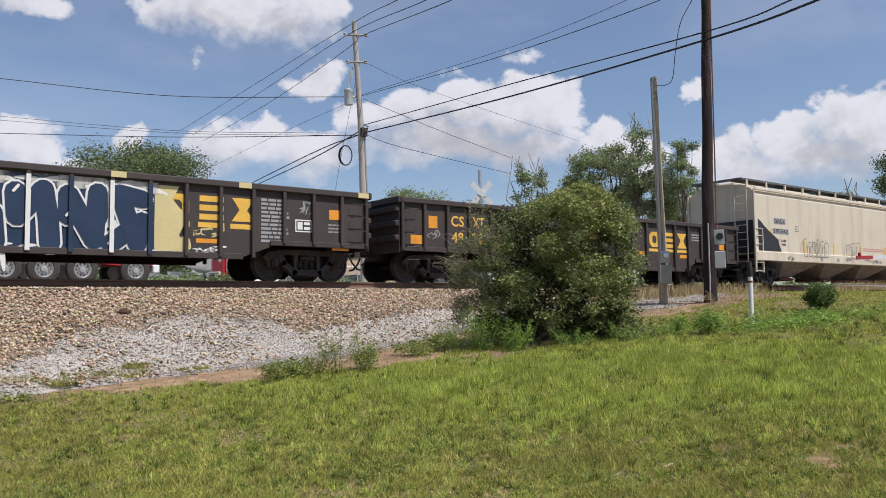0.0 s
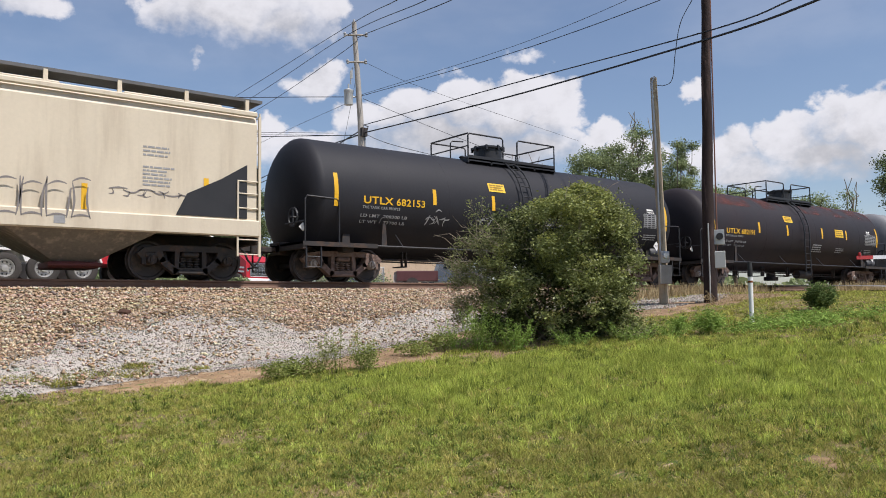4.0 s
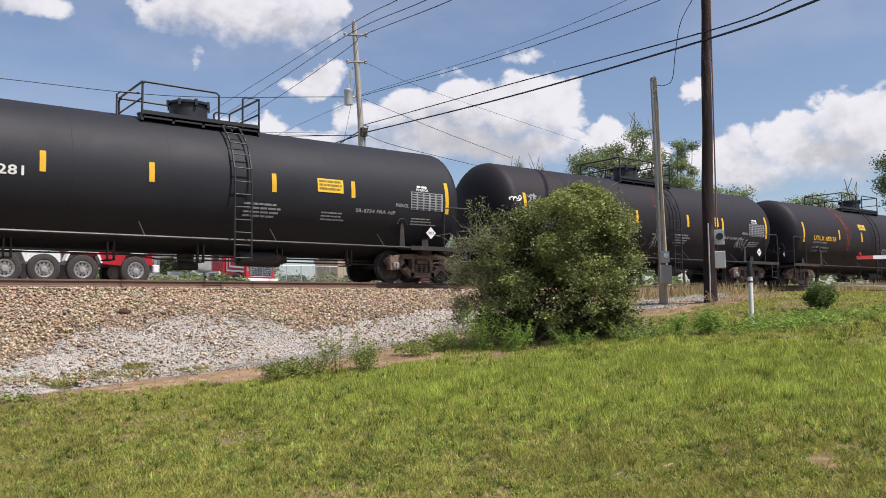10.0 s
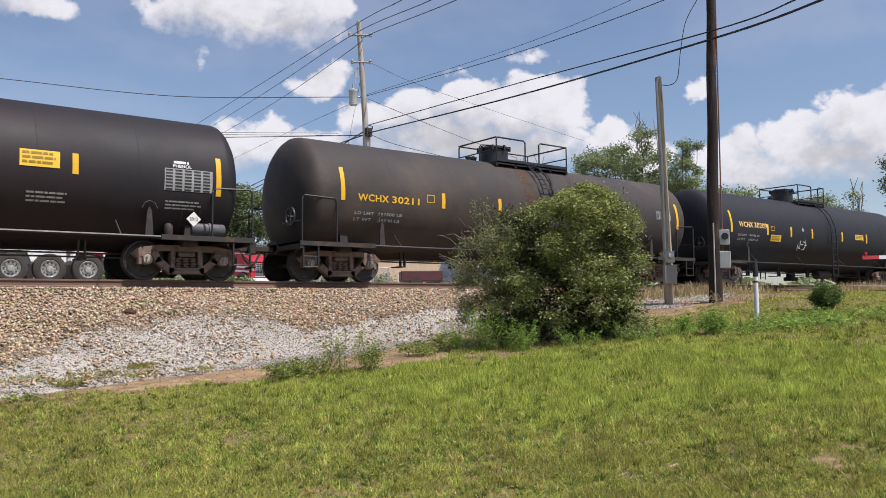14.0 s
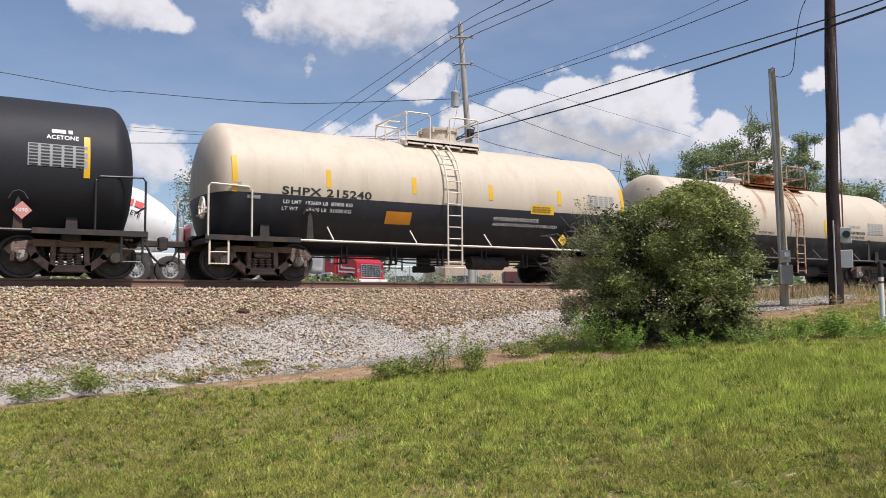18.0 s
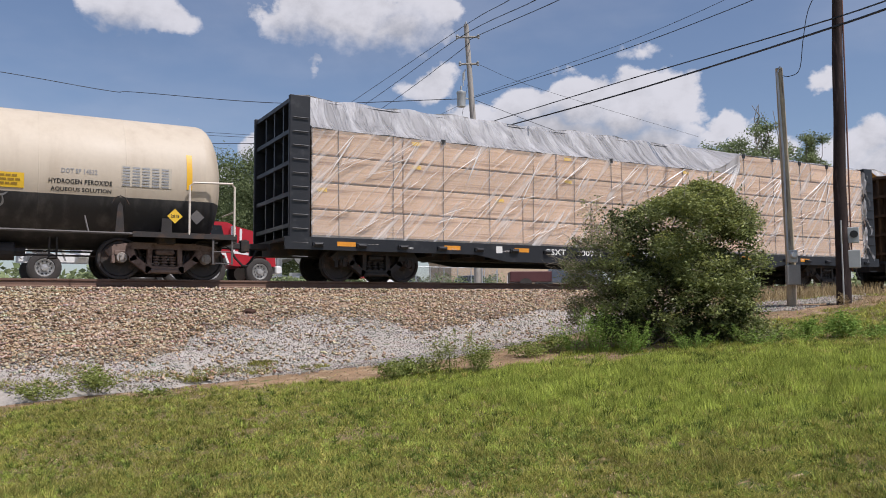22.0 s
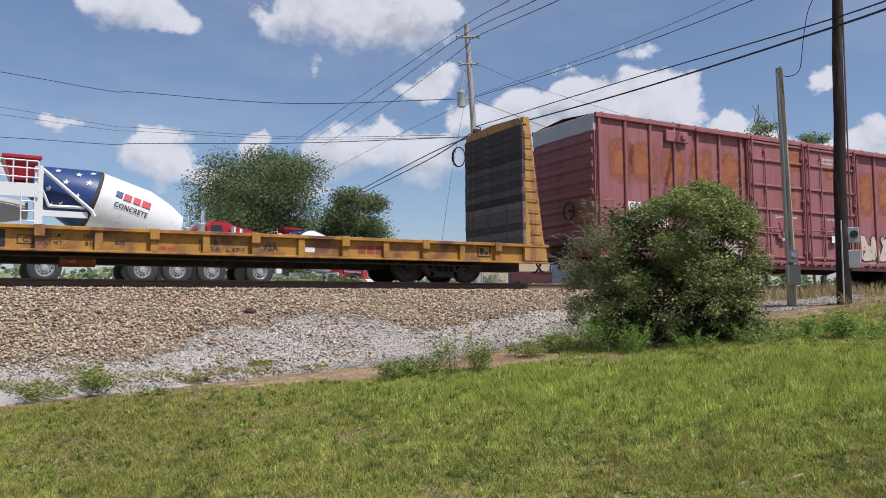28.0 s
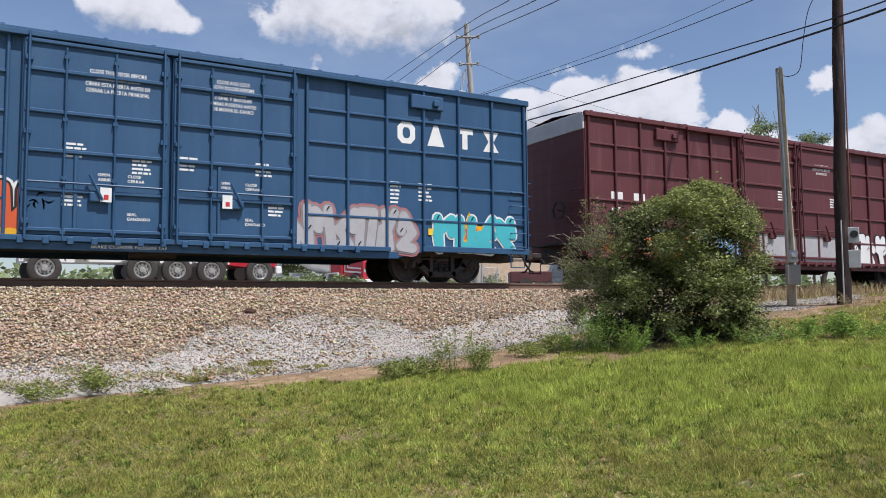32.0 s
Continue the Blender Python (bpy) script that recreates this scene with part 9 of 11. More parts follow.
# ---- markings on the cars ----
def stain_mat(name, col, lo=0.42, hi=0.62, scale=2.2, top=0.9, stretch=(1, 1, 0.6)):
    """A stain or thin spray coat with a ragged, patchy edge."""
    m = bpy.data.materials.new(name)
    m.use_nodes = True
    t = m.node_tree
    b = t.nodes["Principled BSDF"]
    b.inputs["Base Color"].default_value = (*col, 1)
    b.inputs["Roughness"].default_value = 0.85
    tc = t.nodes.new("ShaderNodeTexCoord")
    mp = t.nodes.new("ShaderNodeMapping")
    mp.inputs["Scale"].default_value = stretch
    n = t.nodes.new("ShaderNodeTexNoise")
    n.inputs["Scale"].default_value, n.inputs["Detail"].default_value = scale, 8
    r = t.nodes.new("ShaderNodeMapRange")
    r.interpolation_type = "SMOOTHSTEP"
    r.inputs["From Min"].default_value, r.inputs["From Max"].default_value = lo, hi
    r.inputs["To Max"].default_value = top
    t.links.new(tc.outputs["Object"], mp.inputs["Vector"])
    t.links.new(mp.outputs[0], n.inputs["Vector"])
    t.links.new(n.outputs["Fac"], r.inputs["Value"])
    t.links.new(r.outputs[0], b.inputs["Alpha"])
    return m


def bloom_mat(name, col, top=0.85):
    """Rust that comes up in the middle of a panel and thins out towards its rim."""
    m = stain_mat(name, col, 0.16, 0.8, 3.2, top, (1, 1, 1.2))
    t = m.node_tree
    link = next(k for k in t.links if k.to_socket.name == "Value")
    noise = link.from_socket
    sep = t.nodes.new("ShaderNodeSeparateXYZ")
    t.links.new(next(n for n in t.nodes if n.bl_idname == "ShaderNodeTexCoord").outputs["Generated"], sep.inputs[0])

    def calc(op, a, b):
        n = t.nodes.new("ShaderNodeMath")
        n.operation = op
        for i, v in enumerate((a, b)):
            if isinstance(v, float):
                n.inputs[i].default_value = v
            else:
                t.links.new(v, n.inputs[i])
        return n.outputs[0]
    fx = calc("MULTIPLY", sep.outputs["X"], calc("SUBTRACT", 1.0, sep.outputs["X"]))
    fz = calc("MULTIPLY", sep.outputs["Z"], calc("SUBTRACT", 1.0, sep.outputs["Z"]))
    mask = calc("POWER", calc("MULTIPLY", calc("MULTIPLY", fx, fz), 16.0), 0.5)
    v = calc("ADD", calc("MULTIPLY", mask, 0.75), calc("MULTIPLY", calc("SUBTRACT", noise, 0.5), 1.1))
    t.links.new(v, link.to_socket)
    return m


M_PLATRUST = bloom_mat("platform_rust_stain", (0.45, 0.23, 0.11), 0.42)
M_PANELRUST = bloom_mat("panel_rust_bloom", (0.36, 0.12, 0.05), 0.95)
M_RUSTSTREAK = stain_mat("red_rust_streak", (0.2, 0.04, 0.026), 0.34, 0.7, 2.5, 0.6, (1.5, 1, 0.3))
M_CROWNRUST = stain_mat("dull_crown_rust", (0.13, 0.03, 0.022), 0.38, 0.68, 1.1, 0.55)
M_SPILL = stain_mat("brown_spill", (0.13, 0.06, 0.03), 0.35, 0.7, 1.6, 0.6)
M_HAZE = stain_mat("white_spray_haze", (0.6, 0.57, 0.52), 0.35, 0.6, 2.0, 0.8)
P_BLUE = mat("spray_dark_blue", (0.012, 0.03, 0.07), 0.5, 0, 0.25, 1.5, 20, 0.0)
P_CREAM = mat("spray_cream", (0.6, 0.5, 0.24), 0.6, 0, 0.12, 2, 20, 0.0)
P_WHITE = mat("spray_white", (0.72, 0.7, 0.66), 0.6, 0, 0.08, 2, 20, 0.0)
P_SILVER = mat("spray_silver", (0.42, 0.4, 0.4), 0.5, 0.1, 0.12, 2, 20, 0.0)
P_BLACK = mat("spray_black", (0.015, 0.015, 0.017), 0.5, 0, 0.1, 2, 20, 0.0)
P_ORANGE = mat("spray_orange", (0.6, 0.1, 0.025), 0.5, 0, 0.1, 1.5, 20, 0.0)
P_YELLOW = mat("spray_yellow", (0.72, 0.36, 0.01), 0.5, 0, 0.08, 2, 20, 0.0)
P_CYAN = mat("spray_turquoise", (0.06, 0.42, 0.46), 0.5, 0, 0.1, 2, 20, 0.0)
P_PURPLE = mat("spray_purple", (0.09, 0.04, 0.2), 0.5, 0, 0.12, 2, 20, 0.0)
P_PINK = mat("spray_dull_pink", (0.36, 0.14, 0.14), 0.6, 0, 0.12, 2, 20, 0.0)
P_CREAMW = stain_mat("spray_thin_cream", (0.62, 0.5, 0.45), 0.2, 0.55, 1.8, 0.9)
P_PINKISH = mat("spray_pale_pink", (0.42, 0.22, 0.21), 0.6, 0, 0.12, 2, 20, 0.0)
P_BEIGE = mat("spray_beige", (0.56, 0.46, 0.36), 0.6, 0, 0.12, 2, 20, 0.0)
P_BROWNBLACK = mat("spray_brown_black", (0.07, 0.035, 0.03), 0.6, 0, 0.12, 2, 20, 0.0)
P_LBLUE = mat("spray_light_blue", (0.2, 0.34, 0.48), 0.6, 0, 0.12, 2, 20, 0.0)


def blob(cx, cz, w, h, rnd, n=22, rough=0.12, square=0.5):
    """Rounded, uneven letter-like outline."""
    pts = []
    ph = rnd.random() * 6
    for i in range(n):
        a = i * math.tau / n
        k = (abs(math.cos(a)) ** (2 / (1 - square * 0.7) ** -1 if square else 2) + abs(math.sin(a)) ** 2) ** -0.5 if False else 1
        s = max(abs(math.cos(a)), abs(math.sin(a)))
        r = (1 - square) + square / s
        r *= 1 + rough * math.sin(3 * a + ph) + rough * 0.6 * math.sin(5 * a + ph * 2)
        pts.append((cx + w / 2 * r * math.cos(a), cz + h / 2 * r * math.sin(a)))
    return pts


def capsule(p, q, w):
    """Stroke of width w with round ends."""
    a = math.atan2(q[1] - p[1], q[0] - p[0])
    pts = []
    for c, t0 in ((q, a - math.pi / 2), (p, a + math.pi / 2)):
        for i in range(6):
            t = t0 + math.pi * i / 5
            pts.append((c[0] + w / 2 * math.cos(t), c[1] + w / 2 * math.sin(t)))
    return pts


def coat(polys, skin, material, parent, name, label, lift, step=0.0004):
    """One coat of paint from many strokes, each a trace above the one before."""
    bm = bmesh.new()
    for i, poly in enumerate(polys):
        q = place(np.array([p[0] for p in poly], float), np.array([p[1] for p in poly], float), (skin[0], skin[1] - lift - i * step))
        bm.faces.new([bm.verts.new(c) for c in q])
    me = bpy.data.meshes.new("mesh")
    bm.to_mesh(me)
    bm.free()
    me.materials.append(material)
    ob = new(name, me)
    ob.parent = parent
    if label:
        tagged(ob, label)
    return ob


def throwup(car, x0, x1, z0, z1, n, seed, fill, outline, halo, skin, name="graffiti", low=None, inner=None, lift=0.0, label=""):
    """Sprayed piece: bulging strokes with outlines, no readable word."""
    rnd = random.Random(seed)
    w = (x1 - x0) / n
    zc, h = (z0 + z1) / 2, (z1 - z0)
    th = min(0.42 * w, 0.34 * h)
    segs, shine = [], []
    for i in range(n):
        cx = x0 + w * (i + 0.5)
        lean = rnd.uniform(-0.1, 0.12) * w
        at = [(cx + sx * w * 0.3 + lean * sz, zc + sz * (h - th) / 2 + rnd.uniform(-0.04, 0.04) * h) for sz in (-1, 0, 1) for sx in (-1, 1)]
        at = [(a + rnd.uniform(-0.08, 0.08) * w, b) for a, b in at]
        path = rnd.sample(range(6), 5)
        segs += [(at[a], at[b]) for a, b in zip(path, path[1:])]
        a = at[path[0]]
        shine.append(capsule((a[0] - th * 0.1, a[1]), (a[0] + th * 0.12, a[1] + th * 0.3), th * 0.14))
    out = None
    if halo:
        out = coat([capsule(p, q, th + 0.2) for p, q in segs], skin, halo, car, name, label, lift)
    o = coat([capsule(p, q, th + 0.09) for p, q in segs], skin, outline, out or car, "outline" if out else name, "" if out else label, lift + 0.012)
    top = out or o
    coat([capsule(p, q, th) for p, q in segs], skin, fill, top, "fill", "", lift + 0.024)
    if low:
        coat([capsule((p[0] * 0.5 + q[0] * 0.5, z0 + th * 0.45), (p[0] * 0.3 + q[0] * 0.7, z0 + th * 0.5), th * 0.7) for p, q in segs if min(p[1], q[1]) < zc - h * 0.2], skin, low, top, "lower_fill", "", lift + 0.037)
    coat(shine, skin, inner or outline, top, "shine", "", lift + 0.045)
    return top


def swoosh(x, z, dx, dz, w, bend):
    """Curved tapering stroke."""
    up, dn = [], []
    L = math.hypot(dx, dz)
    nx, nz = -dz / L, dx / L
    for i in range(9):
        t = i / 8
        cx, cz = x + dx * t + nx * bend * math.sin(t * math.pi), z + dz * t + nz * bend * math.sin(t * math.pi)
        ww = w * math.sin(t * math.pi * 0.92 + 0.12) / 2 + 0.008
        up.append((cx + nx * ww, cz + nz * ww))
        dn.append((cx - nx * ww, cz - nz * ww))
    return up + dn[::-1]


def scribble(car, x0, x1, z0, z1, seed, material, skin, n=10, w=0.03, name="tag_scribble"):
    rnd = random.Random(seed)
    rects = []
    for i in range(n):
        x = x0 + (x1 - x0) * (i + 0.3) / n
        z = z0 + (z1 - z0) * rnd.uniform(0.0, 0.25)
        rects.append(swoosh(x, z, (x1 - x0) / n * rnd.uniform(-0.8, 1.6), (z1 - z0) * rnd.uniform(0.4, 0.95), w, rnd.uniform(-0.12, 0.12)))
        rects.append(swoosh(x, z + (z1 - z0) * rnd.uniform(0.3, 0.8), (x1 - x0) / n * 1.3, (z1 - z0) * rnd.uniform(-0.2, 0.2), w, rnd.uniform(-0.08, 0.08)))
    return patch(rects, skin, material, car, name)


def slab_mark(x, z, w, h, kind, skin, material, parent):
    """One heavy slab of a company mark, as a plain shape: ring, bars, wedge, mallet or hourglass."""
    if kind == "ring":
        c, d = w * 0.24, h * 0.24
        out = [(x + c, z), (x + w - c, z), (x + w, z + d), (x + w, z + h - d), (x + w - c, z + h), (x + c, z + h), (x, z + h - d), (x, z + d)]
        mx, mz = x + w / 2, z + h / 2
        inn = [(mx + (a - mx) * 0.42, mz + (b - mz) * 0.5) for a, b in out]
        r = [[out[i], out[(i + 1) % 8], inn[(i + 1) % 8], inn[i]] for i in range(8)]
    elif kind == "bars":
        r = [(x, x + w, z, z + h * 0.24), (x, x + w, z + h * 0.38, z + h * 0.62), (x, x + w, z + h * 0.76, z + h)]
    elif kind == "wedge":
        r = [[(x, z), (x + w, z), (x + w * 0.62, z + h), (x + w * 0.38, z + h)]]
    elif kind == "mallet":
        r = [(x, x + w, z + h * 0.74, z + h), (x + w * 0.34, x + w * 0.66, z, z + h * 0.74)]
    else:
        r = [[(x, z), (x + w, z), (x + w * 0.66, z + h / 2), (x + w, z + h), (x, z + h), (x + w * 0.34, z + h / 2)]]
    return patch(r, skin, material, parent, "painted_mark")


def gondola_marks():
    k = (FLAT, -1.504)
    c = c_gonA
    patch([(3.4, 11.25, 0.5, 2.12)], k, P_BLUE, c, "graffiti", "dark blue and white sprayed panel")
    patch([[(11.2, 0.52), (12.05, 0.52), (11.75, 1.0), (11.95, 1.4), (11.6, 1.8), (11.75, 2.1), (11.2, 2.1)]], k, P_CREAM, c, "graffiti_fade", lift=0.003)
    rnd = random.Random(9)
    sw = []
    throwup(c, 3.5, 11.1, 0.55, 1.98, 8, 79, P_BLUE, P_WHITE, None, k, low=None, inner=P_WHITE, lift=0.002)
    for i in range(16):
        x = 3.5 + i * 0.47
        sw.append(swoosh(x, rnd.uniform(0.6, 1.7), rnd.uniform(-0.45, 0.5), rnd.uniform(-0.6, 0.6), rnd.uniform(0.07, 0.2), rnd.uniform(-0.16, 0.16)))
    patch(sw, k, P_WHITE, c, "graffiti_strokes", lift=0.018)
    pts = []
    x = 3.4
    while x < 11.3:
        pts.append(swoosh(x, 2.05 + rnd.uniform(-0.06, 0.02), 0.6, rnd.uniform(-0.15, 0.08), 0.09, 0.03))
        pts.append(swoosh(x, 0.56, 0.5, rnd.uniform(-0.02, 0.12), 0.06, 0.03))
        x += 0.5
    patch(pts, k, P_WHITE, c, "graffiti_edge", lift=0.006)
    patch([(4.0, 11.3, 1.88, 2.14)], k, M_HAZE, c, "spray_haze", lift=0.009)
    # paint over the posts inside the piece
    n = 20
    for i in range(n + 1):
        x = 0.52 + (17.3 - 1.04) * i / n
        if 3.4 < x < 11.3:
            patch([(x - 0.045, x + 0.045, 0.55, 2.1)], (FLAT, -1.594), P_BLUE if i % 2 else P_WHITE, c, "painted_post")
    patch([blob(11.65, 1.05, 0.16, 0.14, rnd), blob(11.45, 1.2, 0.1, 0.1, rnd), blob(11.9, 0.8, 0.24, 0.32, rnd)], k, P_CREAM, c, "spray_dots", lift=0.004)
    for x, kk in ((11.40, "ring"), (12.22, "bars"), (13.0, "hourglass")):
        slab_mark(x, 1.38, 0.58, 0.56, kk, k, M_GOLD, c)
        patch([(x - 0.03, x + 0.6, 1.2, 1.32)], k, M_GOLD, c, "mark_underline")
    patch([(9.72, 10.2, 0.84, 0.95)], k, M_ORANGE, c, "reflective_stripe", lift=0.012)
    patch([(12.15, 12.65, 0.84, 0.94)], k, M_ORANGE, c, "reflective_stripe")
    patch([(15.7, 16.2, 0.77, 0.96)], k, M_ORANGE, c, "reflective_stripe")
    scribble(c, 12.05, 12.75, 0.98, 1.2, 3, P_CREAM, k, 5, 0.03)
    scribble(c, 12.1, 12.8, 0.56, 0.76, 4, P_WHITE, k, 5, 0.035)
    bars(13.75, 1.98, 0.75, 11, 0.06, 0.1, k, M_GREYTXT, c, "chalk_lines")
    patch([(14.66, 15.13, 1.21, 1.52)], k, M_WHITE, c, "service_stencil")
    patch([(14.69, 15.1, 1.24, 1.49)], k, M_GON, c, "stencil_field", lift=0.003)
    patch([(14.72, 14.86, 1.27, 1.46), (14.9, 15.07, 1.27, 1.34), (14.9, 15.07, 1.39, 1.46)], k, M_WHITE, c, "stencil_lines", lift=0.005)
    patch([(15.62, 15.99, 1.57, 1.82)], k, M_ORANGE, c, "safety_sticker")
    scribble(c, 14.75, 15.1, 1.6, 2.0, 6, M_GREYTXT, k, 4, 0.02)
    bars(15.6, 1.45, 0.5, 3, 0.04, 0.09, k, M_GREYTXT, c)
    for x in (3.9, 10.4, 13.3, 16.6):
        patch([(x - 0.16, x + 0.16, 2.18, 2.31)], (FLAT, -1.602), P_CREAM, c, "faded_chord_patch")
    c = c_gonB
    for t, x, w in (("CS", 2.31, 0.47), ("XT", 3.11, 0.45)):
        letters(t, 0.31, x, 1.6, k, M_GOLD, c, "owner_mark", "stencilled owner's mark", width=w)
    for t, x, w in (("48", 2.32, 0.44), ("22", 3.08, 0.44), ("15", 3.93, 0.36)):
        letters(t, 0.31, x, 1.13, k, M_GOLD, c, "car_number", "faded yellow stencilled number", width=w)
    letters("LD LMT", 0.09, 4.7, 1.33, k, M_GREYTXT, c, "load_limit_lettering", width=0.46)
    letters("187700", 0.09, 5.54, 1.35, k, M_GREYTXT, c, "load_limit_number", width=0.43)
    letters("LT WT", 0.09, 4.7, 1.17, k, M_GREYTXT, c, "light_weight_lettering", width=0.4)
    letters("75300", 0.09, 5.58, 1.19, k, M_GREYTXT, c, "light_weight_number", width=0.39)
    patch([(1.5, 1.81, 1.52, 1.86)], k, M_ORANGE, c, "safety_sticker")
    patch([(0.88, 1.28, 1.05, 1.3)], k, M_ORANGE, c, "reflective_stripe")
    for x0, x1 in ((3.85, 4.31), (6.36, 6.83), (8.04, 8.5), (10.53, 10.99)):
        patch([(x0, x1, 1.06, 1.17)], k, M_ORANGE, c, "reflective_stripe", lift=0.004)
    patch([[(8.33 + 0.16 * math.cos(i * math.tau / 20), 1.62 + 0.18 * math.sin(i * math.tau / 20)) for i in range(20)]], k, M_ORANGE, c, "round_sticker")
    letters("DEFECT CARD", 0.06, 6.32, 0.88, k, M_GREYTXT, c, width=0.48)
    letters("RETAINING", 0.06, 9.72, 0.84, k, M_GREYTXT, c, width=0.4)
    letters("VALVE", 0.06, 9.8, 0.74, k, M_GREYTXT, c)
    letters("RELEASE ROD", 0.06, 10.55, 0.78, k, M_GREYTXT, c, width=0.44)
    scribble(c, 1.52, 1.85, 1.2, 1.48, 9, M_GREYTXT, k, 4, 0.02)
    scribble(c, 6.5, 6.78, 1.3, 1.75, 8, M_GREYTXT, k, 5, 0.02)
    for x, kk in ((11.3, "ring"), (12.12, "bars"), (12.92, "hourglass")):
        slab_mark(x, 1.34, 0.56, 0.55, kk, k, M_GOLD, c)
        patch([(x - 0.03, x + 0.59, 1.18, 1.28)], k, M_GOLD, c, "mark_underline")
    patch([(13.05, 13.5, 0.98, 1.1)], k, M_ORANGE, c, "reflective_stripe")
    patch([(14.61, 15.09, 1.19, 1.49)], k, M_WHITE, c, "service_stencil")
    patch([(14.64, 15.06, 1.22, 1.46)], k, M_GON, c, "stencil_field", lift=0.003)
    patch([(14.68, 14.82, 1.25, 1.43), (14.86, 15.02, 1.25, 1.31)], k, M_WHITE, c, "stencil_lines", lift=0.005)
    patch([(15.59, 15.99, 1.36, 1.8)], k, M_ORANGE, c, "safety_sticker")
    bars(13.8, 1.9, 0.6, 3, 0.05, 0.1, k, M_GREYTXT, c)


def hopper_marks():
    k = (FLAT, -1.536)
    c = c_hop
    g = mat("grey_mark_field", (0.33, 0.32, 0.33), 0.6, 0, 0.1)
    patch([(2.28, 3.2, 2.6, 2.86)], k, g, c, "mark_field")
    letters("DAKX", 0.2, 2.32, 2.63, (FLAT, -1.54), M_INK, c, "owner_mark", "black owner's mark", width=0.84)
    patch([(2.16, 3.42, 2.18, 2.42)], k, g, c, "mark_field")
    letters("395542", 0.19, 2.2, 2.21, (FLAT, -1.54), M_INK, c, "car_number", "black car number", width=1.16)
    letters("LD LMT  221000", 0.1, 2.22, 1.86, k, M_INK, c, "load_limit_lettering", width=0.95)
    letters("LT  WT    65000", 0.1, 2.22, 1.7, k, M_INK, c, "light_weight_lettering", width=0.93)
    for x, z0, z1 in ((2.05, 1.56, 2.38), (4.65, 1.45, 2.03), (7.31, 1.5, 2.0), (9.91, 1.45, 1.95), (12.5, 1.45, 1.95), (15.2, 1.45, 2.0), (17.84, 1.52, 2.34)):
        patch([(x - 0.06, x + 0.06, z0, z1)], k, M_YELLOW, c, "reflective_stripe")
    patch([(3.97, 4.25, 2.36, 2.6)], k, M_INK, c, "plate_box")
    patch([(3.99, 4.23, 2.38, 2.58)], k, M_HOP, c, "plate_field", lift=0.002)
    letters("C", 0.09, 4.07, 2.42, (FLAT, -1.54), M_INK, c, "plate_letter")
    gm = mat("thin_grey_spray", (0.2, 0.18, 0.17), 0.6, 0, 0.1)
    for x0, x1, s in ((4.5, 5.6, 1), (5.6, 6.7, 2), (8.35, 9.8, 3), (12.55, 14.0, 4), (14.0, 15.4, 5)):
        rnd = random.Random(s)
        rects = []
        for i in range(3):
            xa = x0 + (x1 - x0) * i / 3
            w = (x1 - x0) / 3 * 0.8
            for q in (0, 1):
                rects.append(swoosh(xa + q * w, 1.24, rnd.uniform(-0.1, 0.1), rnd.uniform(0.6, 0.85), 0.03, rnd.uniform(-0.05, 0.05)))
            rects.append(swoosh(xa, 1.95 + rnd.uniform(-0.1, 0.1), w, 0.05, 0.03, 0.06))
            rects.append(swoosh(xa, 1.26, w, 0.02, 0.03, 0.04))
        patch(rects, (FLAT, -1.625), gm, c, "spray_outline")
    for x0, x1, z, s in ((3.1, 3.6, 1.1, 7), (8.2, 8.9, 1.15, 8), (10.6, 11.8, 1.12, 9), (15.6, 17.4, 1.8, 10), (10.1, 10.6, 1.2, 11)):
        scribble(c, x0, x1, z, z + 0.16, s, gm, (FLAT, -1.625) if z < 1.5 else k, 6, 0.022)
    bars(16.4, 2.95, 0.7, 3, 0.04, 0.09, k, M_GREYTXT, c)
    bars(16.4, 2.5, 0.7, 6, 0.04, 0.08, k, M_GREYTXT, c)
    bars(10.2, 1.85, 2.4, 2, 0.04, 0.09, k, M_PINK, c)
    patch([(x, x + 0.22, 1.12, 1.28) for x in (5.9, 7.4, 11.2, 14.6)], (FLAT, -1.625), M_GREYTXT, c, "small_sign")


def tank_lettering(c, k, owner, number, col, x=2.38, z=2.05, h=0.2, w=2.0, slogan=True, ld=None, split=0.5):
    letters(owner, h, x, z, k, col, c, "owner_mark", "stencilled owner's mark", width=w * split - 0.06)
    letters(number, h, x + w * split + 0.04, z, k, col, c, "car_number", "stencilled car number", width=w * (1 - split) - 0.04)
    if slogan:
        letters("THE TANK CAR PEOPLE", 0.075, x - 0.03, z - 0.13, k, M_GREYTXT, c, "slogan_lettering", width=1.2)
    if ld:
        letters("LD LMT  %s LB" % ld[0], 0.085, x - 0.06, z - 0.36, k, M_GREYTXT, c, "load_limit_lettering", width=1.5)
        letters("LT WT    %s LB" % ld[1], 0.085, x - 0.06, z - 0.53, k, M_GREYTXT, c, "light_weight_lettering", width=1.45)


def sticker(c, k, x0, x1, z0, z1, name="emergency_sticker", n=3):
    p = patch([(x0, x1, z0, z1)], k, M_YELLOWP, c, name, "yellow printed sticker", lift=0.003)
    k2 = (k[0], k[1], k[2] + 0.008) if k[0] == TANK else (k[0], k[1] - 0.008)
    h = (z1 - z0) / (n + 1) * 0.55
    bars(x0 + 0.05, z1 - 0.04, x1 - x0 - 0.1, n, h, (z1 - z0 - 0.06) / n, k2, M_BROWNINK, p, "print_lines", 0.15)
    return p


HANG = (FLAT, -1.6)


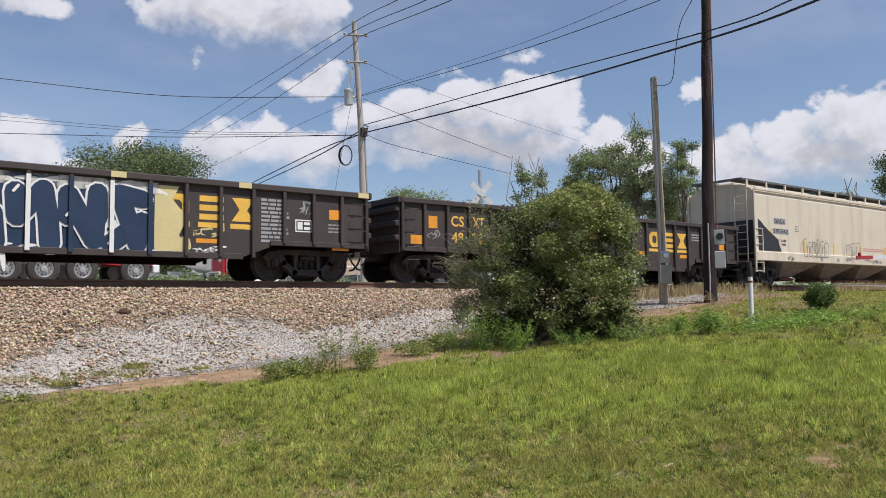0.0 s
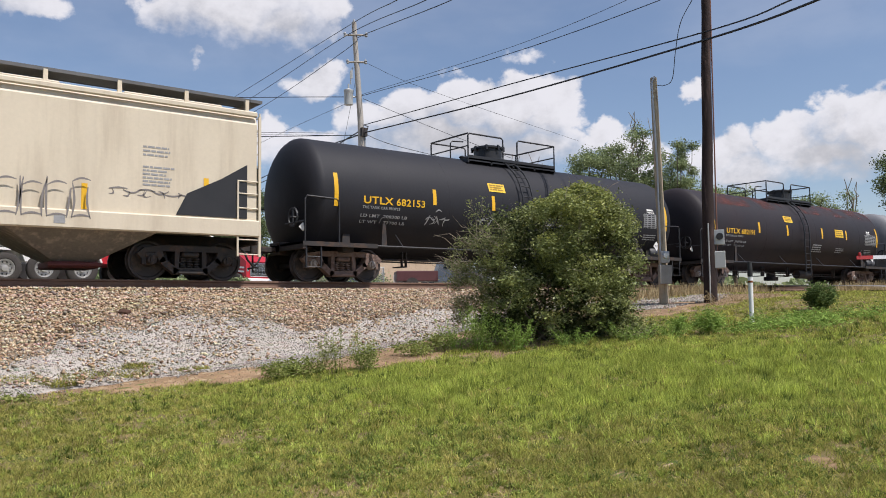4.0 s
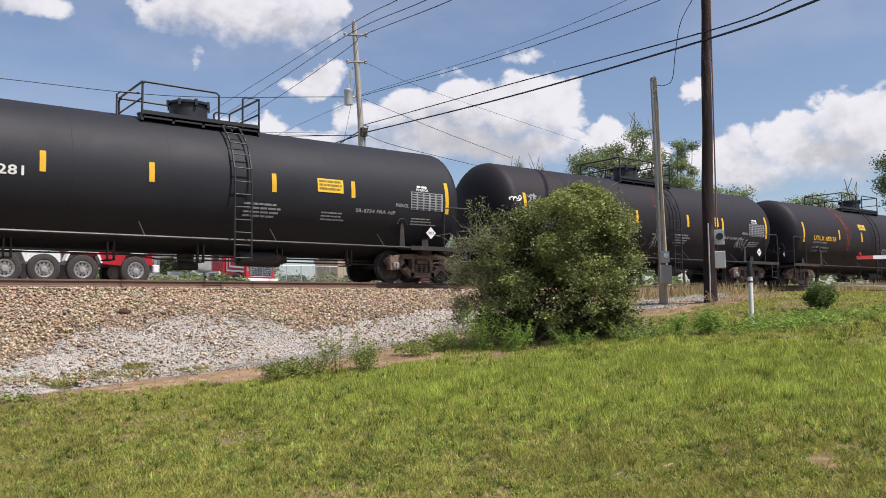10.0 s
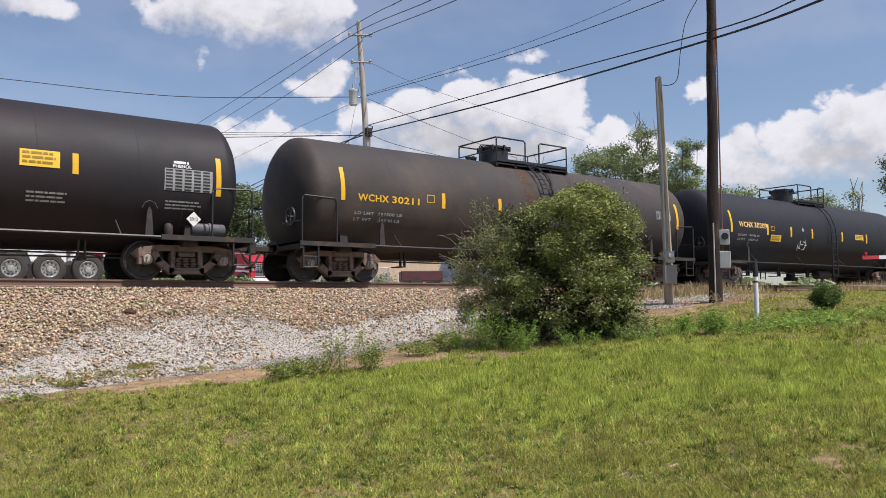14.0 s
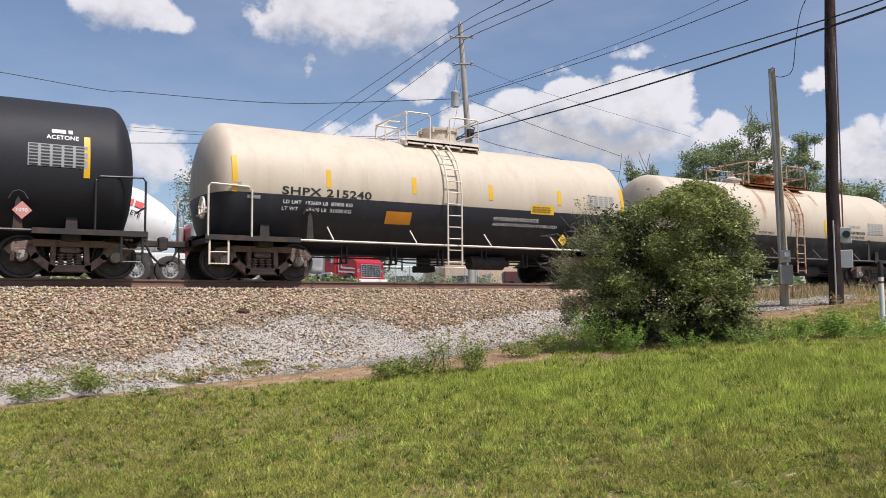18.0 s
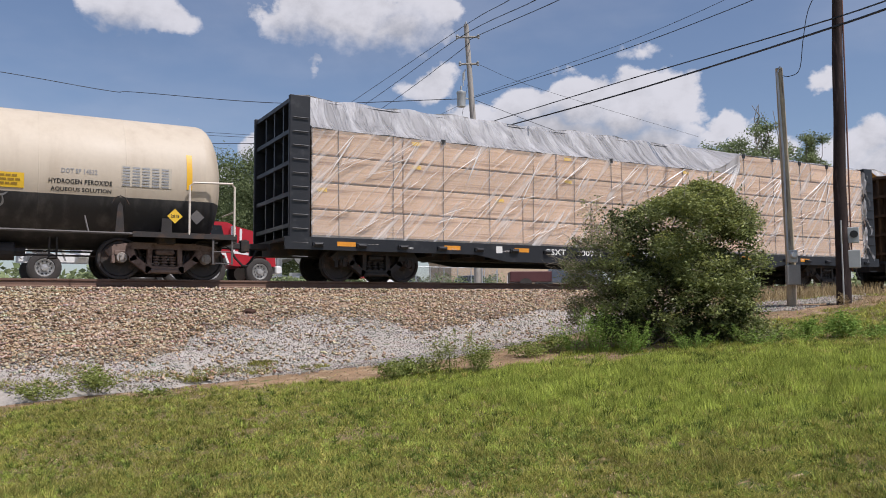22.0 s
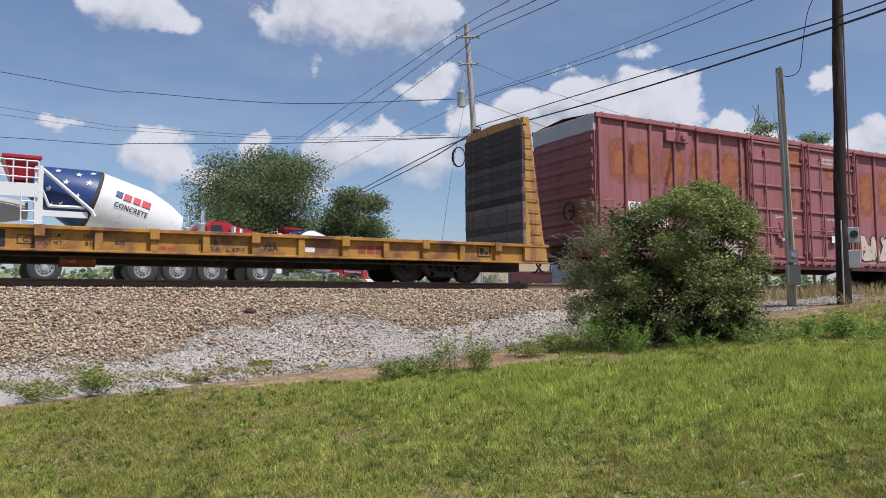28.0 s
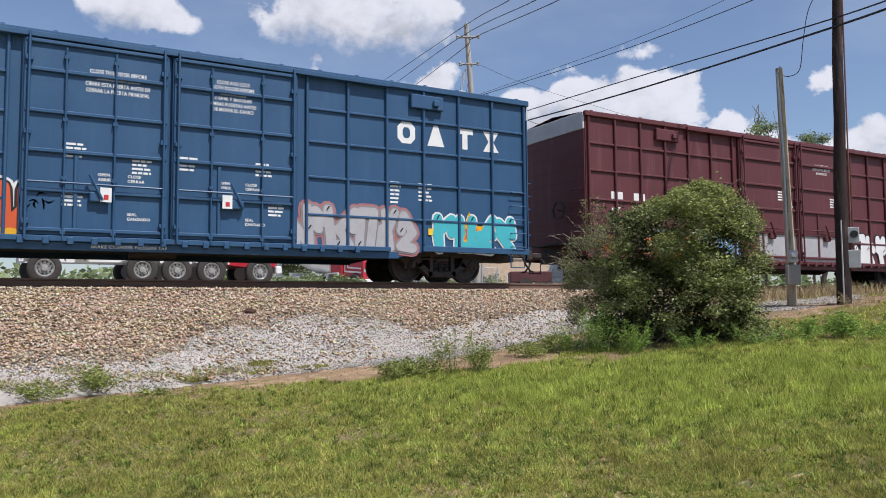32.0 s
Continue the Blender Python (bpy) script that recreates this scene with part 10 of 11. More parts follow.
def tank_marks():
    white_d = ("2312", M_WHITE)
    dark = [(c_t1, s_t1), (c_t2, s_t2), (c_t3, s_t3), (c_t4, s_t4), (c_t5, s_t5), (c_t6, s_t6)]
    for i, (c, k) in enumerate(dark):
        if i not in (2, 3, 4):
            sticker(c, k, 6.8, 7.46, 2.72, 3.0)
        sticker(c, k, 11.05, 11.8, 2.25, 2.6) if i != 2 else sticker(c, k, 10.76, 11.5, 2.0, 2.3)
        table(13.95, 15.05, 1.98, 2.48, k, c, False)
        bars(14.16, 2.66, 0.34, 1, 0.06, 0.15, k, M_WHITE, c, "producer_line", 0.0)
        letters("PHENOL", 0.075, 14.14, 2.505, k, M_WHITE, c, "product_lettering", width=0.42)
        diamond(14.62, 1.36, 0.17, HANG, M_WHITE, c, "2312", name="hazard_placard", label="white diamond hazard placard")
        patch([(14.4, 14.84, 1.14, 1.17), (14.4, 14.43, 1.14, 1.55), (14.81, 14.84, 1.14, 1.55)], k, M_STEEL, c, "placard_holder", lift=0.004)
        bars(9.1, 1.85, 1.0, 4, 0.05, 0.1, k, M_GREYTXT, c)
        bars(11.2, 1.75, 0.8, 3, 0.04, 0.09, k, M_GREYTXT, c)
        bars(14.0, 1.75, 0.9, 3, 0.035, 0.08, k, M_GREYTXT, c)
        diamond(0.9, 1.4, 0.12, (FLAT, -1.02), M_WHITE, c, name="end_placard")
    for (c, k), num, ld in (((c_t1, s_t1), "682153", ("208300", "77700")), ((c_t2, s_t2), "682191", ("208700", "77300")), ((c_t6, s_t6), "682138", ("208300", "77700"))):
        tank_lettering(c, k, "UTLX", num, M_YELLOW, ld=ld)
    tank_lettering(c_t3, s_t3, "UTLX", "667402", M_YELLOW, z=1.82, ld=("163300", "53700"))
    tank_lettering(c_t4, s_t4, "GATX", "222281", M_WHITE, slogan=False, ld=("207300", "78200"), split=0.46)
    tank_lettering(c_t5, s_t5, "GATX", "222309", M_WHITE, slogan=False, ld=("207800", "78100"), split=0.46)
    for c, k in ((c_t4, s_t4), (c_t5, s_t5)):
        letters("SR-8754 FRA AIP", 0.1, 12.2, 1.8, k, M_GREYTXT, c, "approval_lettering", width=1.25)
        letters("PHENOL", 0.1, 13.45, 2.02, k, M_GREYTXT, c, "product_lettering", width=0.42)
    scribble(c_t1, 4.4, 5.2, 1.55, 1.95, 21, M_GREYTXT, s_t1, 5, 0.025)
    scribble(c_t1, 6.2, 6.9, 1.6, 1.95, 22, M_GREYTXT, s_t1, 4, 0.025)
    scribble(c_t5, 7.75, 8.65, 1.2, 1.92, 23, M_GREYTXT, s_t5, 7, 0.025)
    scribble(c_t5, 13.1, 13.95, 1.35, 1.9, 24, M_GREYTXT, s_t5, 7, 0.025)
    scribble(c_t5, 1.6, 2.3, 2.45, 2.8, 25, M_GREYTXT, s_t5, 5, 0.03)
    scribble(c_t5, 0.9, 1.35, 2.5, 2.65, 26, M_WHITE, s_t5, 4, 0.03)
    # red rust band across one black tank
    patch([(5.12, 5.9, 2.9, 4.7), (5.2, 5.85, 2.3, 2.9), (5.35, 5.8, 1.7, 2.3), (5.45, 5.75, 1.2, 1.7)], s_t6, M_RUSTSTREAK, c_t6, "rust_streak", "red rust running down the tank", lift=0.002)
    patch([(7.95, 8.2, 2.7, 3.6)], s_t5, M_RUSTSTREAK, c_t5, "rust_streak", lift=0.002)
    patch([(9.0, 15.9, 3.3, 4.4), (1.6, 7.4, 3.3, 4.4)], s_t2, M_CROWNRUST, c_t2, "rust_streak", "red rust along the crown", lift=0.002)
    patch([(8.3, 9.2, 1.5, 4.3)], s_t7, M_SPILL, c_t7, "rust_streak", "brown spill down the side", lift=0.002)
    # two tanks with gold lettering
    tank_lettering(c_t7, s_t7, "WCHX", "30211", M_YELLOW, x=2.26, z=2.1, h=0.19, w=1.98, slogan=False, ld=("197500", "65500"), split=0.52)
    patch([(4.5, 4.76, 2.2, 2.42)], s_t7, M_YELLOW, c_t7, "plate_box")
    patch([(4.52, 4.74, 2.22, 2.4)], s_t7, M_BROWNBLACK, c_t7, "plate_field", lift=0.003)
    for x, z0, z1 in ((15.8, 2.0, 2.95),):
        patch([(x - 0.06, x + 0.06, z0, z1)], s_t7, M_YELLOW, c_t7, "reflective_stripe")
    table(14.6, 15.4, 2.3, 2.6, s_t7, c_t7)
    tank_lettering(c_t8, s_t8, "WCHX", "30209", mat("gold_lettering", (0.78, 0.5, 0.16), 0.5), x=2.36, z=2.32, h=0.22, w=2.0, slogan=False, ld=("196800", "66200"), split=0.52)
    patch([(4.66, 4.94, 2.27, 2.44)], s_t8, M_YELLOW, c_t8, "plate_box")
    patch([(4.68, 4.92, 2.29, 2.42)], s_t8, M_BLACK, c_t8, "plate_field", lift=0.003)
    sticker(c_t8, s_t8, 4.66, 5.44, 1.83, 2.1)
    sticker(c_t8, s_t8, 11.85, 12.65, 2.18, 2.42)
    diamond(7.16, 2.42, 0.1, s_t8, M_GREYTXT, c_t8, name="small_mark")
    scribble(c_t8, 6.9, 7.5, 1.5, 2.0, 31, M_WHITE, s_t8, 4, 0.03)
    table(15.17, 16.27, 2.23, 2.7, s_t8, c_t8)
    letters("ACETONE", 0.1, 15.5, 2.82, s_t8, M_WHITE, c_t8, "product_lettering", width=0.6)
    bars(15.6, 3.06, 0.4, 1, 0.09, 0.12, s_t8, M_WHITE, c_t8)
    diamond(15.1, 1.32, 0.18, HANG, M_PINK, c_t8, "1090", M_WHITE, name="hazard_placard", label="faded red diamond placard")
    # cream tanks
    c, k = c_t9, s_t9
    for x, z0, z1 in ((1.25, 1.98, 2.84), (3.51, 2.22, 2.65), (5.84, 2.22, 2.64), (8.17, 2.2, 2.62), (10.49, 2.2, 2.61), (12.85, 1.98, 2.84)):
        patch([(x - 0.06, x + 0.06, z0, z1)], k, M_YELLOW, c, "reflective_stripe")
    letters("SHPX", 0.19, 2.36, 1.99, k, M_INK, c, "owner_mark", "black owner's mark", width=0.98)
    letters("215240", 0.19, 3.46, 1.99, k, M_INK, c, "car_number", "black stencilled car number", width=1.18)
    letters("LD LMT  193600 LB  87800 KG", 0.09, 2.4, 1.78, k, M_WHITE, c, "load_limit_lettering", width=1.75)
    letters("LT WT     69400 LB  31500 KG", 0.09, 2.38, 1.62, k, M_WHITE, c, "light_weight_lettering", width=1.75)
    patch([(5.08, 5.8, 1.4, 1.74)], k, M_ORANGE, c, "orange_sticker", "faded orange sticker", lift=0.003)
    letters("HYDROGEN PEROXIDE", 0.1, 8.31, 1.66, k, M_WHITE, c, "product_lettering", "white product name", width=1.5)
    letters("AQUEOUS SOLUTION STABILIZED", 0.1, 8.29, 1.5, k, M_WHITE, c, "product_lettering", width=2.2)
    sticker(c, k, 9.5, 10.3, 1.9, 2.15)
    table(11.54, 12.55, 2.14, 2.56, k, c, True)
    diamond(10.55, 1.2, 0.17, HANG, M_YELLOWP, c, "2015", name="hazard_placard", label="yellow diamond hazard placard")
    diamond(11.05, 1.18, 0.17, HANG, M_DARKLOW, c, name="blank_placard")
    patch([(1.55, 1.85, 1.85, 1.93), (1.2, 1.4, 2.1, 2.2)], k, M_GREYTXT, c, "small_sign")
    for c, k, num in ((c_t10, s_t10, "200527"), (c_t11, s_t11, "200636")):
        for x, z0, z1 in ((1.6, 1.85, 2.65), (3.7, 2.05, 2.4), (6.08, 2.02, 2.35), (8.55, 1.98, 2.38), (12.5, 1.95, 2.75)):
            patch([(x - 0.06, x + 0.06, z0, z1)], k, M_YELLOW, c, "reflective_stripe")
        letters("UTLX", 0.17, 2.23, 1.82, k, M_INK, c, "owner_mark", "black owner's mark", width=0.95)
        letters(num, 0.17, 3.28, 1.82, k, M_INK, c, "car_number", "black stencilled car number", width=1.0)
        letters("DOT SP 14632", 0.07, 5.0, 1.76, k, M_INK, c, "approval_lettering", width=0.75)
        bars(2.3, 1.6, 1.6, 2, 0.06, 0.13, k, M_GREYTXT, c)
        sticker(c, k, 8.58, 9.28, 1.78, 2.08)
        letters("DOT SP 14532", 0.1, 9.95, 2.14, k, M_GREYTXT, c, "approval_lettering", width=0.68)
        letters("HYDROGEN PEROXIDE", 0.1, 9.72, 1.92, k, M_INK, c, "product_lettering", width=1.2)
        letters("AQUEOUS SOLUTION", 0.1, 9.76, 1.75, k, M_INK, c, "product_lettering", width=1.15)
        table(11.1, 12.12, 1.94, 2.38, k, c, True)
        diamond(12.18, 1.34, 0.16, HANG, M_YELLOWP, c, "2015", name="hazard_placard", label="yellow diamond hazard placard")
        diamond(12.64, 1.34, 0.16, HANG, M_DULLRAIL, c, name="blank_placard")
        patch([(5.2, 8.6, 3.3, 3.75)], k, M_PLATRUST, c, "rust_stain", "rust stain under the platform", lift=0.002)
        patch([(5.2, 5.45, 2.2, 3.7), (6.75, 7.3, 1.8, 3.7), (8.3, 8.5, 2.9, 3.7)], k, M_PLATRUST, c, "rust_stain", lift=0.003)
    scribble(c_t11, 7.9, 8.9, 1.3, 1.7, 41, M_GREYTXT, s_t11, 6, 0.025)


def flat_marks():
    k = (FLAT, -1.514)
    c = c_cb1
    letters("CSXT", 0.17, 8.03, 0.77, k, M_WHITE, c, "owner_mark", "stencilled owner's mark", width=0.72)
    letters("600971", 0.17, 9.16, 0.77, k, M_WHITE, c, "car_number", "white car number", width=0.88)
    letters("LD LMT 223500", 0.07, 11.62, 0.9, k, M_WHITE, c, "load_limit_lettering", width=0.82)
    letters("LT WT   62500", 0.07, 11.62, 0.8, k, M_WHITE, c, "light_weight_lettering", width=0.8)
    for x in (1.84, 4.8, 7.0, 10.9, 13.2, 16.0, 19.0, 21.6):
        patch([(x, x + 0.48, 0.82, 0.93)], k, M_ORANGE, c, "reflective_stripe")
    letters("JACK HERE", 0.05, 3.6, 0.8, k, M_WHITE, c, width=0.3)
    patch([(6.4, 6.6, 0.78, 0.96)], k, M_WHITE, c, "small_sign")
    c = c_cb2
    patch([(4.3, 6.6, 0.78, 0.99)], k, M_INK, c, "mark_field")
    letters("TTZX", 0.16, 4.42, 0.8, (FLAT, -1.518), M_WHITE, c, "owner_mark", "stencilled owner's mark", width=0.72)
    letters("866038", 0.16, 5.5, 0.8, (FLAT, -1.518), M_WHITE, c, "car_number", "white number on black", width=0.9)
    letters("LD LMT 224100", 0.07, 8.33, 0.9, k, M_INK, c, "load_limit_lettering", width=0.85)
    letters("LT WT   61900", 0.07, 8.33, 0.8, k, M_INK, c, "light_weight_lettering", width=0.83)
    patch([(16.6, 17.6, 0.8, 0.97)], k, M_INK, c, "mark_field")
    blocks(16.7, 0.82, 0.75, 0.13, 3, (FLAT, -1.518), M_WHITE, c)
    patch([(19.36, 19.85, 0.68, 0.98)], (FLAT, -1.52), M_INK, c, "service_stencil")
    patch([(19.4, 19.58, 0.72, 0.94), (19.63, 19.81, 0.72, 0.82), (19.63, 19.81, 0.85, 0.94)], (FLAT, -1.524), M_WHITE, c, "stencil_lines")
    letters("IL 73-0  L 75-0", 0.07, 13.2, 0.82, k, M_INK, c, "length_lettering", width=0.8)
    k = (FLAT, -1.424)
    c = c_fl
    patch([(5.88, 8.3, 0.6, 0.94)], k, M_INK, c, "mark_field", "black mark panel")
    letters("TTPX", 0.22, 5.98, 0.66, (FLAT, -1.428), M_WHITE, c, "owner_mark", "stencilled owner's mark", width=0.88)
    letters("896040", 0.22, 6.98, 0.66, (FLAT, -1.428), M_WHITE, c, "car_number", "white number on black", width=1.2)
    patch([(8.5, 8.8, 0.66, 0.85)], k, M_INK, c, "plate_box")
    patch([(8.52, 8.78, 0.68, 0.83)], k, M_TTX, c, "plate_field", lift=0.002)
    letters("C", 0.1, 8.61, 0.7, (FLAT, -1.428), M_INK, c, "plate_letter")
    letters("LD LMT", 0.09, 9.02, 0.81, k, M_INK, c, "load_limit_lettering", width=0.34)
    letters("205000", 0.09, 9.7, 0.81, k, M_INK, c, "load_limit_number", width=0.38)
    letters("LT WT", 0.09, 9.02, 0.66, k, M_INK, c, "light_weight_lettering", width=0.3)
    letters("81000", 0.09, 9.75, 0.66, k, M_INK, c, "light_weight_number", width=0.33)
    letters("60K", 0.09, 10.33, 0.7, k, M_INK, c, width=0.2)
    letters("IH 11-8", 0.09, 12.05, 0.78, k, M_INK, c, "height_lettering", width=0.4)
    letters("IL 62-0   L 67-1", 0.09, 12.05, 0.62, k, M_INK, c, "length_lettering", width=1.0)
    letters("RELEASE ROD", 0.06, 11.0, 0.62, k, M_RED, c, width=0.6)
    blocks(15.85, 0.66, 0.7, 0.2, 3, k, mat("faded_red_mark", (0.3, 0.06, 0.03), 0.7, 0, 0.25, 3), c)
    patch([(19.3, 19.72, 0.66, 0.98)], k, M_INK, c, "service_stencil")
    patch([(19.34, 19.68, 0.7, 0.94)], k, M_TTX, c, "stencil_field", lift=0.002)
    patch([(19.37, 19.5, 0.73, 0.91), (19.53, 19.65, 0.73, 0.8)], k, M_INK, c, "stencil_lines", lift=0.004)
    letters("72A", 0.14, 13.5, 0.66, k, M_INK, c, width=0.36)
    patch([(14.4, 14.75, 0.66, 0.78)], k, M_WHITE, c, "small_sign")


def box_marks():
    k, d = (FLAT, -1.504), (FLAT, -1.606)
    c = c_b1
    for x, z, w, t in ((2.25, 2.2, 0.5, "CO"), (3.32, 2.21, 0.48, "ER"), (2.22, 1.73, 0.56, "171"), (3.3, 1.73, 0.56, "231")):
        patch([(x, x + w, z, z + 0.27)], k, M_WHITE, c, "number_panel", "white painted panel")
        letters(t, 0.19, x + 0.05, z + 0.04, (FLAT, -1.508), M_INK, c, "car_number", width=w - 0.1)
    letters("LD LMT  202100", 0.08, 1.95, 1.55, k, M_WHITE, c, "load_limit_lettering", width=0.95)
    letters("LT WT     83900", 0.08, 1.95, 1.42, k, M_WHITE, c, "light_weight_lettering", width=0.93)
    patch([(2.0, 2.8, 1.22, 1.3)], k, M_WHITE, c, "small_sign")
    patch([(2.04, 2.76, 1.24, 1.28)], k, M_ORANGE, c, "sign_stripe", lift=0.002)
    throwup(c, 4.75, 7.7, 0.85, 2.5, 4, 51, P_CREAMW, P_PINKISH, P_LBLUE, k, label="cream, pink and blue graffiti piece", inner=P_WHITE)
    patch([[(4.6, 0.72), (7.9, 0.72), (7.85, 1.05), (6.8, 0.95), (5.6, 1.1), (4.6, 0.95)]], k, P_WHITE, c, "spray_base", lift=0.016)
    patch([(4.62, 7.9, 0.66, 0.76)], (FLAT, -1.58), P_LBLUE, c, "spray_base")
    throwup(c, 13.1, 16.3, 0.95, 1.85, 6, 52, P_BEIGE, P_BROWNBLACK, None, k, label="white and black graffiti lettering shapes")
    patch([[(13.2, 0.85), (16.6, 0.82), (17.9, 1.0), (17.2, 1.3), (15.0, 1.0)]], k, M_GREYTXT, c, "spray_shadow", lift=0.001)
    throwup(c, 16.3, 17.9, 0.95, 1.95, 2, 53, P_BEIGE, P_BROWNBLACK, None, k, label="white graffiti shapes with black edge")
    scribble(c, 3.1, 3.9, 1.1, 1.6, 54, P_WHITE, k, 5, 0.035)
    scribble(c, 4.1, 4.7, 1.5, 1.75, 55, P_WHITE, (FLAT, -1.62), 4, 0.03)
    patch([(4.15, 4.28, 1.0, 1.55)], k, M_ORANGE, c, "reflective_stripe")
    patch([(18.39, 18.86, 1.57, 1.87)], k, M_INK, c, "service_stencil")
    patch([(18.43, 18.6, 1.61, 1.83), (18.65, 18.82, 1.61, 1.69), (18.65, 18.82, 1.74, 1.83)], k, M_WHITE, c, "stencil_lines", lift=0.002)
    patch([(18.23, 19.04, 1.23, 1.31)], k, M_ORANGE, c, "reflective_stripe")
    bars(16.6, 2.55, 0.25, 6, 0.05, 0.09, k, M_WHITE, c)
    bars(17.3, 2.55, 0.25, 6, 0.05, 0.09, k, M_WHITE, c)
    for i, w in enumerate(("CLOSE AND LOCK", "BOTH DOORS BEFORE", "MOVING CAR")):
        letters(w, 0.1, 11.12 + i * 0.04 + (0.1 if i == 2 else 0), 4.45 - i * 0.15, d, M_WHITE, c, "door_lettering", width=(1.05, 1.2, 0.75)[i])
    letters("CLOSE THIS DOOR FIRST", 0.07, 8.75, 2.28, d, M_WHITE, c, "door_lettering", width=1.1)
    letters("OPEN THIS DOOR FIRST", 0.07, 11.2, 2.3, d, M_WHITE, c, "door_lettering", width=1.05)
    for x in (9.45, 12.1):
        letters("SEAL", 0.08, x, 1.35, d, M_WHITE, c, "door_lettering")
        patch([(x - 0.55, x - 0.3, 1.5, 1.75)], (FLAT, -1.73), M_WHITE, c, "lock_sign")
    rnd = random.Random(5)
    for x, w, z, h in ((1.55, 0.9, 3.75, 0.8), (2.4, 1.0, 3.75, 0.75), (3.65, 1.0, 3.7, 0.8), (4.9, 0.9, 3.8, 0.7), (6.1, 1.0, 3.75, 0.75), (7.2, 0.8, 3.8, 0.7), (13.6, 0.8, 3.5, 1.0), (14.8, 0.8, 3.6, 1.0), (16.0, 0.7, 3.5, 0.8), (16.9, 0.8, 3.6, 0.9), (18.3, 0.8, 3.5, 1.0), (19.2, 0.6, 3.6, 0.9)):
        patch([(x - 0.12, x + w + 0.12, z - h, z + h * 0.85)], k, M_PANELRUST, c, "rust_patch", "orange rust bloom")
    for x, w, z, h in ((9.0, 1.4, 4.25, 0.6), (11.4, 1.0, 4.0, 0.4), (9.6, 0.25, 3.1, 0.7), (12.0, 0.2, 2.95, 0.6)):
        patch([(x, x + w, z - h * 0.6, z + h * 0.6)], d, M_PANELRUST, c, "rust_patch")
    for car in (c_b1, c_b2):
        for x in (8.25, 9.2, 11.2, 12.35):
            bm = bmesh.new()
            cyl(bm, (x, -1.66, 0.75), (x, -1.66, 4.7), 0.022, 8)
            for z in (0.9, 2.0, 3.2, 4.5):
                bx(bm, x - 0.05, x + 0.05, -1.675, -1.6, z - 0.04, z + 0.04, 0.008)
            part("lock_rod", bm, M_BOXRED if car is c_b1 else M_BOXBLUE, car)
    c = c_b2
    letters("LR", 0.24, 3.78, 2.5, k, M_WHITE, c, "owner_mark", "stencilled owner's mark", width=0.36)
    letters("S", 0.24, 4.68, 2.5, k, M_WHITE, c, "owner_mark", "stencilled owner's mark", width=0.18)
    for t, x in (("13", 3.8), ("70", 4.62), ("34", 5.48)):
        letters(t, 0.24, x, 2.04, k, M_WHITE, c, "car_number", "white car number", width=0.34)
    letters("LD LMT", 0.08, 2.95, 1.5, k, M_WHITE, c, "load_limit_lettering", width=0.4)
    letters("205700", 0.08, 3.78, 1.5, k, M_WHITE, c, "load_limit_number", width=0.36)
    letters("LT WT", 0.08, 2.95, 1.36, k, M_WHITE, c, "light_weight_lettering", width=0.38)
    letters("80300", 0.08, 3.82, 1.36, k, M_WHITE, c, "light_weight_number", width=0.32)
    sticker(c, k, 3.68, 4.18, 1.15, 1.32, n=2)
    letters("LIFT JACK", 0.05, 3.66, 1.02, k, M_WHITE, c, width=0.3)
    letters("AND PULL", 0.05, 3.66, 0.95, k, M_WHITE, c, width=0.28)
    letters("HERE", 0.05, 3.78, 0.88, k, M_WHITE, c, width=0.18)
    patch([(6.33, 6.62, 2.22, 2.48)], k, M_WHITE, c, "plate_box")
    patch([(6.35, 6.6, 2.24, 2.46)], k, M_BOXBLUE, c, "plate_field", lift=0.002)
    letters("PLATE", 0.05, 6.38, 2.38, (FLAT, -1.508), M_WHITE, c, "plate_lettering", width=0.18)
    letters("F", 0.1, 6.44, 2.26, (FLAT, -1.508), M_WHITE, c, "plate_letter")
    patch([(1.86, 2.77, 0.88, 0.98)], k, M_ORANGE, c, "reflective_stripe")
    patch([(2.1, 2.7, 1.0, 1.12)], k, P_PURPLE, c, "spray_patch")
    scribble(c, 2.05, 2.6, 1.25, 1.5, 61, M_GREYTXT, k, 5, 0.02)
    # turquoise splash with orange and yellow letter shapes
    patch([[(3.9, 0.76), (8.6, 0.62), (8.5, 0.85), (7.8, 1.1), (6.9, 1.8), (6.4, 2.1), (6.25, 2.45), (6.05, 2.5), (5.9, 2.1), (5.3, 1.6), (4.6, 1.2), (4.2, 1.05)]], k, P_CYAN, c, "graffiti", "turquoise splash with orange letter shapes")
    throwup(c, 4.55, 7.8, 0.68, 1.95, 4, 62, P_ORANGE, P_BLACK, P_WHITE, k, "graffiti_letters", P_YELLOW, P_CYAN, 0.004)
    rnd = random.Random(8)
    patch([swoosh(4.9 + i * 0.3, 1.02 + rnd.uniform(-0.04, 0.04), 0.26, rnd.uniform(-0.1, 0.12), 0.13, 0.04) for i in range(9)], k, P_PURPLE, c, "spray_band", lift=0.02)
    scribble(c, 7.45, 8.0, 1.3, 1.6, 63, P_WHITE, (FLAT, -1.6), 4, 0.025)
    patch([blob(x, z, 0.18, 0.22, rnd) for x, z in ((5.6, 1.95), (6.75, 1.9), (4.35, 1.2), (8.2, 1.0))], k, P_CYAN, c, "spray_drips", lift=0.002)
    for x, kk in ((15.86, "ring"), (16.72, "wedge"), (17.6, "mallet"), (18.42, "hourglass")):
        slab_mark(x, 3.5, 0.5, 0.55, kk, k, M_WHITE, c)
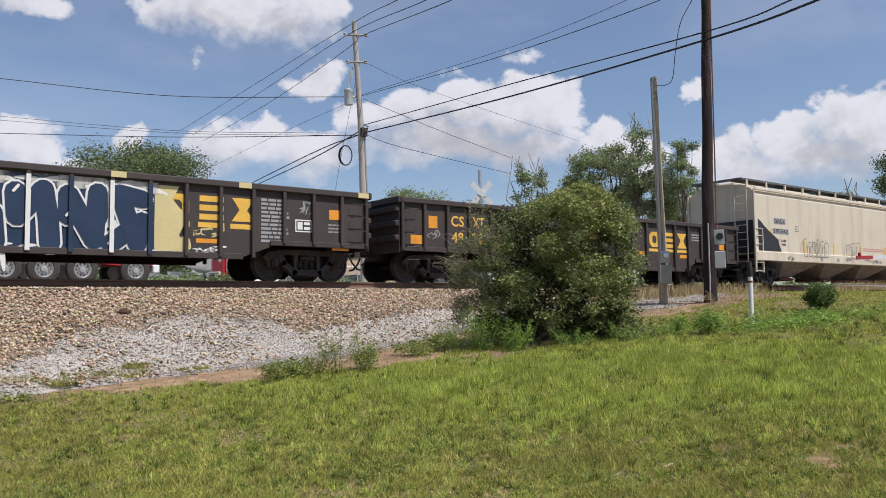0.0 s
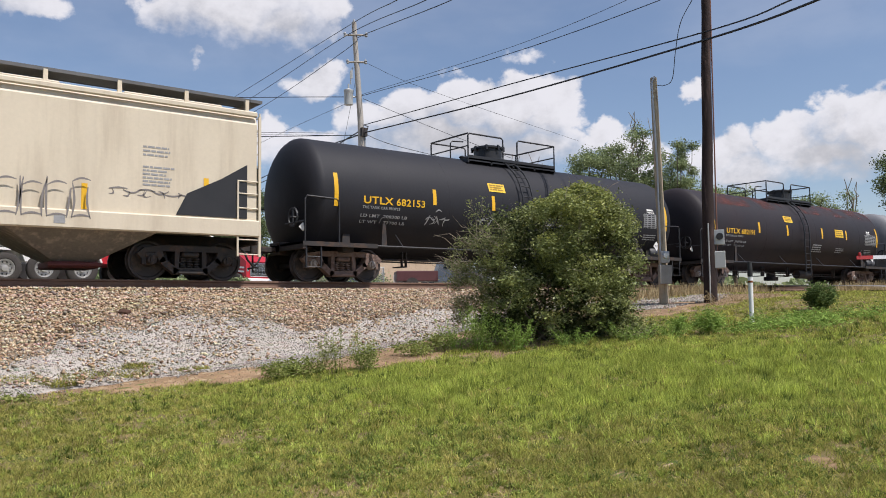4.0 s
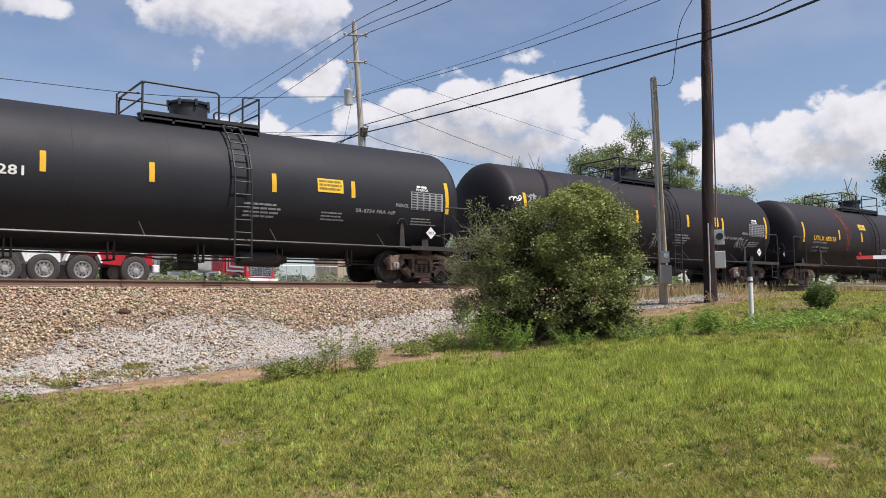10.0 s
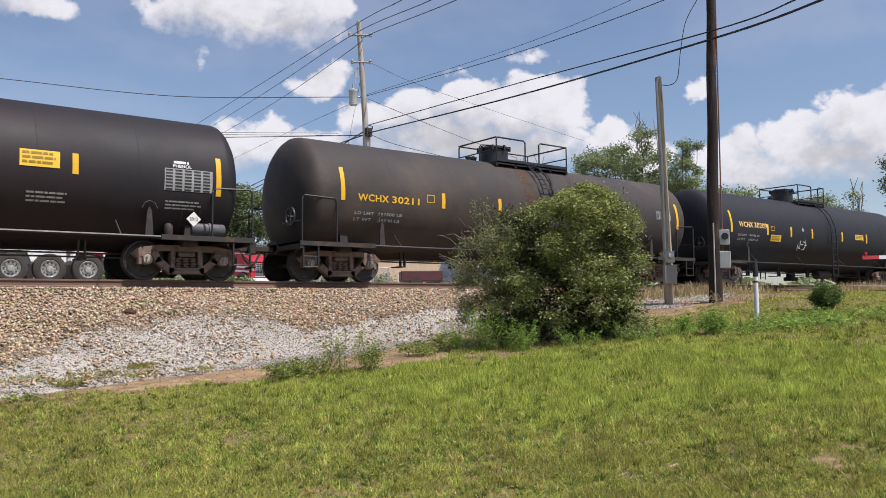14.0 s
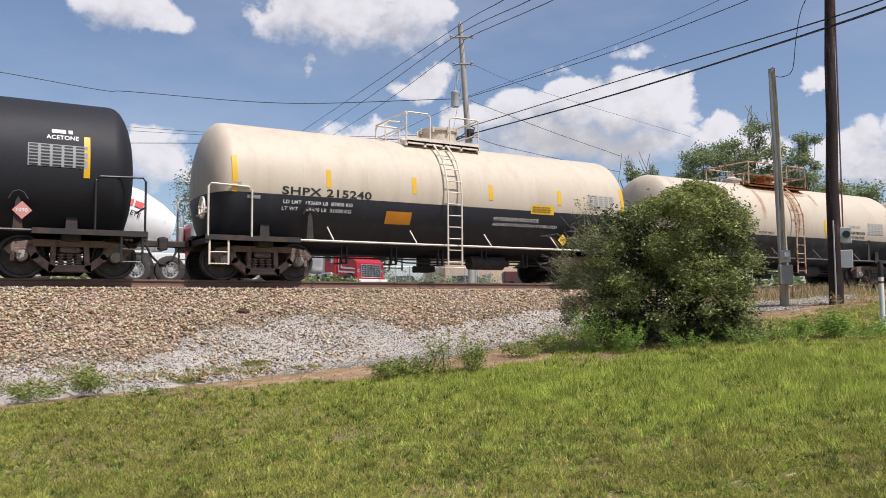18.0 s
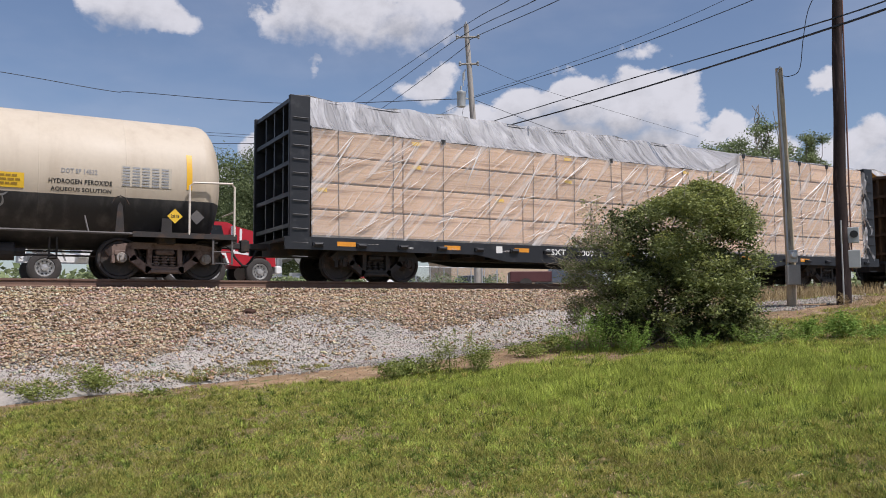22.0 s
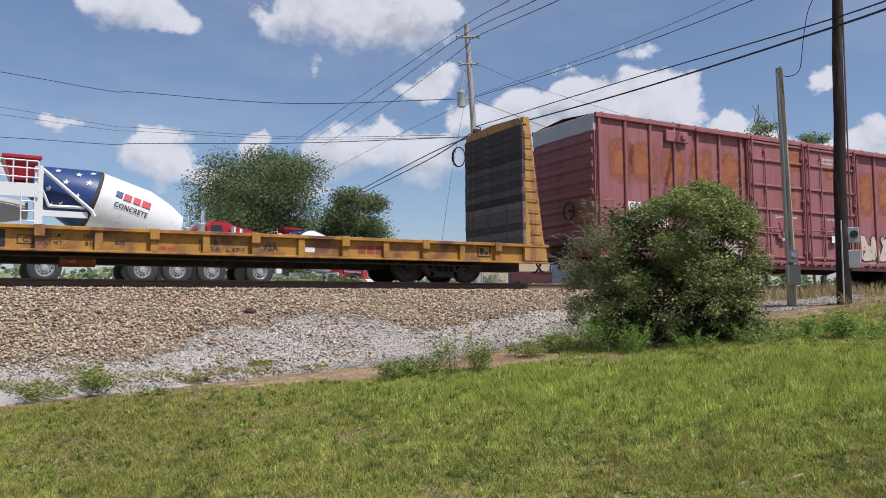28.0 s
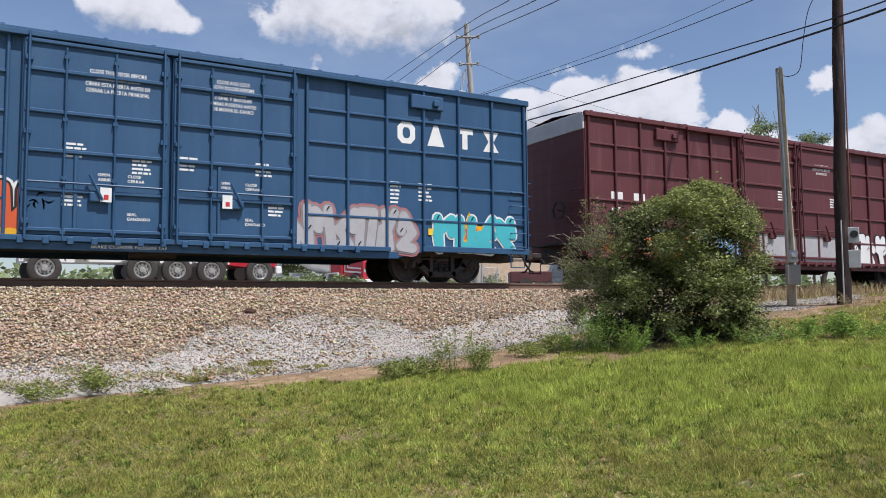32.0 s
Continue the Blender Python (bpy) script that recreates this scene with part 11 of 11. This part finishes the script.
    throwup(c, 13.05, 16.4, 0.72, 1.8, 6, 64, P_SILVER, mat("spray_grey_edge", (0.25, 0.22, 0.22), 0.6), P_PINK, k, label="silver graffiti lettering shapes", inner=P_BLACK)
    throwup(c, 16.9, 19.4, 0.75, 1.75, 4, 65, P_CYAN, P_WHITE, None, k, label="turquoise and white graffiti shapes", inner=P_BLACK)
    patch([star(17.95, 1.3, 0.55)], k, P_YELLOW, c, "painted_star", lift=0.02)
    patch([star(17.95, 1.3, 0.28)], k, P_ORANGE, c, "painted_star", lift=0.024)
    patch([(16.72, 16.98, 1.18, 1.35)], k, M_YELLOWP, c, "small_sign", lift=0.02)
    bars(15.65, 2.5, 0.3, 6, 0.05, 0.1, k, M_WHITE, c)
    bars(16.45, 2.5, 0.4, 5, 0.05, 0.1, k, M_WHITE, c)
    for i, (w, wd) in enumerate((("CLOSE THIS DOOR BEFORE", 1.12), ("CLOSING MAIN DOOR", 0.86), ("CIERRE ESTA PUERTA ANTES DE", 1.28), ("CERRAR LA PUERTA PRINCIPAL", 1.25))):
        letters(w, 0.085, 9.25 - wd / 2, 4.26 - i * 0.135, d, M_WHITE, c, "door_lettering", "white door instructions", width=wd)
    for i, (w, wd) in enumerate((("CLOSE AND LOCK", 0.75), ("BOTH DOORS BEFORE", 0.95), ("MOVING CAR", 0.58), ("CIERRE Y BLOQUEE", 0.85), ("AMBAS PUERTAS ANTES", 1.05), ("DE MOVER EL CARRO", 0.92))):
        letters(w, 0.085, 11.68 - wd / 2, 4.38 - i * 0.125, d, M_WHITE, c, "door_lettering", "white door instructions", width=wd)
    for x in (9.05, 11.55):
        for w, dx, z in (("OPEN", -0.16, 2.1), ("ABRIR", -0.16, 2.0), ("CLOSE", 0.42, 2.1), ("CERRAR", 0.42, 2.0), ("SEAL", 0.42, 1.3), ("CANDADO", 0.42, 1.2)):
            letters(w, 0.065, x + dx, z, d, M_WHITE, c, "door_lettering")
        patch([(x - 0.12, x + 0.1, 1.55, 1.85)], (FLAT, -1.73), M_WHITE, c, "lock_sign")
        patch([(x - 0.05, x + 0.04, 1.6, 1.7)], (FLAT, -1.734), M_RED, c, "lock_sign_mark")
    for x, z in ((8.25, 2.75), (9.55, 2.5), (10.5, 2.65), (12.2, 2.65), (8.22, 1.75), (12.5, 1.75)):
        bars(x, z, 0.42, 4, 0.045, 0.085, d, M_WHITE, c, "door_small_print")
    letters("BRAKE CYLINDER PRESSURE TAP", 0.07, 8.8, 0.6, (FLAT, -1.575), M_WHITE, c, "sill_lettering", width=1.5)
    c = c_b3
    blocks(1.96, 2.5, 0.5, 0.22, 2, k, M_WHITE, c)
    blocks(2.85, 2.5, 0.5, 0.22, 2, k, M_WHITE, c)
    for t, x in (("17", 2.0), ("25", 2.85), ("32", 3.7)):
        letters(t, 0.22, x, 2.04, k, M_WHITE, c, "car_number", "white car number", width=0.34)
    patch([(1.6, 2.0, 0.85, 1.4)], k, P_ORANGE, c, "spray_patch")
    throwup(c, 3.2, 5.5, 0.75, 1.6, 3, 71, P_ORANGE, P_WHITE, P_LBLUE, k, label="orange and white graffiti shapes")
    patch([[(5.3, 0.65), (11.5, 0.65), (11.4, 1.75), (9, 1.85), (7, 1.7), (5.4, 1.8)]], k, P_CREAM, c, "spray_panel", "pale sprayed panel over the side", lift=0.001)
    throwup(c, 5.6, 8.2, 0.75, 1.7, 4, 72, P_LBLUE, P_WHITE, None, k, inner=P_BLACK, lift=0.002)
    patch([(8.3, 10.3, 0.7, 1.75), (10.5, 12.6, 0.75, 1.75)], (FLAT, -1.606), P_SILVER, c, "spray_panel")
    throwup(c, 12.9, 15.4, 0.75, 1.9, 4, 73, P_WHITE, P_BLACK, None, k, label="white graffiti shapes, black edges")
    for i, (w, wd) in enumerate((("CLOSE AND LOCK", 0.75), ("BOTH DOORS BEFORE", 0.95), ("MOVING CAR", 0.58))):
        letters(w, 0.085, 11.7 - wd / 2, 4.2 - i * 0.14, d, M_WHITE, c, "door_lettering", width=wd)
    for x, z in ((9.3, 3.2), (9.6, 2.9), (12.1, 3.1)):
        bars(x, z, 0.5, 4, 0.05, 0.09, d, M_WHITE, c, "door_small_print")


gondola_marks()
hopper_marks()
tank_marks()
flat_marks()
box_marks()


# ---- what moves ----
def motions():
    for ob, start in CARS:
        walk(ob, [(t, pose(start - gone(t), TRACK_Y, RAIL_Z)) for t in [0.5 * i for i in range(65)]])
    # wheels roll while they are near
    t_grid = np.linspace(0, 32, 641)
    way = np.array([gone(t) for t in t_grid])
    for w, car_, x, dx in WHEELS:
        start = dict((o.name, s) for o, s in CARS)[car_.name]
        ta, tb = (float(np.clip(np.interp(start + x - far, way, t_grid), 0, 32)) for far in (45.0, -4.0))
        if tb - ta < 0.1:
            rows = [(0.0, 0.0), (32.0, 0.0)]
        else:
            n = int((tb - ta) / 0.062) + 2
            rows = [(ta + (tb - ta) * i / n, float(np.interp(ta + (tb - ta) * i / n, t_grid, way))) for i in range(n + 1)]
            if ta > 0:
                rows = [(0.0, rows[0][1])] + rows
            if tb < 32:
                rows = rows + [(32.0, rows[-1][1])]
        walk(w, [(t, pose(dx, 0, 0.452, 0, -math.degrees(g / 0.452), 0)) for t, g in rows])


motions()
